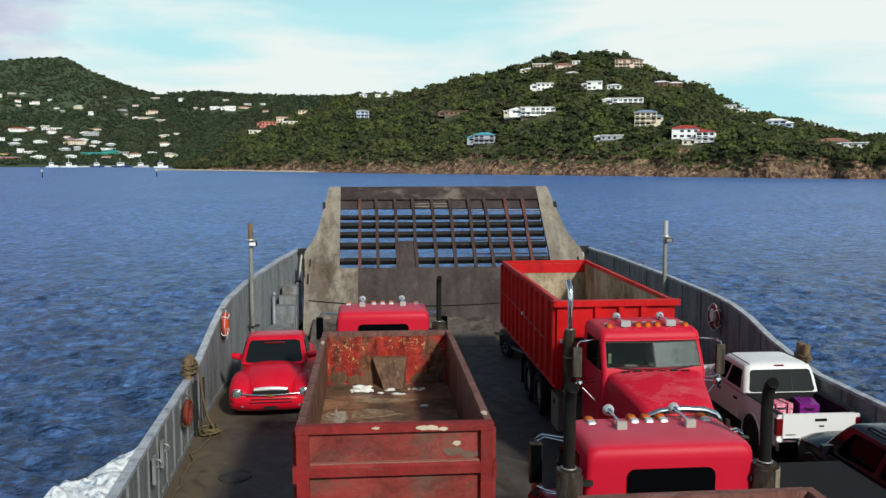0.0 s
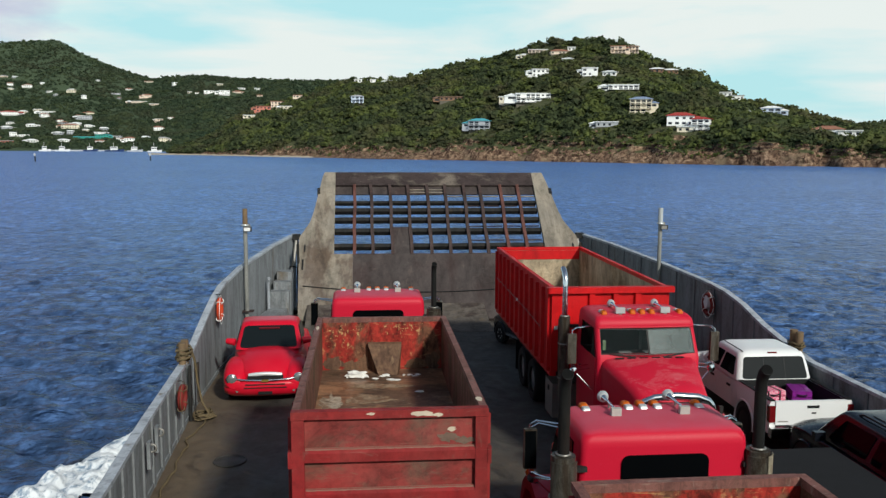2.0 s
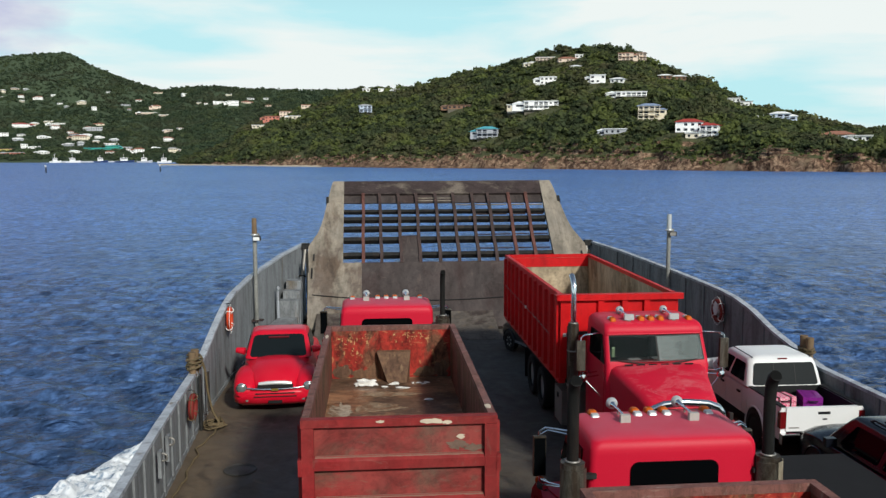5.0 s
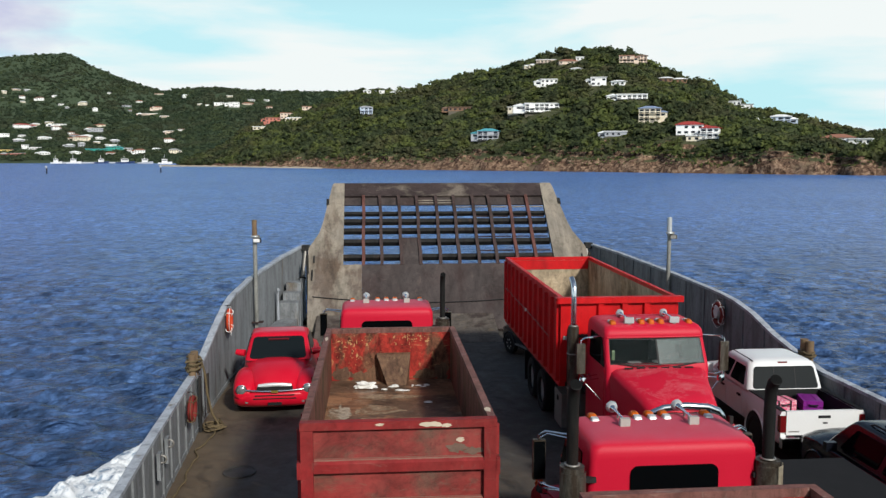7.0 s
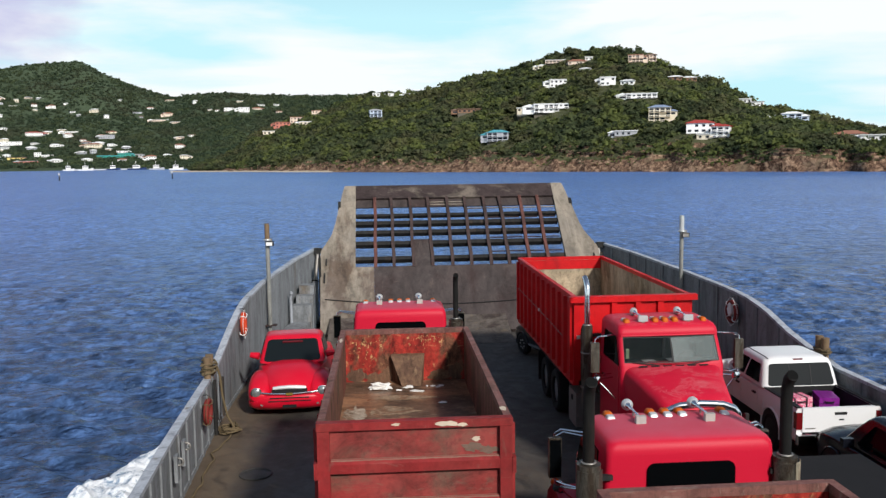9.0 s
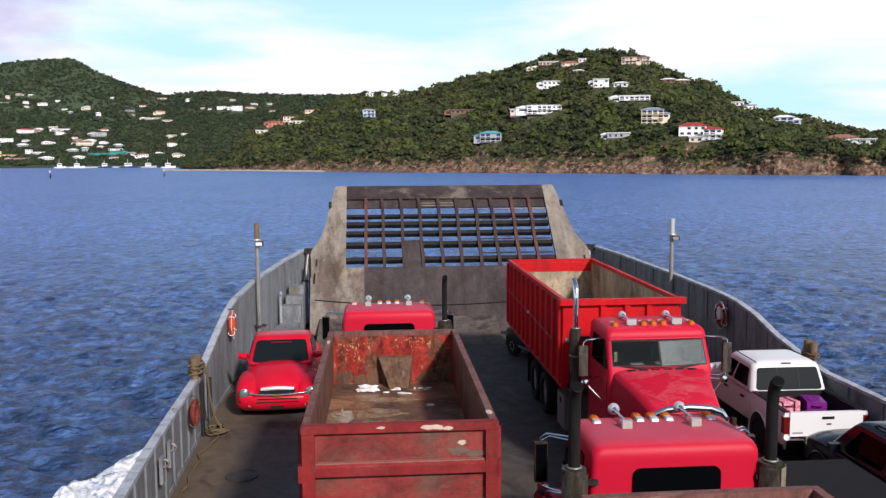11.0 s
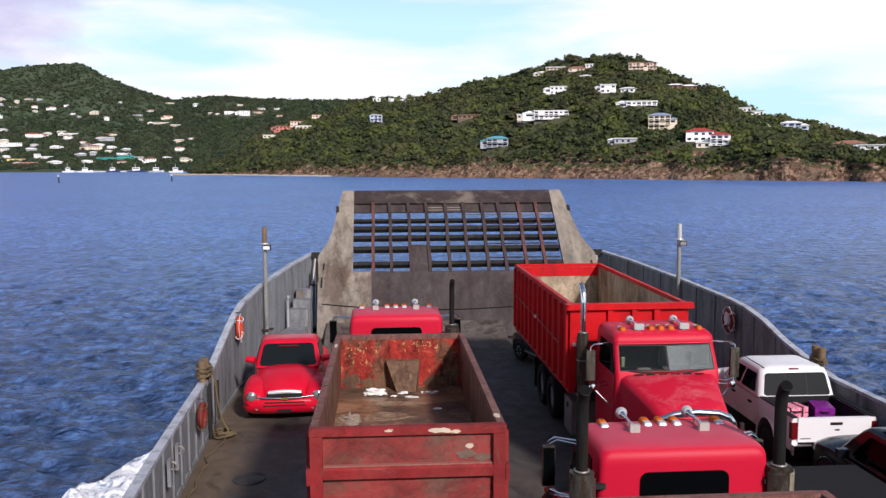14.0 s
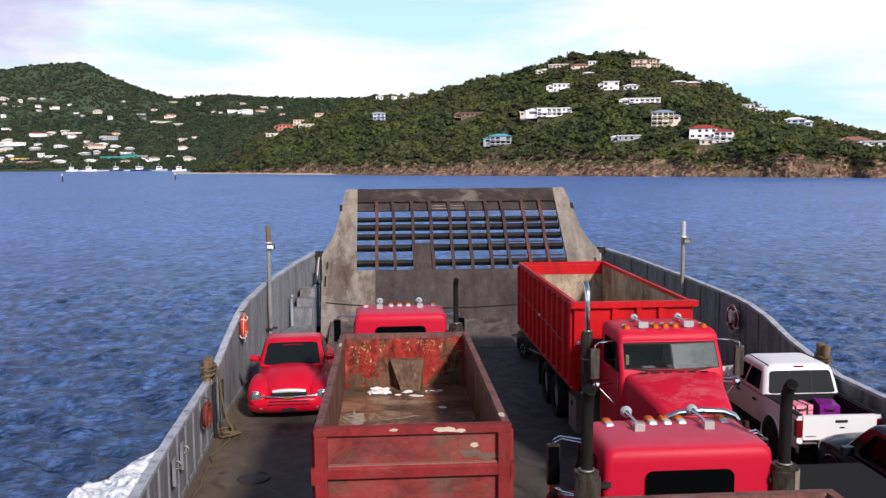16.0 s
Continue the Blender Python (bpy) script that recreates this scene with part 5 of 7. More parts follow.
# ---- conventional truck with a hook-lift frame ----
def truck(m, label, stacks=(-1.0, 1.0), stack_mat=M_STACK, tip=1.0, hw=1.05, group="red trucks", paint=M_TRUCK, stack_in=0.0, pipe=0.073, reach=3.89, tail=0.0, lit_side_mat=None):
    root = thing("truck", m, label, "truck", group)
    # cab shell: rounded plan rings from sill to roof, open where the windscreen sits
    bm, ring_rows = bmesh.new(), []
    for z, back, front, draw, r in ((1.02, 0.0, 1.62, 0.0, 0.10), (1.7, 0.0, 1.57, 0.0, 0.10), (2.36, 0.0, 1.515, 0.003, 0.09), (2.42, 0.0, 1.485, 0.006, 0.085), (2.86, 0.0, 1.262, 0.03, 0.085),
                                    (2.89, -0.002, 1.275, 0.031, 0.09), (2.96, -0.002, 1.262, 0.034, 0.10), (3.01, 0.01, 1.235, 0.045, 0.11), (3.055, 0.035, 1.19, 0.07, 0.13), (3.085, 0.075, 1.13, 0.11, 0.15), (3.105, 0.14, 1.05, 0.18, 0.17), (3.12, 0.30, 0.90, 0.36, 0.18)):
        ring_rows.append([bm.verts.new((x, y, z)) for x, y in round_rect(-hw + draw, hw - draw, back, front, r, 5)])
    for i, (lo, hi) in enumerate(zip(ring_rows, ring_rows[1:])):
        for k in range(len(lo)):
            if not (i == 3 and k == 5):
                j = (k + 1) % len(lo)
                bm.faces.new((lo[k], lo[j], hi[j], hi[k]))
    bm.faces.new(ring_rows[-1])
    part("cab", bm, paint, root, "red painted cab, roof faded and dusty with painted sky sheen")
    part("roof_lip", tube([(-hw + 0.09, 1.268, 2.885), (0, 1.30, 2.885), (hw - 0.09, 1.268, 2.885)], 0.014, 8), paint, root)
    # dim interior behind the glass: lining, dashboard, seats, wheel, papers
    li = hw - 0.06
    bm = box(-li, li, 0.06, 1.16, 1.5, 2.98)
    bmesh.ops.delete(bm, geom=[f for f in bm.faces if f.calc_center_median().y > 1.1], context="FACES_ONLY")
    part("cab_lining", bm, M_LINING, root, smooth=False)
    part("dashboard", box(-li, li, 1.06, 1.40, 2.1, 2.405), M_BLACKPL, root, bevel=0.03)
    for sx in (-1, 1):
        # one side's seat is pale, with pale slabs added, to imitate sunlight inside
        part("seat", box(sx * 0.5 - 0.26, sx * 0.5 + 0.26, 0.25, 0.42, 1.6, 2.72), lit_side_mat if lit_side_mat and sx < 0 else M_LINING, root, bevel=0.06)
    if lit_side_mat:
        part("lit_door_slab", box(-li + 0.004, -li + 0.03, 0.3, 1.1, 1.6, 2.9), lit_side_mat, root, bevel=0.01)
        part("lit_visor_slab", box(-0.75, -0.2, 1.12, 1.15, 2.7, 2.84), lit_side_mat, root, bevel=0.01)
    part("steering_wheel", torus((-0.48, 1.02, 2.38), (0, 0.8, -0.6), 0.2, 0.018, 28, 8), M_BLACKPL, root)
    part("paper", box(0.28, 0.52, 1.22, 1.38, 2.409, 2.417), M_PAPERS, root, "white papers on the dashboard", smooth=False)
    part("paper", box(-0.12, 0.02, 1.2, 1.36, 2.409, 2.43), M_PAPERS, root, smooth=False)
    part("sticker", box(li * 0.84, li * 0.9, 1.36, 1.365, 2.48, 2.66), M_STICKER, root, smooth=False)
    a0, a1 = hw - 0.112, hw - 0.089
    for sx in (-1, 1):
        # two panes meeting in a slight edge, each in a thin rubber seal
        wq = [(sx * a0, 1.252, 2.86), (0, 1.335, 2.86), (0, 1.565, 2.42), (sx * a1, 1.475, 2.42)]
        wq = wq if sx > 0 else [wq[1], wq[0], wq[3], wq[2]]
        for q in (inset(wq, 0.0, 1.0, 0.0, 0.035), inset(wq, 0.0, 1.0, 0.965, 1.0), inset(wq, 0.0, 0.018, 0.035, 0.965), inset(wq, 0.982, 1.0, 0.035, 0.965)):
            part("window_seal", slab(q, 0.012), M_BLACKPL, root, smooth=False)
        part("windscreen", slab(inset(wq, 0.019, 0.981, 0.036, 0.964), 0.006), M_PANE_SHEEN if lit_side_mat and sx < 0 else M_PANE, root, "windscreen pane with a painted pale sheen" if lit_side_mat and sx < 0 else "clear windscreen pane")
    part("windscreen_sill", loft([[(-a1, 1.475, 2.415), (0, 1.57, 2.415), (a1, 1.475, 2.415), (a1, 1.40, 2.415), (-a1, 1.40, 2.415)], [(-a1, 1.475, 2.422), (0, 1.565, 2.422), (a1, 1.475, 2.422), (a1, 1.40, 2.422), (-a1, 1.40, 2.422)]]), paint, root)
    for sx in (-1, 1):
        part("wiper", tube([(sx * 0.1, 1.55, 2.37), (sx * 0.35, 1.545, 2.385), (sx * 0.78, 1.51, 2.44)], 0.012, 6), M_BLACKPL, root)
    # rear window
    part("rear_window", prism(round_rect(-0.56, 0.56, 2.18, 2.80, 0.1), -0.022, 0.03), M_GLASS, root, "dark rounded rear window")
    # doors and side windows
    for sx in (-1, 1):
        door = part("door", box(sx * (hw - 0.02), sx * (hw + 0.014), 0.32, 1.42, 1.06, 2.34), paint, root, bevel=0.012)
        part("handle", box(sx * (hw + 0.012), sx * (hw + 0.05), 0.4, 0.56, 1.95, 2.0), M_CHROME, door, bevel=0.01)
        x0, x1 = hw * 0.993, hw * 0.972
        q = [(sx * x0, 0.36, 2.36), (sx * x0, 1.40, 2.36), (sx * x1, 1.14, 2.86), (sx * x1, 0.36, 2.86)]
        part("side_window", slab(q if sx > 0 else q[::-1], 0.02), M_GLASS, root, "dark side window")
        # mirrors on tube brackets
        mx = sx * 1.46
        part("mirror_bracket", tube([(sx * 1.02, 1.02, 2.86), (mx - sx * 0.08, 1.2, 2.87), (mx, 1.2, 2.82), (mx + sx * 0.0, 1.2, 2.12), (mx - sx * 0.06, 1.2, 2.06), (sx * 1.04, 1.05, 2.06)], 0.016, 8), M_CHROME, root, "chrome tube mirror bracket")
        part("mirror_bracket", tube([(sx * 1.02, 0.90, 2.84), (mx - sx * 0.10, 1.12, 2.86), (mx - sx * 0.01, 1.14, 2.80)], 0.013, 8), M_CHROME, root, "chrome tube mirror bracket")
        part("mirror_bracket", tube([(sx * 1.04, 0.92, 2.10), (mx - sx * 0.12, 1.12, 2.12), (mx - sx * 0.02, 1.15, 2.16)], 0.013, 8), M_CHROME, root, "chrome tube mirror bracket")
        post = part("fender_marker", box(sx * 1.13 - 0.035, sx * 1.13 + 0.035, 2.28, 2.36, 1.515, 1.66), M_CHASSIS, root, "small marker lamp on the fender", bevel=0.01)
        part("lens", box(sx * 1.13 - 0.03, sx * 1.13 + 0.03, 2.272, 2.284, 1.56, 1.65), M_REDLENS, post, bevel=0.004)
        part("mirror_strut", tube([(mx - sx * 0.04, 1.2, 2.07), (sx * 1.07, 1.3, 1.72)], 0.013, 8), M_CHROME, root)
        mir = part("mirror", box(mx - 0.085, mx + 0.085, 1.155, 1.235, 2.20, 2.76), M_MUFFLER, root, "tall dull metal mirror case", bevel=0.025)
        part("mirror_glass", box(mx - 0.075, mx + 0.075, 1.140, 1.157, 2.22, 2.74), M_GLASS, mir)
        part("round_mirror", spin([(0.0, -0.03), (0.08, -0.02), (0.085, 0.0), (0.07, 0.03), (0.0, 0.05)], 20, "Y", (mx - sx * 0.05, 1.22, 2.06), closed=False), M_CHROME, root)
        # exhaust stack with muffler and shield
        if sx in stacks:
            sh = 0.172 if tip < 1.5 else 0.135
            ex, ey = 1.30 * sx - stack_in * (sx > 0), -0.02
            stack = part("exhaust_pipe", tube([(ex, ey, 2.7), (ex, ey, reach - 0.34), (ex, ey - 0.015 * tip, reach - 0.17), (ex, ey - 0.06 * tip, reach - 0.06), (ex, ey - 0.13 * tip, reach)], pipe, 16), stack_mat, root, "upright exhaust pipe with a curved tip")
            # black disc over the pipe's end stands for its dark hollow
            part("pipe_mouth", rod((ex, ey - 0.125 * tip, reach - 0.003), (ex, ey - 0.136 * tip, reach + 0.004), pipe * 0.9, None, 16), M_MOUTH_BLACK, stack, "black disc standing for the open mouth")
            part("muffler", rod((ex, ey, 1.25), (ex, ey, 2.84), 0.15 if tip < 1.5 else 0.115, None, 24), M_MUFFLER, root, "dull steel muffler")
            part("heat_shield", loft([[(ex + sh * math.cos(a), ey - sh * math.sin(a), z) for a in np.linspace(0.3, 2.84, 9)] + [(ex + (sh - 0.012) * math.cos(a), ey - (sh - 0.012) * math.sin(a), z) for a in np.linspace(2.84, 0.3, 9)] for z in (1.5, 2.78)]), M_MUFFLER, root)
            if sx > 0 and hw > 1.08:
                part("shield_strip", loft([[(ex + (sh + 0.012) * math.cos(a), ey - (sh + 0.012) * math.sin(a), z) for a in np.linspace(0.1, 1.25, 7)] + [(ex + (sh + 0.002) * math.cos(a), ey - (sh + 0.002) * math.sin(a), z) for a in np.linspace(1.25, 0.1, 7)] for z in (1.5, 2.80)]), M_SHIELD, root, "pale tan heat shield strip")
            for z in (1.6, 2.3, 2.86):
                part("stack_clamp", torus((ex, ey, z), (0, 0, 1), sh - 0.007 if z < 2.84 else 0.085, 0.014, 24, 8), M_STEEL, root)
            part("stack_bracket", box(min(sx * 1.0, ex), max(sx * 1.0, ex), ey - 0.03, ey + 0.05, 2.62, 2.68), M_CHASSIS, root)
        # hood-side fenders, steps, tank, battery box
        fen = [(1.78, 0.75), (1.80, 1.15), (1.98, 1.42), (2.3, 1.52), (2.7, 1.48), (2.98, 1.28), (3.12, 0.95), (3.14, 0.7), (3.02, 0.7), (2.95, 1.0), (2.75, 1.26), (2.4, 1.34), (2.1, 1.25), (1.93, 1.0), (1.9, 0.75)]
        bm = prism(fen, sx * 0.62, sx * 1.2, axis="X")
        part("fender", bm, paint, root, bevel=0.02)
        part("turn_signal", rod((sx * 1.08, 2.9, 1.42), (sx * 1.08, 3.0, 1.40), 0.075, 0.07, 16), M_AMBER, root, "amber turn signal")
        part("headlamp", rod((sx * 0.86, 3.02, 1.18), (sx * 0.86, 3.13, 1.18), 0.13, 0.12, 20), M_CHROME, root, "round headlamp")
        wheel(root, sx * 1.02, 2.45, 0.52, 0.30, M_RIM, 0, sx)
        for y in (-3.75, -5.05):
            wheel(root, sx * 1.04, y, 0.52, 0.30, M_RIM, 0, -sx)
            wheel(root, sx * 0.72, y, 0.52, 0.28, M_RIM, 0, -sx)
        tank = part("fuel_tank", rod((sx * 0.85, 0.1, 0.72), (sx * 0.85, 1.35, 0.72), 0.32, None, 28), M_CHROME, root, "round polished fuel tank")
        for y in (0.4, 1.05):
            part("strap", torus((sx * 0.85, y, 0.72), (0, 1, 0), 0.325, 0.014, 28, 6), M_CHASSIS, tank)
        part("step", box(sx * 0.62, sx * 1.18, 0.25, 1.2, 1.0, 1.03), M_STEEL, root)
        tb = part("tool_box", box(sx * 0.72, sx * 1.28, -1.75, -1.05, 0.42, 1.16), M_STEEL, root, "scuffed steel tool box", bevel=0.02)
        part("latch", box(sx * 1.275, sx * 1.30, -1.45, -1.35, 0.95, 1.05), M_CHASSIS, tb)
        part("hoist_rail", box(sx * 0.40 - 0.08, sx * 0.40 + 0.08, -8.3 + tail, -0.5, 1.18, 1.47), M_CHASSIS, root)
        part("frame_rail", box(sx * 0.42 - 0.06, sx * 0.42 + 0.06, -7.4 + tail, 3.0, 0.78, 1.12), M_CHASSIS, root)
        part("mud_flap", box(sx * 0.6, sx * 1.2, -5.85, -5.82, 0.25, 1.05), M_BLACKPL, root)
        part("rear_fender", prism([(-5.75, 1.12), (-3.05, 1.12), (-3.05, 1.15), (-5.75, 1.15)], sx * 0.55, sx * 1.2, axis="X"), M_CHASSIS, root)
    for y in (2.45, -3.75, -5.05):
        part("axle", rod((-0.95, y, 0.53), (0.95, y, 0.53), 0.07), M_CHASSIS, root)
    for y in (-7.3 + tail, -4.4, -2.2, 0.6):
        part("cross_member", box(-0.42, 0.42, y - 0.08, y + 0.08, 0.82, 1.3), M_CHASSIS, root)
    # hood, sloping to a chrome grille crown
    rows = []
    for y, w, z in ((1.5, 0.97, 2.36), (1.6, 0.95, 2.36), (2.1, 0.83, 2.25), (2.6, 0.72, 2.13), (2.84, 0.67, 2.05), (2.92, 0.65, 1.96), (2.95, 0.63, 1.6)):
        rows.append([(-w, y, 1.05), (-w, y, z - 0.16), (-w + 0.035, y, z - 0.07), (-w + 0.13, y, z - 0.015), (-w * 0.45, y, z + 0.02), (0, y, z + 0.028), (w * 0.45, y, z + 0.02), (w - 0.13, y, z - 0.015), (w - 0.035, y, z - 0.07), (w, y, z - 0.16), (w, y, 1.05)])
    part("hood", loft(rows), paint, root, "long sloping red hood with pale smears")
    for k in range(6):
        vx = -0.66 + 0.24 * k
        part("cowl_vent", box(vx, vx + 0.16, 1.605, 1.635, 2.372, 2.394), M_BLACKPL, root, smooth=False)
    crown = [(-0.69, 2.93, 1.72), (-0.68, 2.95, 1.86), (-0.60, 2.95, 1.96), (-0.4, 2.95, 2.03), (0, 2.95, 2.06), (0.4, 2.95, 2.03), (0.60, 2.95, 1.96), (0.68, 2.95, 1.86), (0.69, 2.93, 1.72)]
    part("grille_crown", tube(crown, 0.06, 10), M_CHROME, root, "chrome crown over the grille")
    gr = part("grille", box(-0.62, 0.62, 2.9, 2.99, 1.0, 1.95), M_CHROME, root)
    for k in range(9):
        part("grille_bar", box(-0.56 + k * 0.14 - 0.012, -0.56 + k * 0.14 + 0.012, 2.99, 3.01, 1.05, 1.9), M_CHASSIS, gr, smooth=False)
    part("bumper", box(-1.2, 1.2, 3.05, 3.25, 0.45, 0.8), M_CHROME, root, "chrome front bumper", bevel=0.04)
    # roof lamps and horns
    for x in (-0.78, -0.2, 0.0, 0.2, 0.78):
        z = 3.104 - 0.012 * (abs(x) > 0.5)
        dome = [[(px, py, z + dz - 0.25 * (py - 0.94) * 0.4) for px, py in round_rect(x - w, x + w, 0.93 + d, 1.10 - d * 0.6, 0.038)] for w, d, dz in ((0.060, 0.0, -0.03), (0.060, 0.0, 0.03), (0.054, 0.01, 0.055), (0.042, 0.03, 0.072), (0.03, 0.045, 0.078))]
        lamp = part("marker_lamp", loft(dome), M_AMBER, root, "amber roof marker lamp")
        base = [[(px, py, z + dz) for px, py in round_rect(x - w, x + w, 0.80 + d, 0.926, 0.02)] for w, d, dz in ((0.058, 0.0, -0.03), (0.056, 0.015, 0.03), (0.045, 0.04, 0.055))]
        part("lamp_base", loft(base), M_CLEAR, lamp, "bright metal lamp base")
    flip = tip > 1.5
    at = (lambda y: 1.66 - y) if flip else (lambda y: y)
    for x in (-0.46, 0.46):
        horn = part("air_horn", spin([(0.016, at(0.62)), (0.018, at(0.92)), (0.03, at(1.08)), (0.06, at(1.16)), (0.0, at(1.15))], 20, "Y", (x, 0, 3.19), closed=False), M_CHROME, root, "chrome air horn")
        part("horn_bell", spin([(0.0, at(1.12)), (0.055, at(1.13)), (0.078, at(1.17)), (0.08, at(1.20)), (0.055, at(1.235)), (0.0, at(1.245))], 20, "Y", (x, 0, 3.19), closed=False), M_CLEAR, horn)
        hb = sorted((at(0.55), at(0.62)))
        part("horn_base", box(x - 0.065 - 0.03 * flip, x + 0.065 + 0.03 * flip, hb[0], hb[1], 3.115, 3.22), M_CLEAR if flip else M_HORN, horn, bevel=0.012)
        part("horn_foot", box(x - 0.03, x + 0.03, hb[0] + 0.01, hb[1] - 0.01, 3.06, 3.12), M_STEEL, horn)
        part("horn_stay", rod((x, 0.9, 3.08), (x, 0.9, 3.18), 0.014), M_STEEL, horn)
    # cab guard cable between cab and body
    part("hoses", tube([(-0.2, -0.03, 1.6), (-0.22, -0.25, 1.45), (-0.18, -0.5, 1.35)], 0.025, 8), M_BLACKPL, root)
    return root


TRUCK_A = truck(pose(0.40, 19.3, 0, 0, 0, 0), "red conventional truck carrying an old rusty container", (1,), stack_in=0.07, pipe=0.057)
TRUCK_A.scale = (1.05, 1.05, 1.0)
TRUCK_B = truck(pose(5.60, 17.2, 0, 0, 0, 180), "red conventional truck carrying a bright red container", (1,), M_CHROME, 1.7, 1.04, paint=M_TRUCK_DEEP, pipe=0.06, reach=3.78, tail=1.1, lit_side_mat=plain("sunlit_seat_tone", (0.34, 0.40, 0.40), 0.8, 0, 0.3, 7))
TRUCK_B.scale = (1.0, 1.03, 1.06)
truck(pose(3.75, 9.8, 0, 0, 0, 0), "red conventional truck with dusty roof and black stacks", hw=1.10, stack_in=0.11)


# ---- roll-off containers ----
def container(m, L, W, H, floor_z, mats, label, ribs):
    """An open-topped steel body: floor, four walls, top rails, ribs, end frame. Its near end lies at y = 0."""
    outer, rail, end_in, side_in, floor_m, panel = mats
    root = thing("container", m, label, "container", "roll-off containers")
    h2, t = W / 2, 0.05
    part("floor_pan", box(-h2 + t, h2 - t, t, L - t, 0.0, floor_z), floor_m, root, smooth=False)
    for s in (-1, 1):
        part("side_wall", box(s * (h2 - t), s * h2, 0.0, L, 0.0, H - 0.1), outer, root, smooth=False)
        part("side_lining", box(s * (h2 - t - 0.012), s * (h2 - t - 0.004), t, L - t, floor_z, H - 0.1), side_in, root, smooth=False)
        part("top_rail", box(s * (h2 - 0.075), s * (h2 + 0.025), 0.094, L + 0.02, H - 0.098, H - 0.004), rail, root, bevel=0.012)
        part("bottom_rail", box(s * (h2 - 0.12), s * (h2 + 0.02), 0.0, L, -0.1, -0.003), outer, root, smooth=False)
        rib = None
        for k in range(ribs):
            y = 0.12 + (L - 0.24) * k / (ribs - 1)
            ob = new("rib", rib.data) if rib else part("rib", prism([(-0.05, 0), (0.05, 0), (0.03, 0.075), (-0.03, 0.075)], 0.0, H - 0.11, axis="Z"), outer, None, smooth=False)
            rib = rib or ob
            ob.parent = root
            ob.location, ob.rotation_euler = (s * (h2 + 0.001), y, 0.002), (0, 0, radians(-90 * s))
    part("far_wall", box(-h2 + t, h2 - t, L - t, L, 0.0, H - 0.1), outer, root, smooth=False)
    part("far_lining", box(-h2 + t + 0.014, h2 - t - 0.014, L - t - 0.016, L - t - 0.004, floor_z, H - 0.1), end_in, root, smooth=False)
    part("far_rail", box(-h2 + 0.078, h2 - 0.078, L - 0.075, L + 0.03, H - 0.097, H - 0.003), rail, root, bevel=0.012)
    return root, h2


def rear_gate(root, h2, H, outer, panel):
    """The framed end of the old container: posts, beams, sunk panels."""
    part("gate_panel", box(-h2 + 0.05, h2 - 0.05, 0.03, 0.055, 0.0, H - 0.1), panel, root, "faded scratched panel", smooth=False)
    for s in (-1, 1):
        part("corner_post", box(s * (h2 - 0.14), s * (h2 + 0.02), -0.05, 0.06, -0.1, H - 0.108), outer, root, bevel=0.012)
        part("hinge_plate", box(s * (h2 + 0.02), s * (h2 + 0.07), -0.06, 0.10, 0.9, 1.12), outer, root, bevel=0.01)
    part("top_beam", box(-h2 - 0.03, h2 + 0.03, -0.035, 0.09, H - 0.105, H), outer, root, bevel=0.014)
    for z0, z1 in ((H - 0.67, H - 0.50), (H - 1.22, H - 1.05), (-0.1, 0.06)):
        bm = loft([[(x, -0.055, z0), (x, -0.055, z1 - 0.05), (x, 0.0, z1), (x, 0.04, z1), (x, 0.04, z0)] for x in (-h2 + 0.142, h2 - 0.142)])
        part("gate_beam", bm, outer, root, smooth=False)


M_STAIN = plain("peeled_filler", (0.62, 0.52, 0.40), 0.85, 0, 0.25, 8)
OLD = (M_BIN_OLD, worn("scuffed_rail", (0.19, 0.082, 0.068), (0.12, 0.062, 0.048), (0.30, 0.23, 0.19), 0.45, 2.2, 0.6), M_BIN_OLD_IN, M_BIN_SIDE_IN, M_BIN_FLOOR, M_BIN_OLD_PANEL)
old_bin, ob_h = container(pose(0.365, 10.62, 1.56, 0, 0, -0.5), 5.97, 2.5, 1.64, 0.58, OLD, "old rusty red open container with scraped inside", 10)
rear_gate(old_bin, ob_h, 1.64, M_BIN_OLD, M_BIN_OLD_PANEL)
# the housing for the lifting hook, a sloped plate at the far wall
bm = loft([[(-0.26, 5.9, 0.585), (0.36, 5.9, 0.585), (0.38, 5.9, 1.14), (-0.29, 5.9, 1.14)], [(-0.08, 5.45, 0.585), (0.28, 5.45, 0.585), (0.38, 5.8, 1.12), (-0.29, 5.8, 1.12)]])
part("hook_housing", bm, worn("brown_rust", (0.17, 0.095, 0.056), (0.105, 0.058, 0.038), (0.26, 0.17, 0.10), 0.5, 1.8, 0.7), old_bin, "rusty sloped housing")


def flake(parent, pts, y, t=0.006, mat=M_STAIN, name="paint_scar"):
    return part(name, prism(pts, y - t, y, axis="Y"), mat, parent, smooth=False)


rs = random.Random(3)
def blotch(cx, cz, rx, rz, n=16, rough=0.35):
    return [(cx + rx * math.cos(2 * math.pi * k / n) * (1 + rs.uniform(-rough, rough)), cz + rz * math.sin(2 * math.pi * k / n) * (1 + rs.uniform(-rough, rough))) for k in range(n)]


flake(old_bin, blotch(0.42, 1.59, 0.15, 0.035), -0.037)
flake(old_bin, blotch(0.62, 1.575, 0.06, 0.025), -0.0375)
flake(old_bin, blotch(-0.25, 1.60, 0.05, 0.02), -0.037)
M_SCUFF = plain("bare_scuff", (0.19, 0.125, 0.095), 0.8, 0, 0.4, 12)
flake(old_bin, blotch(0.75, 1.24, 0.13, 0.06, 18, 0.5), 0.028, mat=M_SCUFF)
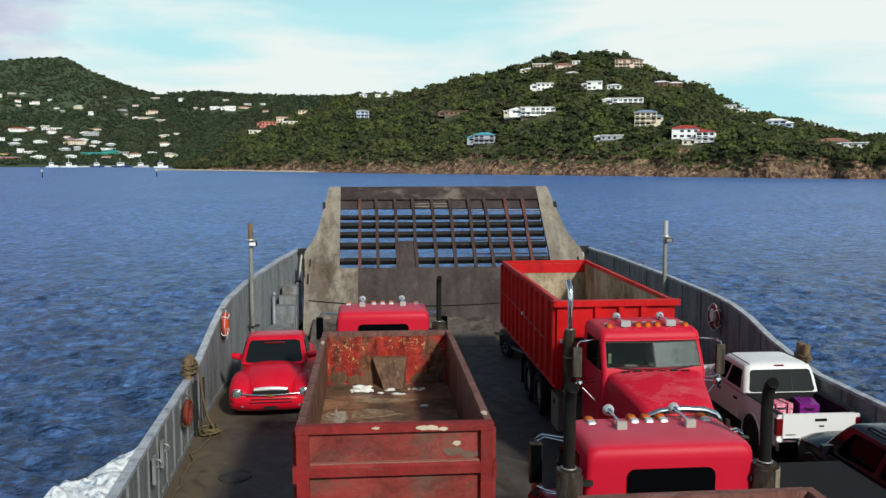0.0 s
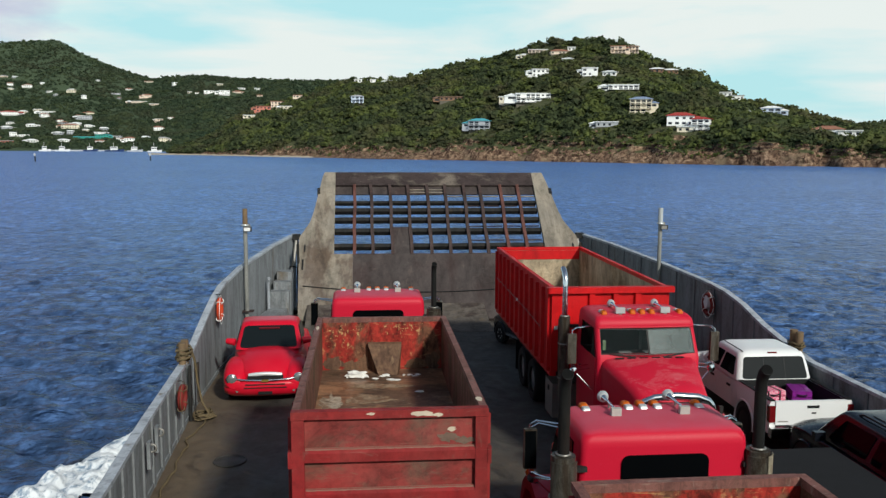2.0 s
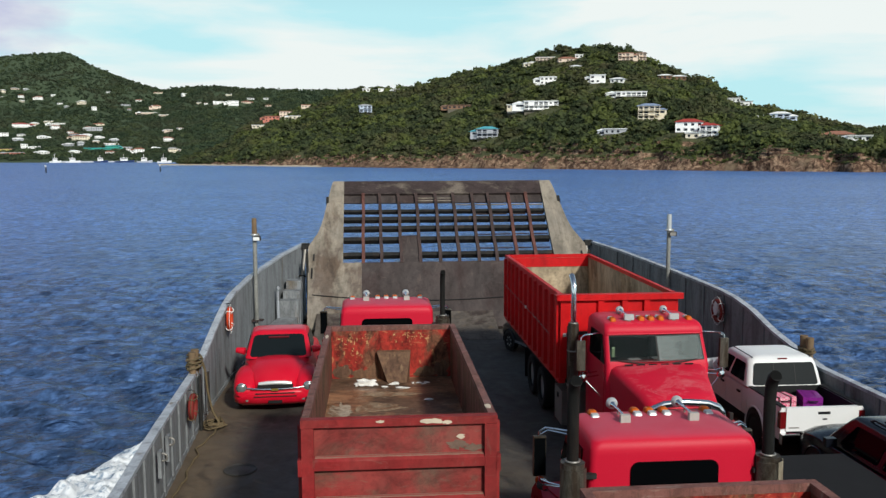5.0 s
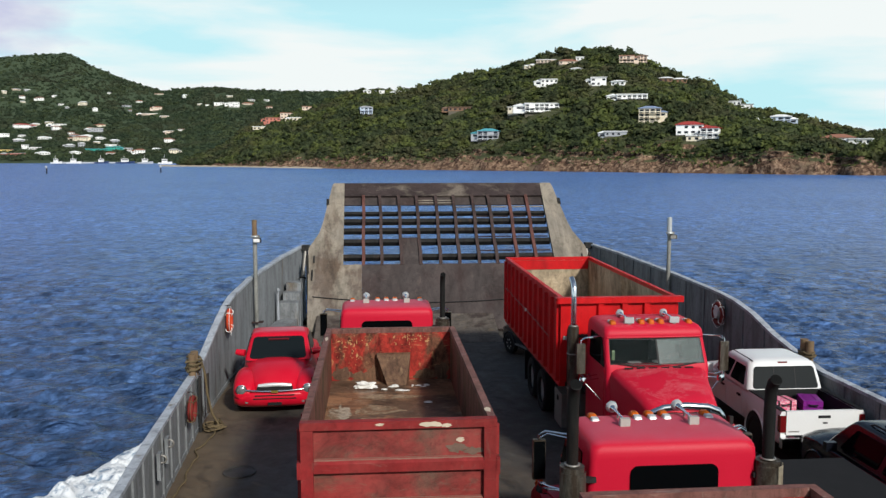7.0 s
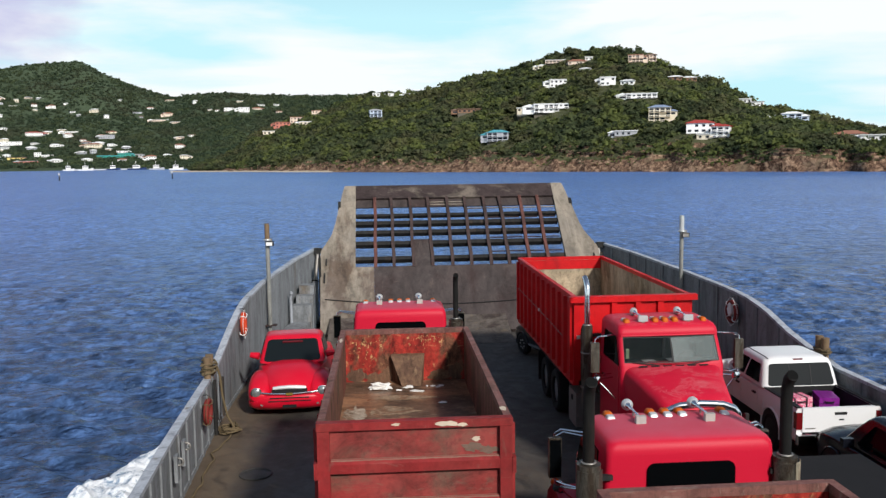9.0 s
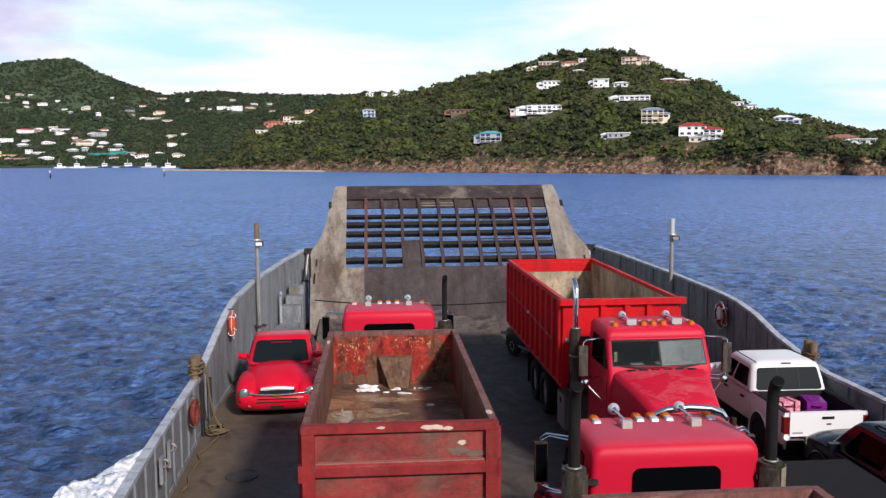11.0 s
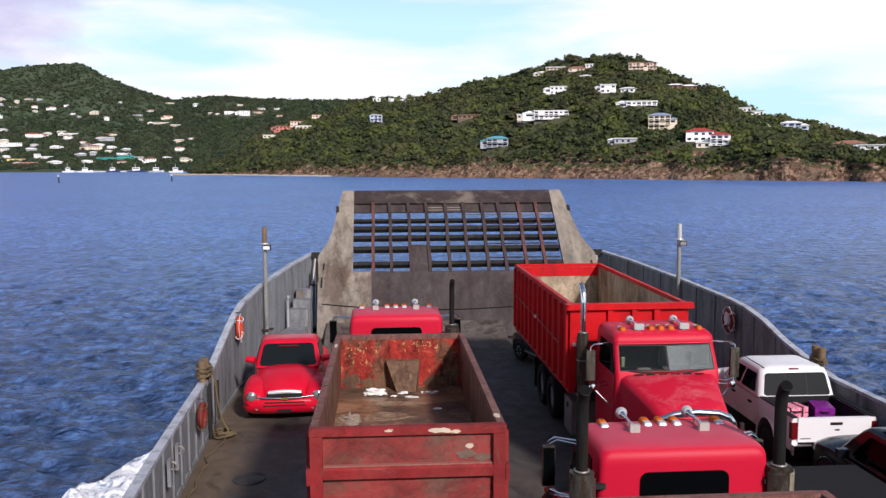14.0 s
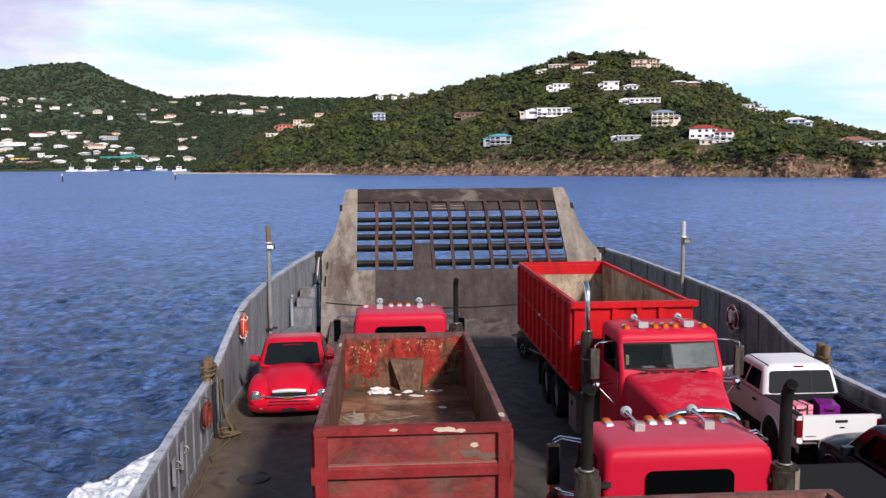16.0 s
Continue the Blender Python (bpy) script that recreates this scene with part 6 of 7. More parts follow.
flake(old_bin, blotch(0.98, 1.2, 0.14, 0.05, 18, 0.5), 0.028, mat=M_SCUFF)
flake(old_bin, blotch(0.80, 1.36, 0.05, 0.03, 12, 0.5), 0.0275)

# chips on the rails, pale flakes and brown stains on the inner far wall, dust on the gate's ledges
for x, y, rx, ry in ((1.21, 0.40, 0.035, 0.11), (-1.215, 4.95, 0.03, 0.16)):
    part("paint_scar", prism(blotch(x, y, rx, ry, 14, 0.4), 1.634, 1.641, axis="Z"), M_STAIN, old_bin, smooth=False)
M_FLAKE = plain("yellowed_primer", (0.48, 0.29, 0.13), 0.85, 0, 0.3, 9)
for k in range(90):
    left = k % 2 == 0
    fx = rs.gauss(-0.84, 0.17) if left else rs.gauss(0.46, 0.2)
    fz = 1.5 - abs(rs.gauss(0, 0.25)) if left else 1.5 - abs(rs.gauss(0, 0.12))
    if abs(fx) < 1.12 and fz < 1.52:
        flake(old_bin, blotch(fx, fz, 0.004 + 0.02 * rs.random() ** 2.5, 0.005 + 0.03 * rs.random() ** 2, 10, 0.6), 5.903 + 0.00005 * k, 0.005, M_FLAKE)
M_SILTED = worn("silted_rust", (0.16, 0.085, 0.05), (0.10, 0.055, 0.036), (0.25, 0.16, 0.10), 0.5, 2.5, 0.7)
for k, (fx, rx, rz) in enumerate(((-0.98, 0.18, 0.15), (-0.6, 0.22, 0.09), (-0.36, 0.10, 0.16), (0.66, 0.22, 0.11), (1.0, 0.14, 0.18))):
    flake(old_bin, blotch(fx, 0.60 + rz * 0.7, rx, rz, 24, 0.3), 5.9024 + 0.0001 * k, 0.004, M_SILTED, "rust_stain")
M_DUST = plain("tan_dust", (0.24, 0.125, 0.095), 0.95, 0, 0.3, 14)
for z1 in (1.14, 0.59):
    rows = []
    for k in range(41):
        x = -1.10 + 2.2 * k / 40
        w = rs.uniform(0.001, 0.007)
        rows.append([(x, -0.018 - w, z1 - 0.012 - w), (x, -0.008, z1 - 0.004), (x, 0.024, z1 + 0.004), (x, 0.024, z1 + 0.001), (x, -0.008, z1 - 0.010)])
    part("dust_line", loft(rows), M_DUST, old_bin, "tan dust lying along the ledge", smooth=False)

# pale dried silt and a dark wet stain on the floor
M_SILT = worn("dried_silt", (0.33, 0.23, 0.15), (0.22, 0.12, 0.07), (0.46, 0.37, 0.28), 0.5, 2.5, 0.6)
for cx, cy, rx, ry in ((-0.72, 2.5, 0.30, 0.5), (-0.3, 3.9, 0.45, 0.22), (-0.1, 4.7, 0.5, 0.14), (-0.45, 3.1, 0.2, 0.3)):
    part("silt_patch", prism(blotch(cx, cy, rx, ry, 22, 0.45), 0.5825, 0.587, axis="Z"), M_SILT, old_bin, smooth=False)
part("silt_patch", prism(blotch(-0.93, 3.65, 0.20, 0.48, 26, 0.4), 0.5825, 0.588, axis="Z"), worn("pale_silt", (0.42, 0.34, 0.26), (0.22, 0.14, 0.09), (0.54, 0.47, 0.39), 0.6, 4.5, 0.6), old_bin, "pale dried silt", smooth=False)
M_PAPER = plain("white_litter", (0.72, 0.70, 0.66), 0.7, 0, 0.15, 9)


def crumpled(name, at, size, label, seed, cat):
    bm = bmesh.new()
    bmesh.ops.create_icosphere(bm, subdivisions=3, radius=1.0)
    for v in bm.verts:
        d = v.co.copy()
        k = 1 + 0.5 * noise.noise(d * 1.9 + Vector((seed, 0, 0))) + 0.4 * noise.noise(d * 4.7 + Vector((0, seed, 0))) + 0.2 * noise.noise(d * 11.0 + Vector((0, 0, seed)))
        v.co = Vector((d.x * size[0], d.y * size[1], max(d.z, -0.35) * size[2])) * k
    lo = min(v.co.z for v in bm.verts)
    for v in bm.verts:
        v.co.z -= lo
    ob = part(name, bm, M_PAPER, smooth=False)
    ob.location = at
    return tagged(ob, label, cat)


FL = 1.56 + 0.582
crumpled("plastic_bag", (-0.10, 15.95, FL), (0.20, 0.09, 0.08), "crumpled white plastic bag on the container's floor", 2.0, "bag")
for k in range(9):
    crumpled("litter", (0.3 + 0.1 * k + rs.uniform(-0.05, 0.05), 15.95 + rs.uniform(-0.25, 0.15), FL), (rs.uniform(0.02, 0.10), rs.uniform(0.02, 0.06), rs.uniform(0.008, 0.02)), "scrap of white litter on the rusty floor", 5 + k, "litter")
crumpled("litter", (1.05, 14.9, FL), (0.07, 0.05, 0.015), "scrap of white litter on the rusty floor", 31, "litter")

NEWM = (M_BIN_NEW, M_BIN_NEW, M_BIN_NEW_IN, M_BIN_NEW_IN, M_BIN_NEW_IN, M_BIN_NEW)
new_bin, nb_h = container(pose(5.50, 17.95, 1.62), 7.4, 2.62, 1.90, 0.35, NEWM, "bright red open container with pale scoured inside", 12)
part("near_wall", box(-nb_h + 0.05, nb_h - 0.05, 0.004, 0.05, 0.0, 1.80), M_BIN_NEW, new_bin, smooth=False)
part("near_lining", box(-nb_h + 0.064, nb_h - 0.064, 0.054, 0.066, 0.35, 1.80), M_BIN_NEW_IN, new_bin, smooth=False)
part("near_rail", box(-nb_h - 0.13, nb_h + 0.13, -0.10, 0.08, 1.77, 1.90), M_BIN_NEW, new_bin, bevel=0.014)
for x in (-0.42, 0.12, 0.62):
    part("near_rib", prism([(x - 0.06, -0.07), (x + 0.06, -0.07), (x + 0.08, 0.003), (x - 0.08, 0.003)], 0.0, 1.768, axis="Z"), M_BIN_NEW, new_bin, smooth=False)
part("painted_band", box(-nb_h + 0.07, nb_h - 0.07, 7.32, 7.332, 1.52, 1.795), M_BIN_NEW, new_bin, smooth=False)
part("reflector", box(-nb_h + 0.06, -nb_h + 0.14, -0.012, 0.003, 0.95, 1.03), M_CLEAR, new_bin)
part("tie_cable", tube([(-nb_h - 0.085, 0.8, 0.86), (-nb_h - 0.09, 2.4, 0.93), (-nb_h - 0.09, 4.0, 0.97), (-nb_h - 0.085, 6.9, 1.02)], 0.006, 6), M_STEEL, new_bin)
part("cable_hook", box(-nb_h - 0.12, -nb_h - 0.075, 3.58, 3.63, 0.93, 1.0), M_BAND, new_bin, bevel=0.01)

rear_bin, rb_h = container(pose(3.37, 2.0, 1.56), 6.1, 2.46, 1.64, 0.5, OLD, "old rusty container whose rim shows", 10)
part("near_wall", box(-rb_h + 0.05, rb_h - 0.05, 0.004, 0.05, 0.0, 1.54), M_BIN_OLD, rear_bin, smooth=False)
part("near_rail", box(-rb_h + 0.078, rb_h - 0.078, -0.03, 0.09, 1.543, 1.637), M_BIN_OLD, rear_bin, smooth=False)


# ---- cars ----
def half_ring(w, zb, zs, zt, y, flat=0.62):
    """One cross-section of a car body: width, sill, shoulder and top."""
    h = [(0.0, zb), (w * 0.80, zb), (w * 0.95, zb + 0.06), (w * 0.995, zb + 0.18), (w, (zb + zs) * 0.52), (w * 0.985, zs - 0.10), (w * 0.95, zs - 0.03), (w * 0.88, zs), (w * flat, zs + (zt - zs) * 0.7), (w * 0.3, zt - 0.005), (0.0, zt)]
    return [(x, y, z) for x, z in h] + [(-x, y, z) for x, z in h[-2:0:-1]]


def car_body(rows):
    return loft([half_ring(w, zb, zs, zt, y) for y, w, zb, zs, zt in rows])


def pane(q, u0, u1, v0, v1, r=0.12, t=0.012):
    """A glass plate with rounded corners in a share of a four-cornered face."""
    a, b, c, d = [Vector(p) for p in inset(q, u0, u1, v0, v1)]
    k = max((b - a).length, 0.01) / max((d - a).length, 0.01)
    n = (b - a).cross(d - a).normalized() * t
    out = [(a * (1 - u / k) + b * (u / k)) * (1 - v) + (d * (1 - u / k) + c * (u / k)) * v for u, v in round_rect(0, k, 0, 1, min(r, k * 0.45), 4)]
    return loft([[p - n * 0.5 for p in out], [p + n for p in out]])


def cabin(parent, paint, belt, roof, z0, z1, glass, crown=0.04, soft=0.12):
    """The glasshouse: pillars and a rounded roof in paint, with windscreen, rear and side panes set into it."""
    (b0, b1, bw), (r0, r1, rw) = belt, roof
    bm, rings = bmesh.new(), []
    for f, up, draw in ((0, 0, 0), (0.5, 0, -0.008), (0.86, 0, 0), (0.95, 0.0, 0.012), (1.0, 0.12, 0.03), (1.0, 0.45, 0.07), (1.0, 0.72, 0.14), (1.0, 0.92, 0.26), (1.0, 1.0, 0.42)):
        draw *= min(1.0, (r1 - r0) / 1.2)
        w, y0, y1 = bw + (rw - bw) * f - draw, b0 + (r0 - b0) * f + draw * 0.8, b1 + (r1 - b1) * f - draw
        rings.append([(x * (1 - 0.04 * (y > (y0 + y1) / 2)), y, z0 + (z1 - z0) * f + crown * up) for x, y in round_rect(-w, w, y0, y1, soft, 5)])
    part("cabin", loft(rings), paint, parent)
    B = [(-bw, b0, z0), (bw, b0, z0), (bw * 0.96, b1, z0), (-bw * 0.96, b1, z0)]
    R = [(-rw, r0, z1), (rw, r0, z1), (rw * 0.96, r1, z1), (-rw * 0.96, r1, z1)]
    faces = {"rear_window": (B[0], B[1], R[1], R[0]), "windscreen": (B[2], B[3], R[3], R[2]), "right": (B[1], B[2], R[2], R[1]), "left": (B[3], B[0], R[0], R[3])}
    for k in ("rear_window", "windscreen"):
        part(k, pane(faces[k], 0.065, 0.935, 0.06, 0.90, 0.14), glass, parent, "dark tinted glass")
    for k in ("right", "left"):
        spans = ((0.10, 0.46), (0.51, 0.86)) if k == "right" else ((0.14, 0.49), (0.54, 0.90))
        for u0, u1 in spans:
            part("side_window", pane(faces[k], u0, u1, 0.12, 0.84, 0.10, 0.018), glass, parent, "dark side window")
    return faces


def arch(parent, x, y, r, s, paint):
    part("wheel_arch", spin([(0.0, 0.0), (r + 0.085, 0.0), (r + 0.07, s * 0.006), (0.0, s * 0.006)], 32, "X", (x, y, r + 0.02), closed=False), M_BLACKPL, parent)
    a = [(x + s * 0.004, y + (r + 0.1) * math.cos(t), r + 0.02 + (r + 0.1) * math.sin(t)) for t in np.linspace(-0.15, 3.3, 22)]
    part("arch_lip", tube(a, 0.022, 6), paint, parent)


def retro_pickup(m):
    """A rounded two-seat pickup with a bulbous front."""
    root = thing("pickup_car", m, "glossy red retro pickup car with a chrome grille bar", "car")
    rows = [(-2.42, 0.72, 0.42, 0.82, 0.90), (-2.36, 0.86, 0.32, 0.92, 1.0), (-1.9, 0.95, 0.24, 1.02, 1.10), (-0.9, 0.95, 0.22, 1.06, 1.12), (-0.2, 0.90, 0.22, 1.04, 1.10), (0.6, 0.88, 0.22, 1.02, 1.10), (0.95, 0.83, 0.22, 1.04, 1.17), (1.3, 0.74, 0.24, 1.03, 1.17), (1.75, 0.64, 0.26, 0.97, 1.11), (2.08, 0.55, 0.3, 0.86, 0.99), (2.26, 0.48, 0.34, 0.74, 0.86), (2.38, 0.40, 0.38, 0.62, 0.70)]
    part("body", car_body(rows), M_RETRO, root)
    for s in (-1, 1):
        rings = []
        for y, w, zt in ((0.50, 0.08, 0.66), (0.72, 0.19, 0.83), (0.95, 0.25, 0.93), (1.25, 0.28, 0.985), (1.55, 0.29, 1.0), (1.85, 0.285, 0.97), (2.08, 0.27, 0.89), (2.24, 0.24, 0.80), (2.34, 0.19, 0.70), (2.39, 0.12, 0.60)):
            zb = 0.22 + max(0.0, y - 1.95) * 0.5
            zc = (zt + zb) / 2
            rings.append([(s * 0.725 + w * 1.04 * math.copysign(abs(math.cos(a)) ** 0.7, math.cos(a)), y, zc + (zt - zb) / 2 * math.copysign(abs(math.sin(a)) ** 0.85, math.sin(a))) for a in np.linspace(0, 2 * math.pi, 32, endpoint=False)])
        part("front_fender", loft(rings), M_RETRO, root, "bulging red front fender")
        rings = []
        for y, w, zt in ((-2.3, 0.14, 0.82), (-2.1, 0.2, 0.98), (-1.6, 0.24, 1.06), (-1.1, 0.22, 1.02), (-0.7, 0.12, 0.86)):
            zc = (zt + 0.24) / 2
            rings.append([(s * 0.76 + w * math.copysign(abs(math.cos(a)) ** 0.7, math.cos(a)), y, zc + (zt - 0.24) / 2 * math.copysign(abs(math.sin(a)) ** 0.75, math.sin(a))) for a in np.linspace(0, 2 * math.pi, 20, endpoint=False)])
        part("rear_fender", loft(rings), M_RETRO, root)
        lamp = part("headlamp", spin([(0.0, 0.05), (0.07, 0.045), (0.105, 0.02), (0.115, -0.02), (0.0, -0.02)], 24, "Y", (s * 0.78, 2.365, 0.67), closed=False), M_LAMP, root, "round clear headlamp")
        part("lamp_ring", torus((s * 0.78, 2.365, 0.67), (0, 1, 0), 0.118, 0.014, 28, 8), M_CHROME, lamp)
        part("fog_lamp", rod((s * 0.66, 2.36, 0.36), (s * 0.66, 2.385, 0.36), 0.035, None, 16), M_STEEL, root)
        mir = part("mirror", rod((s * 0.84, 0.72, 1.24), (s * 1.06, 0.68, 1.27), 0.10, 0.075, 16), M_RETRO, root, bevel=0.02)
        wheel(root, s * 0.84, 1.52, 0.34, 0.24, M_RIM, 5, s)
        wheel(root, s * 0.84, -1.42, 0.35, 0.26, M_RIM, 5, s)
    # bumper nose under the grille bar, with dark slots
    nose = []
    for z, w, y in ((0.20, 0.93, 2.28), (0.28, 1.0, 2.38), (0.40, 1.01, 2.44), (0.51, 0.98, 2.44), (0.58, 0.86, 2.42), (0.62, 0.74, 2.38)):
        nose.append([(-w, y - 0.42, z), (-w * 0.97, y - 0.22, z), (-w * 0.84, y - 0.07, z), (-w * 0.4, y, z), (w * 0.4, y, z), (w * 0.84, y - 0.07, z), (w * 0.97, y - 0.22, z), (w, y - 0.42, z)])
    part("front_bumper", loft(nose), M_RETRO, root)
    for z, w in ((0.45, 0.50), (0.53, 0.46)):
        part("air_slot", box(-w, w, 2.40, 2.448, z - 0.014, z + 0.014), M_BLACKPL, root, bevel=0.008)
    part("hood_opening", prism(round_rect(-0.42, 0.42, 0.645, 0.74, 0.045), 2.26, 2.395), M_BLACKPL, root)
    part("hood_lip", tube([(-0.38, 2.32, 0.745), (-0.2, 2.355, 0.778), (0, 2.365, 0.788), (0.2, 2.355, 0.778), (0.38, 2.32, 0.745)], 0.05, 10), M_BRIGHT, root, "bright chrome hood lip")
    part("grille_bar", tube([(-0.76, 2.35, 0.665), (-0.5, 2.41, 0.65), (-0.25, 2.44, 0.64), (0, 2.45, 0.635), (0.25, 2.44, 0.64), (0.5, 2.41, 0.65), (0.76, 2.35, 0.665)], 0.024, 10), M_CHROME, root, "chrome bar between the headlamps")
    part("badge", box(-0.08, 0.08, 2.465, 2.485, 0.61, 0.665), plain("gold_badge", (0.65, 0.48, 0.12), 0.3, 0.8), root, bevel=0.01)
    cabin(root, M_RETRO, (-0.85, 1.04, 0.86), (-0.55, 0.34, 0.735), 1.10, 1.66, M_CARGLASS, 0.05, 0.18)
    part("visor_strip", slab([(-0.26, 0.530, 1.54), (0.26, 0.530, 1.54), (0.26, 0.494, 1.568), (-0.26, 0.494, 1.568)][::-1], 0.02), plain("dull_red_strip", (0.12, 0.01, 0.015), 0.5), root, "row of small unreadable red marks")
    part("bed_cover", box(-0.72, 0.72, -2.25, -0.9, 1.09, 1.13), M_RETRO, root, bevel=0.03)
    part("plate", box(-0.16, 0.16, 2.40, 2.447, 0.28, 0.35), M_BLACKPL, root)
    return root


def crew_pickup(m):
    """A white crew-cab pickup with an open bed and tailgate."""
    root = thing("pickup_truck", m, "white crew-cab pickup with luggage in its open bed", "pickup truck")
    rows = [(-0.96, 0.90, 0.42, 1.10, 1.14), (-0.4, 0.90, 0.42, 1.10, 1.14), (0.65, 0.90, 0.42, 1.09, 1.14), (1.1, 0.90, 0.42, 1.07, 1.16), (1.6, 0.90, 0.44, 1.04, 1.14), (2.15, 0.87, 0.46, 1.0, 1.09), (2.5, 0.80, 0.48, 0.92, 1.0), (2.67, 0.66, 0.5, 0.8, 0.86)]
    part("body", car_body(rows), M_WHITE, root)
    part("bed_floor", box(-0.78, 0.78, -2.55, -0.95, 0.56, 0.62), M_BLACKPL, root)
    for s in (-1, 1):
        rings = []
        for y, bulge in ((-2.60, 0.0), (-2.2, 0.012), (-1.95, 0.05), (-1.5, 0.06), (-1.1, 0.05), (-0.98, 0.01)):
            w = 0.885 + bulge
            rings.append([(s * 0.76, y, 0.45), (s * 0.86, y, 0.45), (s * w, y, 0.62), (s * (w + 0.005), y, 0.9), (s * 0.90, y, 1.08), (s * 0.87, y, 1.14), (s * 0.77, y, 1.14)])
        side = part("bed_side", loft(rings), M_WHITE, root)
        part("bed_rail", box(s * 0.77, s * 0.88, -2.58, -0.98, 1.141, 1.165), M_BLACKPL, side, "black plastic bed rail", bevel=0.01)
        part("bed_liner", box(s * 0.752, s * 0.757, -2.55, -0.98, 0.62, 1.14), M_BLACKPL, side)
        part("tail_lamp", box(s * 0.78, s * 0.905, -2.635, -2.5, 0.72, 1.06), M_REDLENS, root, "red tail lamp", bevel=0.03)
        for y, r in ((-1.52, 0.37), (1.76, 0.37)):
            arch(root, s * (0.95 if y < 0 else 0.905), y, r, s, M_WHITE)
            wheel(root, s * 0.84, y, r, 0.25, M_RIM, 6, s)
        dh = part("door", box(s * 0.898, s * 0.907, -0.70, 0.21, 0.52, 1.08), M_WHITE, root, bevel=0.004)
        part("handle", box(s * 0.905, s * 0.94, -0.63, -0.47, 0.93, 0.97), M_BLACKPL, dh, bevel=0.01)
        df = part("door", box(s * 0.898, s * 0.907, 0.24, 1.2, 0.52, 1.08), M_WHITE, root, bevel=0.004)
        part("handle", box(s * 0.905, s * 0.94, 0.31, 0.47, 0.93, 0.97), M_BLACKPL, df, bevel=0.01)
        part("mirror", box(s * 0.93, s * 1.12, 0.99, 1.09, 1.1, 1.3), M_WHITE, root, bevel=0.03)
    part("bed_front", box(-0.77, 0.77, -0.98, -0.955, 0.62, 1.15), M_BLACKPL, root)
    gate = part("tailgate", box(-0.775, 0.775, -2.63, -2.55, 0.66, 1.15), M_WHITE, root, "white tailgate", bevel=0.02)
    part("handle_recess", box(-0.10, 0.16, -2.638, -2.62, 1.0, 1.055), M_BLACKPL, gate, bevel=0.01)
    part("keyhole_badge", box(0.0, 0.10, -2.636, -2.62, 0.885, 0.915), M_BLACKPL, gate, bevel=0.004)
    part("lettering_bars", box(-0.72, -0.50, -2.634, -2.62, 0.72, 0.745), M_STEEL, gate)
    part("rear_bumper", box(-0.9, 0.9, -2.74, -2.60, 0.42, 0.62), M_CHROME, root, "chrome rear bumper", bevel=0.03)
    part("number_plate", box(-0.16, 0.16, -2.748, -2.735, 0.47, 0.59), M_BAND, root)
    part("front_bumper", box(-0.84, 0.84, 2.55, 2.75, 0.42, 0.66), M_WHITE, root, bevel=0.05)
    cabin(root, M_WHITE, (-0.955, 1.35, 0.885), (-0.755, 0.61, 0.785), 1.13, 1.68, M_CARGLASS, 0.09, 0.14)
    part("brake_lamp", box(-0.11, 0.11, -0.735, -0.68, 1.66, 1.715), M_REDLENS, root, "high red brake lamp", bevel=0.01)
    part("window_divider", slab([(-0.25, -0.942, 1.17), (-0.235, -0.942, 1.17), (-0.235, -0.786, 1.62), (-0.25, -0.786, 1.62)], 0.012), M_BLACKPL, root)
    part("window_divider", slab([(0.235, -0.942, 1.17), (0.25, -0.942, 1.17), (0.25, -0.786, 1.62), (0.235, -0.786, 1.62)], 0.012), M_BLACKPL, root)
    for s in (-1, 1):
        part("roof_seam", tube([(s * 0.675, -0.69, 1.722), (s * 0.68, -0.63, 1.737), (s * 0.645, 0.52, 1.737)], 0.009, 6), M_BLACKPL, root)
    return root


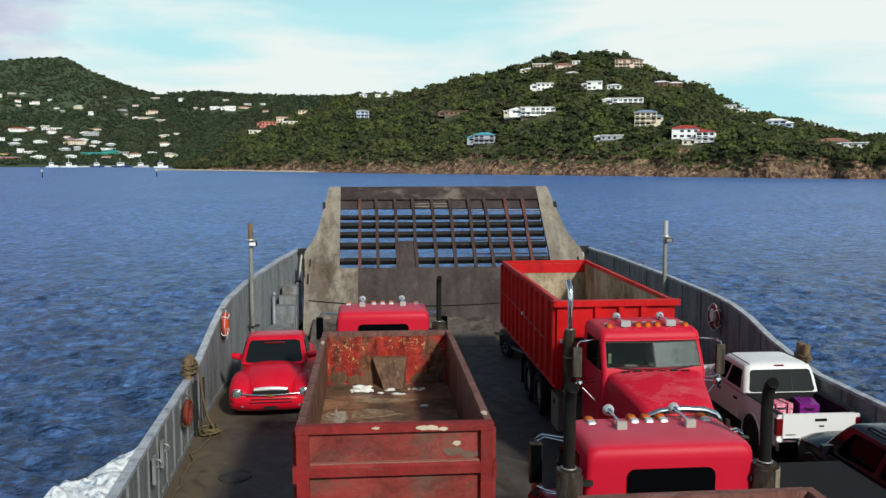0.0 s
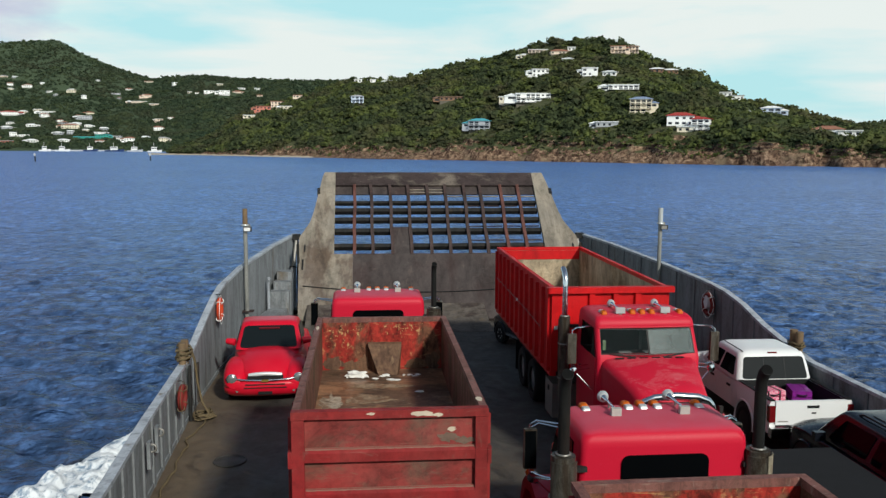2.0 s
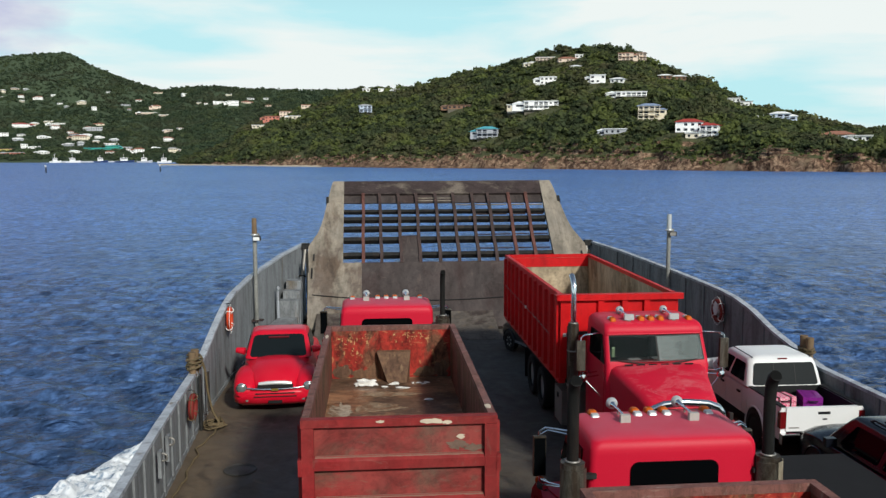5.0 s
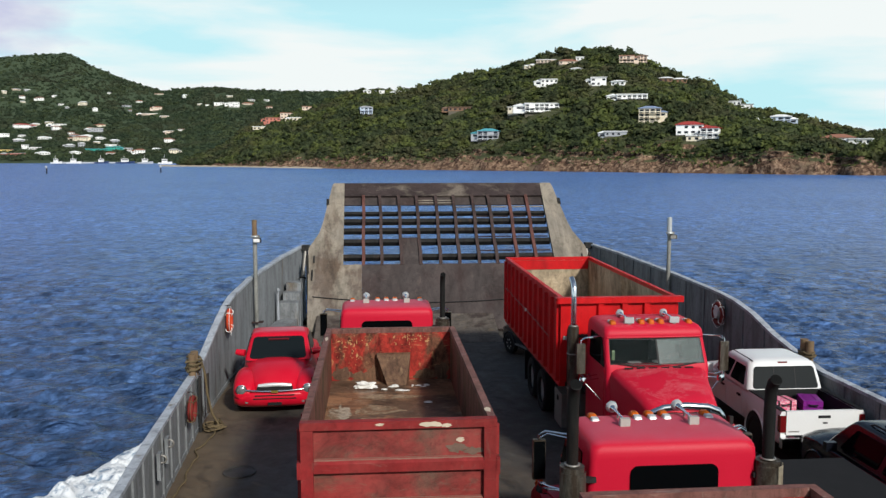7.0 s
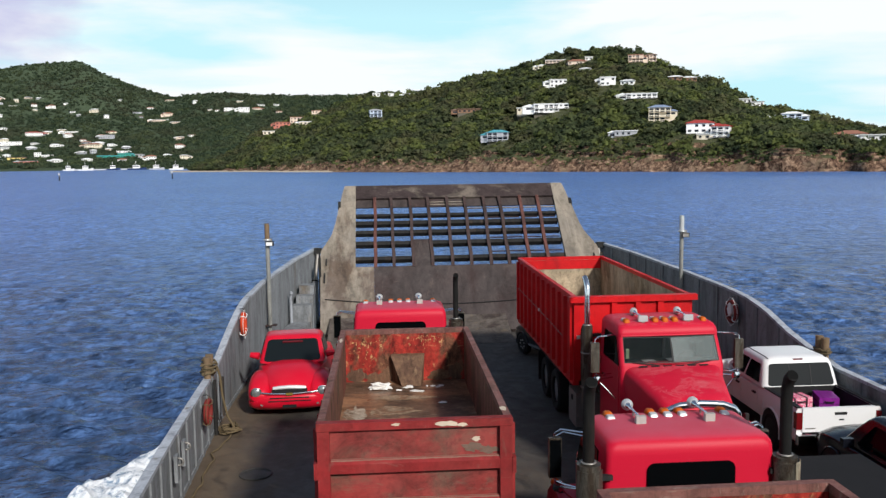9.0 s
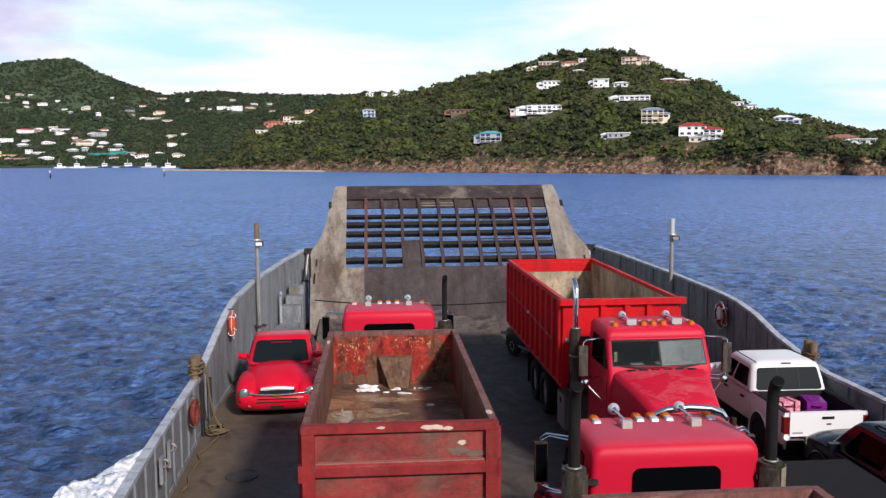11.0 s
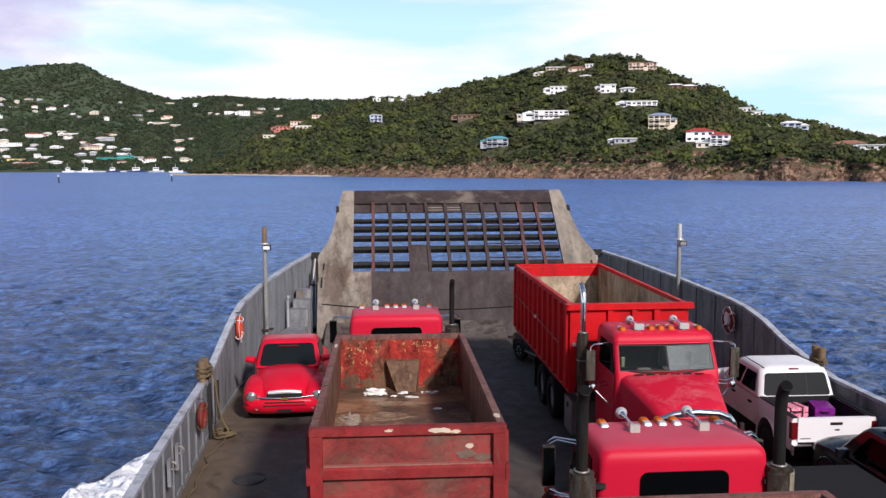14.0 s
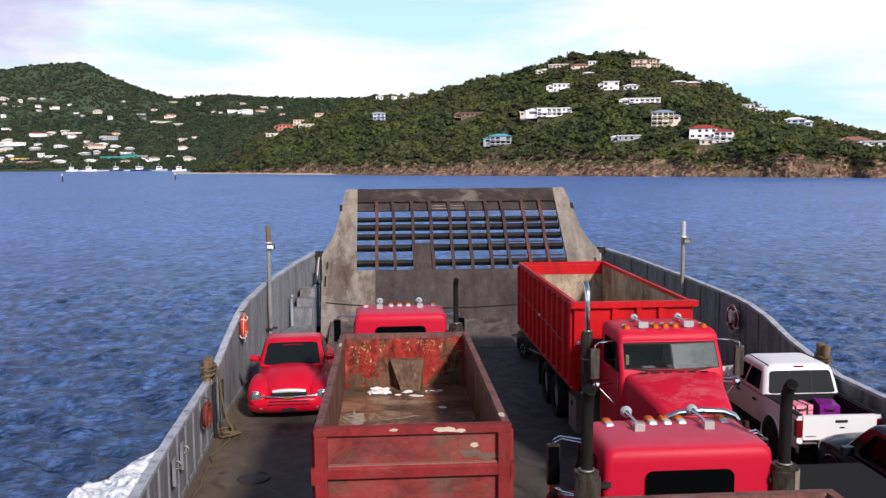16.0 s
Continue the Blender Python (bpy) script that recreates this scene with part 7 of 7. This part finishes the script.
def dark_suv(m, label, w=0.92):
    root = thing("suv", m, label, "car", "dark cars")
    rows = [(-2.3, 0.78, 0.40, 0.98, 1.06), (-2.2, 0.88, 0.32, 1.04, 1.10), (-1.0, w, 0.28, 1.06, 1.10), (0.4, w, 0.28, 1.04, 1.10), (0.9, w, 0.28, 1.02, 1.12), (1.5, w - 0.01, 0.3, 1.03, 1.14), (2.0, w - 0.04, 0.34, 0.98, 1.09), (2.2, w - 0.09, 0.38, 0.92, 1.02), (2.32, 0.7, 0.44, 0.78, 0.86)]
    part("body", car_body(rows), M_BLACK, root)
    cabin(root, M_BLACK, (-2.1, 1.30, 0.88), (-1.85, 0.62, 0.74), 1.06, 1.66, M_GLASS, 0.05)
    for s in (-1, 1):
        for y in (-1.4, 1.42):
            arch(root, s * (w + 0.002), y, 0.36, s, M_BLACK)
            wheel(root, s * (w - 0.085), y, 0.36, 0.24, M_RIM, 7, s)
        part("mirror", box(s * 0.92, s * 1.12, 0.72, 0.84, 1.08, 1.24), M_BLACK, root, bevel=0.03)
        part("roof_rail", tube([(s * 0.60, -1.75, 1.69), (s * 0.60, -1.6, 1.735), (s * 0.60, 0.1, 1.735), (s * 0.60, 0.22, 1.69)], 0.018, 8), M_BLACKPL, root)
        part("side_trim", box(s * (w - 0.005), s * (w + 0.012), -0.9, 0.95, 0.42, 0.50), M_CHROME, root, "bright sill trim", bevel=0.004)
        part("headlamp", box(s * 0.5, s * 0.80, 2.0, 2.27, 0.74, 0.86), M_GLASS, root, bevel=0.03)
        part("tail_lamp", box(s * 0.62, s * 0.82, -2.28, -2.1, 0.8, 1.0), M_REDLENS, root, bevel=0.03)
    for k in range(4):
        x = -0.42 + 0.28 * k
        part("roof_rib", tube([(x, -1.7, 1.712), (x, 0.1, 1.712)], 0.012, 6), M_BLACK, root)
    return root


retro_pickup(pose(-2.53, 23.62, 0, 0, 0, 182.2)).scale = (1.075, 1.0, 1.02)
crew_pickup(pose(9.64, 19.25, 0, 0, 0, -1.0)).scale = (1.03, 1.0, 1.06)
dark_suv(pose(9.58, 13.72, 0, 0, 0, 0), "black car with a glossy roof and dark windows").scale = (1.03, 1.0, 1.06)
dark_suv(pose(5.95, 26.65, 0, 0, 0, 17), "low dark car with silver wheels beyond the container", 0.94).scale = (1.0, 0.88, 0.85)

# luggage in the pickup's bed
def suitcase(m, L, W, H, mat, label, name="suitcase"):
    root = thing(name, m, label, "luggage", "luggage in the bed")
    part("shell", box(-L / 2, L / 2, -W / 2, W / 2, 0, H), mat, root, bevel=0.05)
    part("zip", box(-L / 2 - 0.006, L / 2 + 0.006, -W / 2 - 0.006, W / 2 + 0.006, H * 0.48, H * 0.52), M_BLACKPL, root, bevel=0.003)
    part("handle", tube([(-0.10, -W / 2 - 0.005, H * 0.7), (-0.08, -W / 2 - 0.05, H * 0.7), (0.08, -W / 2 - 0.05, H * 0.7), (0.10, -W / 2 - 0.005, H * 0.7)], 0.014, 8), M_BLACKPL, root)
    for k in (-1, 1):
        part("strap", box(k * L * 0.25 - 0.02, k * L * 0.25 + 0.02, -W / 2 - 0.008, W / 2 + 0.008, -0.002, H + 0.008), M_BLACKPL if name == "bag" else mat, root, bevel=0.004)
        part("wheel", rod((k * L * 0.4, W / 2 - 0.02, 0.03), (k * L * 0.4, W / 2 + 0.03, 0.03), 0.03), M_BLACKPL, root)
    return root


def check_fabric():
    m, nt, b = blank("pink_patterned_fabric")
    v = coords(nt, (9, 9, 9))
    w = nt.nodes.new("ShaderNodeTexVoronoi")
    nt.links.new(v, w.inputs["Vector"])
    r = ramp_node(nt, [(0.35, (0.75, 0.62, 0.64)), (0.5, (0.62, 0.06, 0.16))])
    nt.links.new(w.outputs["Distance"], r.inputs["Fac"])
    nt.links.new(r.outputs["Color"], b.inputs["Base Color"])
    b.inputs["Roughness"].default_value = 0.8
    return m


suitcase(pose(9.28, 17.92, 0.872, 0, 0, 8), 0.60, 0.42, 0.24, check_fabric(), "pink and white patterned soft bag in the pickup's bed", "bag")
suitcase(pose(9.96, 17.84, 0.872, 0, 0, -14), 0.42, 0.60, 0.27, plain("purple_shell", (0.21, 0.014, 0.23), 0.35, 0, 0.15), "shiny purple suitcase in the pickup's bed")
suitcase(pose(9.62, 17.72, 0.66, 0, 0, 1), 1.36, 0.98, 0.202, M_BLACKPL, "wide flat black bag under the other luggage", "bag")



def covered_trailer(m):
    root = thing("trailer", m, "low trailer under a flat matt black cover", "trailer")
    part("cover", box(-1.1, 1.1, -3.1, 3.1, 1.30, 1.50), plain("matt_black_cover", (0.013, 0.013, 0.0145), 0.9, 0, 0.25, 3), root, "flat matt black cover", bevel=0.03)
    part("trailer_body", box(-1.05, 1.05, -3.05, 3.05, 0.62, 1.297), M_CHASSIS, root, bevel=0.02)
    part("drawbar", box(-0.06, 0.06, -4.2, -3.05, 0.6, 0.72), M_CHASSIS, root)
    for s in (-1, 1):
        for y in (-0.5, 0.5):
            wheel(root, s * 0.9, y, 0.36, 0.22, M_RIM, 5, s)
    return root


covered_trailer(pose(6.9, 10.1, 0))

# ---- fittings of the ferry ----
def side_post(x, y, label, cap, cap_label, lens):
    root = thing("side_post", pose(x, y, 0), label, "post", "posts on the bulwarks")
    part("pole", rod((0, 0, 1.12), (0, 0, 4.05), 0.07, None, 14), M_POST, root)
    part("pole_top", rod((0, 0, 3.98), (0, 0, 4.52), 0.085, 0.08, 14), cap, root, cap_label)
    part("clamp", torus((0, 0, 3.98), (0, 0, 1), 0.10, 0.03, 20, 8), M_CLEAR, root)
    part("lamp_bracket", box(0.05, 0.16, -0.05, 0.05, 3.92, 4.02), M_STEEL, root, bevel=0.01)
    lamp = part("deck_lamp", box(0.0, 0.22, -0.16, -0.06, 3.78, 3.93), M_CHASSIS, root, "small dark deck lamp with a pale face", bevel=0.02)
    part("lens", box(-0.02, 0.18, -0.175, -0.155, 3.80, 3.91), lens, lamp, bevel=0.01)
    part("base_plate", box(-0.22, 0.22, -0.16, 0.16, 1.10, 1.125), M_RUSTBAR, root)
    part("stay", box(-0.05, 0.05, -0.05, 0.05, 0.005, 1.1), M_POST, root)
    return root


side_post(-3.76, 28.0, "grey steel post with a weathered brown top", M_WOOD, "weathered brown top", M_BAND)
side_post(10.30, 28.0, "grey steel post with a chalky grey top", M_CLEAR, "chalky grey top", M_STEEL)

locker = thing("bow_locker", pose(0, 0, 0), "grey painted steel locker along the bow bulwark", "locker")
rings = [[(lerp(SIDE_L, y) + 0.16, y, 0.005), (lerp(SIDE_L, y) + 0.85, y, 0.005), (lerp(SIDE_L, y) + 0.82, y, 0.66), (lerp(SIDE_L, y) + 0.16, y, 0.69)] for y in (27.6, 28.5, 30, 30.68)]
part("locker_body", loft(rings), M_HULL, locker, bevel=0.015)
for y0, top, out in ((30.7, 1.28, 0.86), (31.2, 1.56, 0.80), (31.7, 1.86, 0.72)):      # tall steps up to the ramp's head
    part("step", box(lerp(SIDE_L, y0) + 0.17, lerp(SIDE_L, y0) + out, y0, y0 + 0.49 if top < 1.8 else 32.3, 0.006, top), M_HULL, locker, bevel=0.012)
part("vent_pipe", tube([(-3.32, 30.5, 0.68), (-3.32, 30.5, 1.72), (-3.30, 30.44, 1.82), (-3.28, 30.36, 1.80)], 0.05, 10), M_RAIL, locker)


def ram(x, s, label):
    root = thing("hydraulic_ram", pose(x, 0, 0), label, "hydraulic ram", "ramp rams")
    part("cylinder", rod((-0.10 * s, 33.05, 0.05), (-0.04 * s, 33.62, 1.75), 0.12, None, 16), M_HULL, root)
    part("piston_rod", rod((-0.05 * s, 33.62, 1.75), (0.06 * s, 34.2, 2.92), 0.075, None, 14), M_STEEL, root)
    part("guide_rail", box(0.14 * s, 0.24 * s, 33.0, 33.12, 0.01, 2.75), M_CHASSIS, root)
    part("collar", torus((-0.05 * s, 33.62, 1.75), (0.1 * s, 0.58, 1.2), 0.12, 0.03, 20, 8), M_CHASSIS, root)
    part("head_block", box(-0.10, 0.22, 34.05, 34.35, 2.80, 3.02), M_CHASSIS, root, bevel=0.03)
    part("hose", tube([(0.2 * s, 33.1, 1.2), (0.3 * s, 33.3, 1.7), (0.22 * s, 33.7, 2.3), (0.1 * s, 34.1, 2.85)], 0.03, 8), M_BLACKPL, root)
    part("foot", box(-0.3, 0.2, 32.9, 33.25, 0.004, 0.16), M_CHASSIS, root, bevel=0.02)
    return root


ram(-2.62, 1, "grey hydraulic ram beside the bow ramp")
ram(9.05, -1, "dark hydraulic ram beside the bow ramp")

drop = lambda k: 1.30 - 0.30 * (1 - ((k - 18) / 20) ** 2)
pts = [(-2.2 + 10.7 * k / 40, 30.78 + 1.1 * drop(k), drop(k)) for k in range(41)]
cable = part("ramp_cable", tube(pts, 0.022, 6), M_BLACKPL)
tagged(cable, "dark slack cable slung across the ramp", "cable")


def life_ring(m, body, band, label):
    root = thing("life_ring", m, label, "life ring", "life rings")
    part("ring", torus((0, 0, 0), (1, 0, 0), 0.29, 0.07, 40, 14), body, root)
    for k in range(4):
        a = math.pi / 4 + k * math.pi / 2
        part("band", torus((0, 0.30 * math.cos(a), 0.30 * math.sin(a)), (0, -math.sin(a), math.cos(a)), 0.088, 0.012, 16, 6), band, root)
    loop = [(0.03, 0.40 * math.cos(t) * (1 + 0.06 * math.cos(4 * t)), 0.40 * math.sin(t) * (1 + 0.06 * math.cos(4 * t))) for t in np.linspace(0, 6.2, 40)]
    part("grab_line", tube(loop, 0.007, 6), band, root)
    part("hook", tube([(-0.1, 0, 0.44), (-0.02, 0, 0.46), (0.03, 0, 0.42)], 0.015, 6), M_CHASSIS, root)
    return root


life_ring(pose(-4.04, 24.35, 1.88, 0, 0, 3), M_RING, M_BAND, "orange life ring with white bands on the bulwark")
life_ring(pose(-3.93, 18.5, 1.05), M_RING_OLD, M_ROPE, "faded orange life ring hung on the bulwark").scale = (0.85, 0.85, 0.85)
right_ring = life_ring(pose(10.53, 24.30, 1.85, 0, 0, 182), M_RING_OLD, M_BAND, "dark red life ring with a white cover")
bm = prism(blotch(0.0, 0.06, 0.13, 0.20, 14, 0.3), -0.02, 0.085, axis="X")
part("cover", bm, M_BAND, right_ring, "torn white cover")


def bitts(m, label, timber):
    """A pair of stubs on the rail with rope turned round them."""
    root = thing("mooring_bitts", m, label, "bitts", "mooring bitts")
    for y in (-0.14, 0.14):
        part("stub", rod((0, y, -0.05), (0, y, 0.52), 0.085, 0.095, 14), timber, root, bevel=0.01)
    return root


bitts(pose(-4.2, 20.05, 1.44), "timber mooring bitts wound with rope", M_WOOD)
bitts(pose(10.78, 19.55, 1.56), "brown timber mooring bitts wound with rope", M_WOOD)


def wound_rope(name, c, rx, ry, turns, h, r, label, jit=0.03, tail=()):
    rg = random.Random(int(abs(c[1]) * 10))
    pts = []
    n = int(turns * 14)
    for k in range(n):
        a = 2 * math.pi * k / 14
        pts.append((c[0] + (rx + rg.uniform(-jit, jit)) * math.cos(a), c[1] + (ry + rg.uniform(-jit, jit)) * math.sin(a), c[2] + h * k / n + rg.uniform(-jit, jit) * 0.6))
    ob = part(name, tube(pts + list(tail), r, 7), M_ROPE)
    return tagged(ob, label, "rope")


wound_rope("mooring_rope", (-4.2, 20.05, 1.52), 0.16, 0.25, 4.5, 0.32, 0.028, "thick tan rope wound round the bitts and hanging down", 0.045,
           [(-4.06, 20.25, 1.72), (-3.99, 20.3, 1.4), (-3.95, 20.3, 0.9), (-3.85, 20.3, 0.4), (-3.7, 20.25, 0.14), (-3.66, 20.2, 0.06)])
wound_rope("mooring_rope", (10.78, 19.55, 1.66), 0.14, 0.27, 2.4, 0.18, 0.03, "tan rope wound round the bitts", 0.04)
pts = []
rg = random.Random(12)
for k in range(64):
    a = k * 0.42
    pts.append((-3.78 + (0.20 + 0.06 * math.sin(k * 0.9)) * math.cos(a) + rg.uniform(-0.03, 0.03), 20.2 + (0.26 + 0.07 * math.cos(k * 0.7)) * math.sin(a), 0.04 + 0.0022 * k))
trail = [(-3.72, 19.9, 0.05), (-3.78, 19.3, 0.04), (-3.92, 18.7, 0.04), (-3.80, 18.2, 0.04), (-3.86, 17.6, 0.04), (-3.78, 16.8, 0.04), (-3.84, 16.1, 0.04), (-3.76, 15.2, 0.04), (-3.7, 14.4, 0.04)]
fine = []
for a, b in zip(trail, trail[1:]):
    for k in range(5):
        t = k / 5
        fine.append((a[0] + (b[0] - a[0]) * t + 0.02 * math.sin(9 * (a[1] + (b[1] - a[1]) * t)), a[1] + (b[1] - a[1]) * t, 0.036))
coil = part("deck_rope", tube(pts + fine, 0.022, 7), M_ROPE)
tagged(coil, "loose tan rope coiled and trailing along the deck", "rope")
fender_plank = part("rubbing_plank", box(-4.1, -4.05, 20.02, 20.14, 0.006, 1.36), M_CHASSIS, bevel=0.01)
tagged(fender_plank, "narrow dark stained plank below the mooring bitts", "plank")
for y, x in ((16.05, -3.93), (15.2, -3.87)):
    cl = thing("cleat", pose(x, y, 1.0), "small grey steel cleat on the bulwark", "cleat", "cleats")
    part("plate", box(0.0, 0.06, -0.09, 0.09, -0.25, 0.25), M_HULL, cl, bevel=0.02)
    part("eye", torus((0.08, 0, 0.12), (0, 1, 0), 0.07, 0.02, 20, 8), M_STEEL, cl)
bar = part("lashing_bar", box(-4.05, -4.0, 20.75, 20.85, 0.25, 1.25), M_CHASSIS, bevel=0.01)
tagged(bar, "dark steel lashing bar leaning on the bulwark", "bar")

# ---- wake along the ferry's side ----
def wake():
    nx, ny = 130, 330
    x = np.linspace(-10.4, -4.3, nx)
    y = np.linspace(10.0, 27.4, ny)
    X, Y = np.meshgrid(x, y)
    edge = (-6.95 - (22.0 - Y) * 0.33)                 # outer edge of the foam spreads aft
    inside = np.clip((X - edge) / 0.9, 0, 1) * np.clip((27.2 - Y) / 2.0, 0, 1)
    f = 0.5 + 0.28 * ground_noise(X + 90, Y + 60, 0.9, 31) + 0.22 * ground_noise(X + 60, Y + 90, 0.4, 32) + 0.18 * ground_noise(X + 60, Y + 90, 0.19, 33) + 0.07 * ground_noise(X + 20, Y + 30, 0.10, 34)
    Z = SEA + 0.05 + inside * (0.20 + 0.48 * np.clip(f, 0, 1.2) ** 1.4) - 0.5 * (1 - inside) * (1 - inside)
    keep = (inside * 1.15 * (0.35 + f)) > 0.52
    V = np.stack([X, Y, Z], -1).reshape(-1, 3)
    i, j = np.meshgrid(np.arange(ny - 1), np.arange(nx - 1), indexing="ij")
    q = np.stack([i * nx + j, i * nx + j + 1, (i + 1) * nx + j + 1, (i + 1) * nx + j], -1).reshape(-1, 4)
    q = q[(keep[:-1, :-1] & keep[1:, 1:]).reshape(-1)]
    m, nt, b = blank("sea_foam")
    v = coords(nt)
    n1 = noise_node(nt, 3.2, 9, 0.72, v, 0.6)
    r = ramp_node(nt, [(0.38, (0.16, 0.24, 0.35)), (0.50, (0.82, 0.84, 0.87))])
    nt.links.new(n1.outputs["Fac"], r.inputs["Fac"])
    nt.links.new(r.outputs["Color"], b.inputs["Base Color"])
    b.inputs["Roughness"].default_value = 0.8
    bump(nt, b, n1.outputs["Fac"], 0.9, 0.12)
    ob = new("wake_foam", fast_mesh("wake_foam", V, q, m, True))
    tagged(ob, "white churned foam of the ferry's bow wave", "foam", kind="stuff")


wake()

# ---- harbour boats and channel markers ----
M_BOAT = {"white": M_BAND, "navy": plain("navy_hull", (0.03, 0.05, 0.13), 0.4), "grey": M_WALLS["grey"]}


def boat(a, d, L, hull_mat, label, turn=0.0):
    s = to_xyz(a, d, 0.0)
    root = thing("boat", pose(s[0], s[1], SEA, 0, 0, -a + turn), label, "boat", "harbour boats")
    B = L * 0.16
    rings = []
    for t, w in ((0.0, 0.85), (0.3, 1.0), (0.65, 0.92), (0.88, 0.5), (1.0, 0.06)):
        x = -L / 2 + L * t
        z = 1.5 + 1.1 * t * t
        rings.append([(x, -B * w, z), (x, -B * w * 0.7, -0.5), (x, B * w * 0.7, -0.5), (x, B * w, z)])
    part("hull", loft(rings), hull_mat, root)
    part("wheelhouse", box(-L * 0.22, L * 0.16, -B * 0.6, B * 0.6, 1.4, 5.2), M_BAND, root, bevel=0.15)
    part("house_window", box(-L * 0.2, L * 0.14, -B * 0.6 - 0.05, -B * 0.6 + 0.02, 3.6, 4.5), M_OPEN, root)
    part("mast", rod((-L * 0.05, 0, 5.1), (-L * 0.05, 0, 9.5), 0.14), M_BAND, root)
    return root


for a, d, L, hm, label, tn in ((-17.0, 1000, 15, "navy", "navy work boat moored in the harbour", 0), (-15.6, 985, 20, "navy", "navy and white ferry boat moored in the harbour", 8), (-18.6, 1000, 15, "white", "white boat moored in the harbour", -6), (-19.6, 1005, 12, "white", "small white boat moored in the harbour", 12), (-14.4, 960, 16, "grey", "grey barge-like boat by the harbour", 0), (-13.2, 900, 14, "white", "white fishing boat near the headland", 5)):
    boat(a, d, L, M_BOAT[hm], label, tn)
for a, d in ((-20.15, 420.0), (-13.47, 425.0)):
    s = to_xyz(a, d, 0.0)
    mk = thing("channel_marker", pose(s[0], s[1], SEA), "dark channel marker pile standing in the water", "channel marker", "channel markers")
    part("pile", rod((0, 0, -1), (0, 0, 3.1), 0.28, 0.26, 12), M_CHASSIS, mk)
    part("board", box(-0.42, 0.42, -0.36, -0.29, 2.6, 3.7), M_WALLS["grey"], mk, bevel=0.03)
quay = part("quay", box(-60, 60, -4, 4, -1.0, 1.6), M_WALLS["grey"])
s = to_xyz(-16.0, 1010, 0)
quay.location, quay.rotation_euler = (s[0], s[1], SEA), (0, 0, radians(16))
tagged(quay, "low grey harbour quay at the water", "quay", kind="structure")
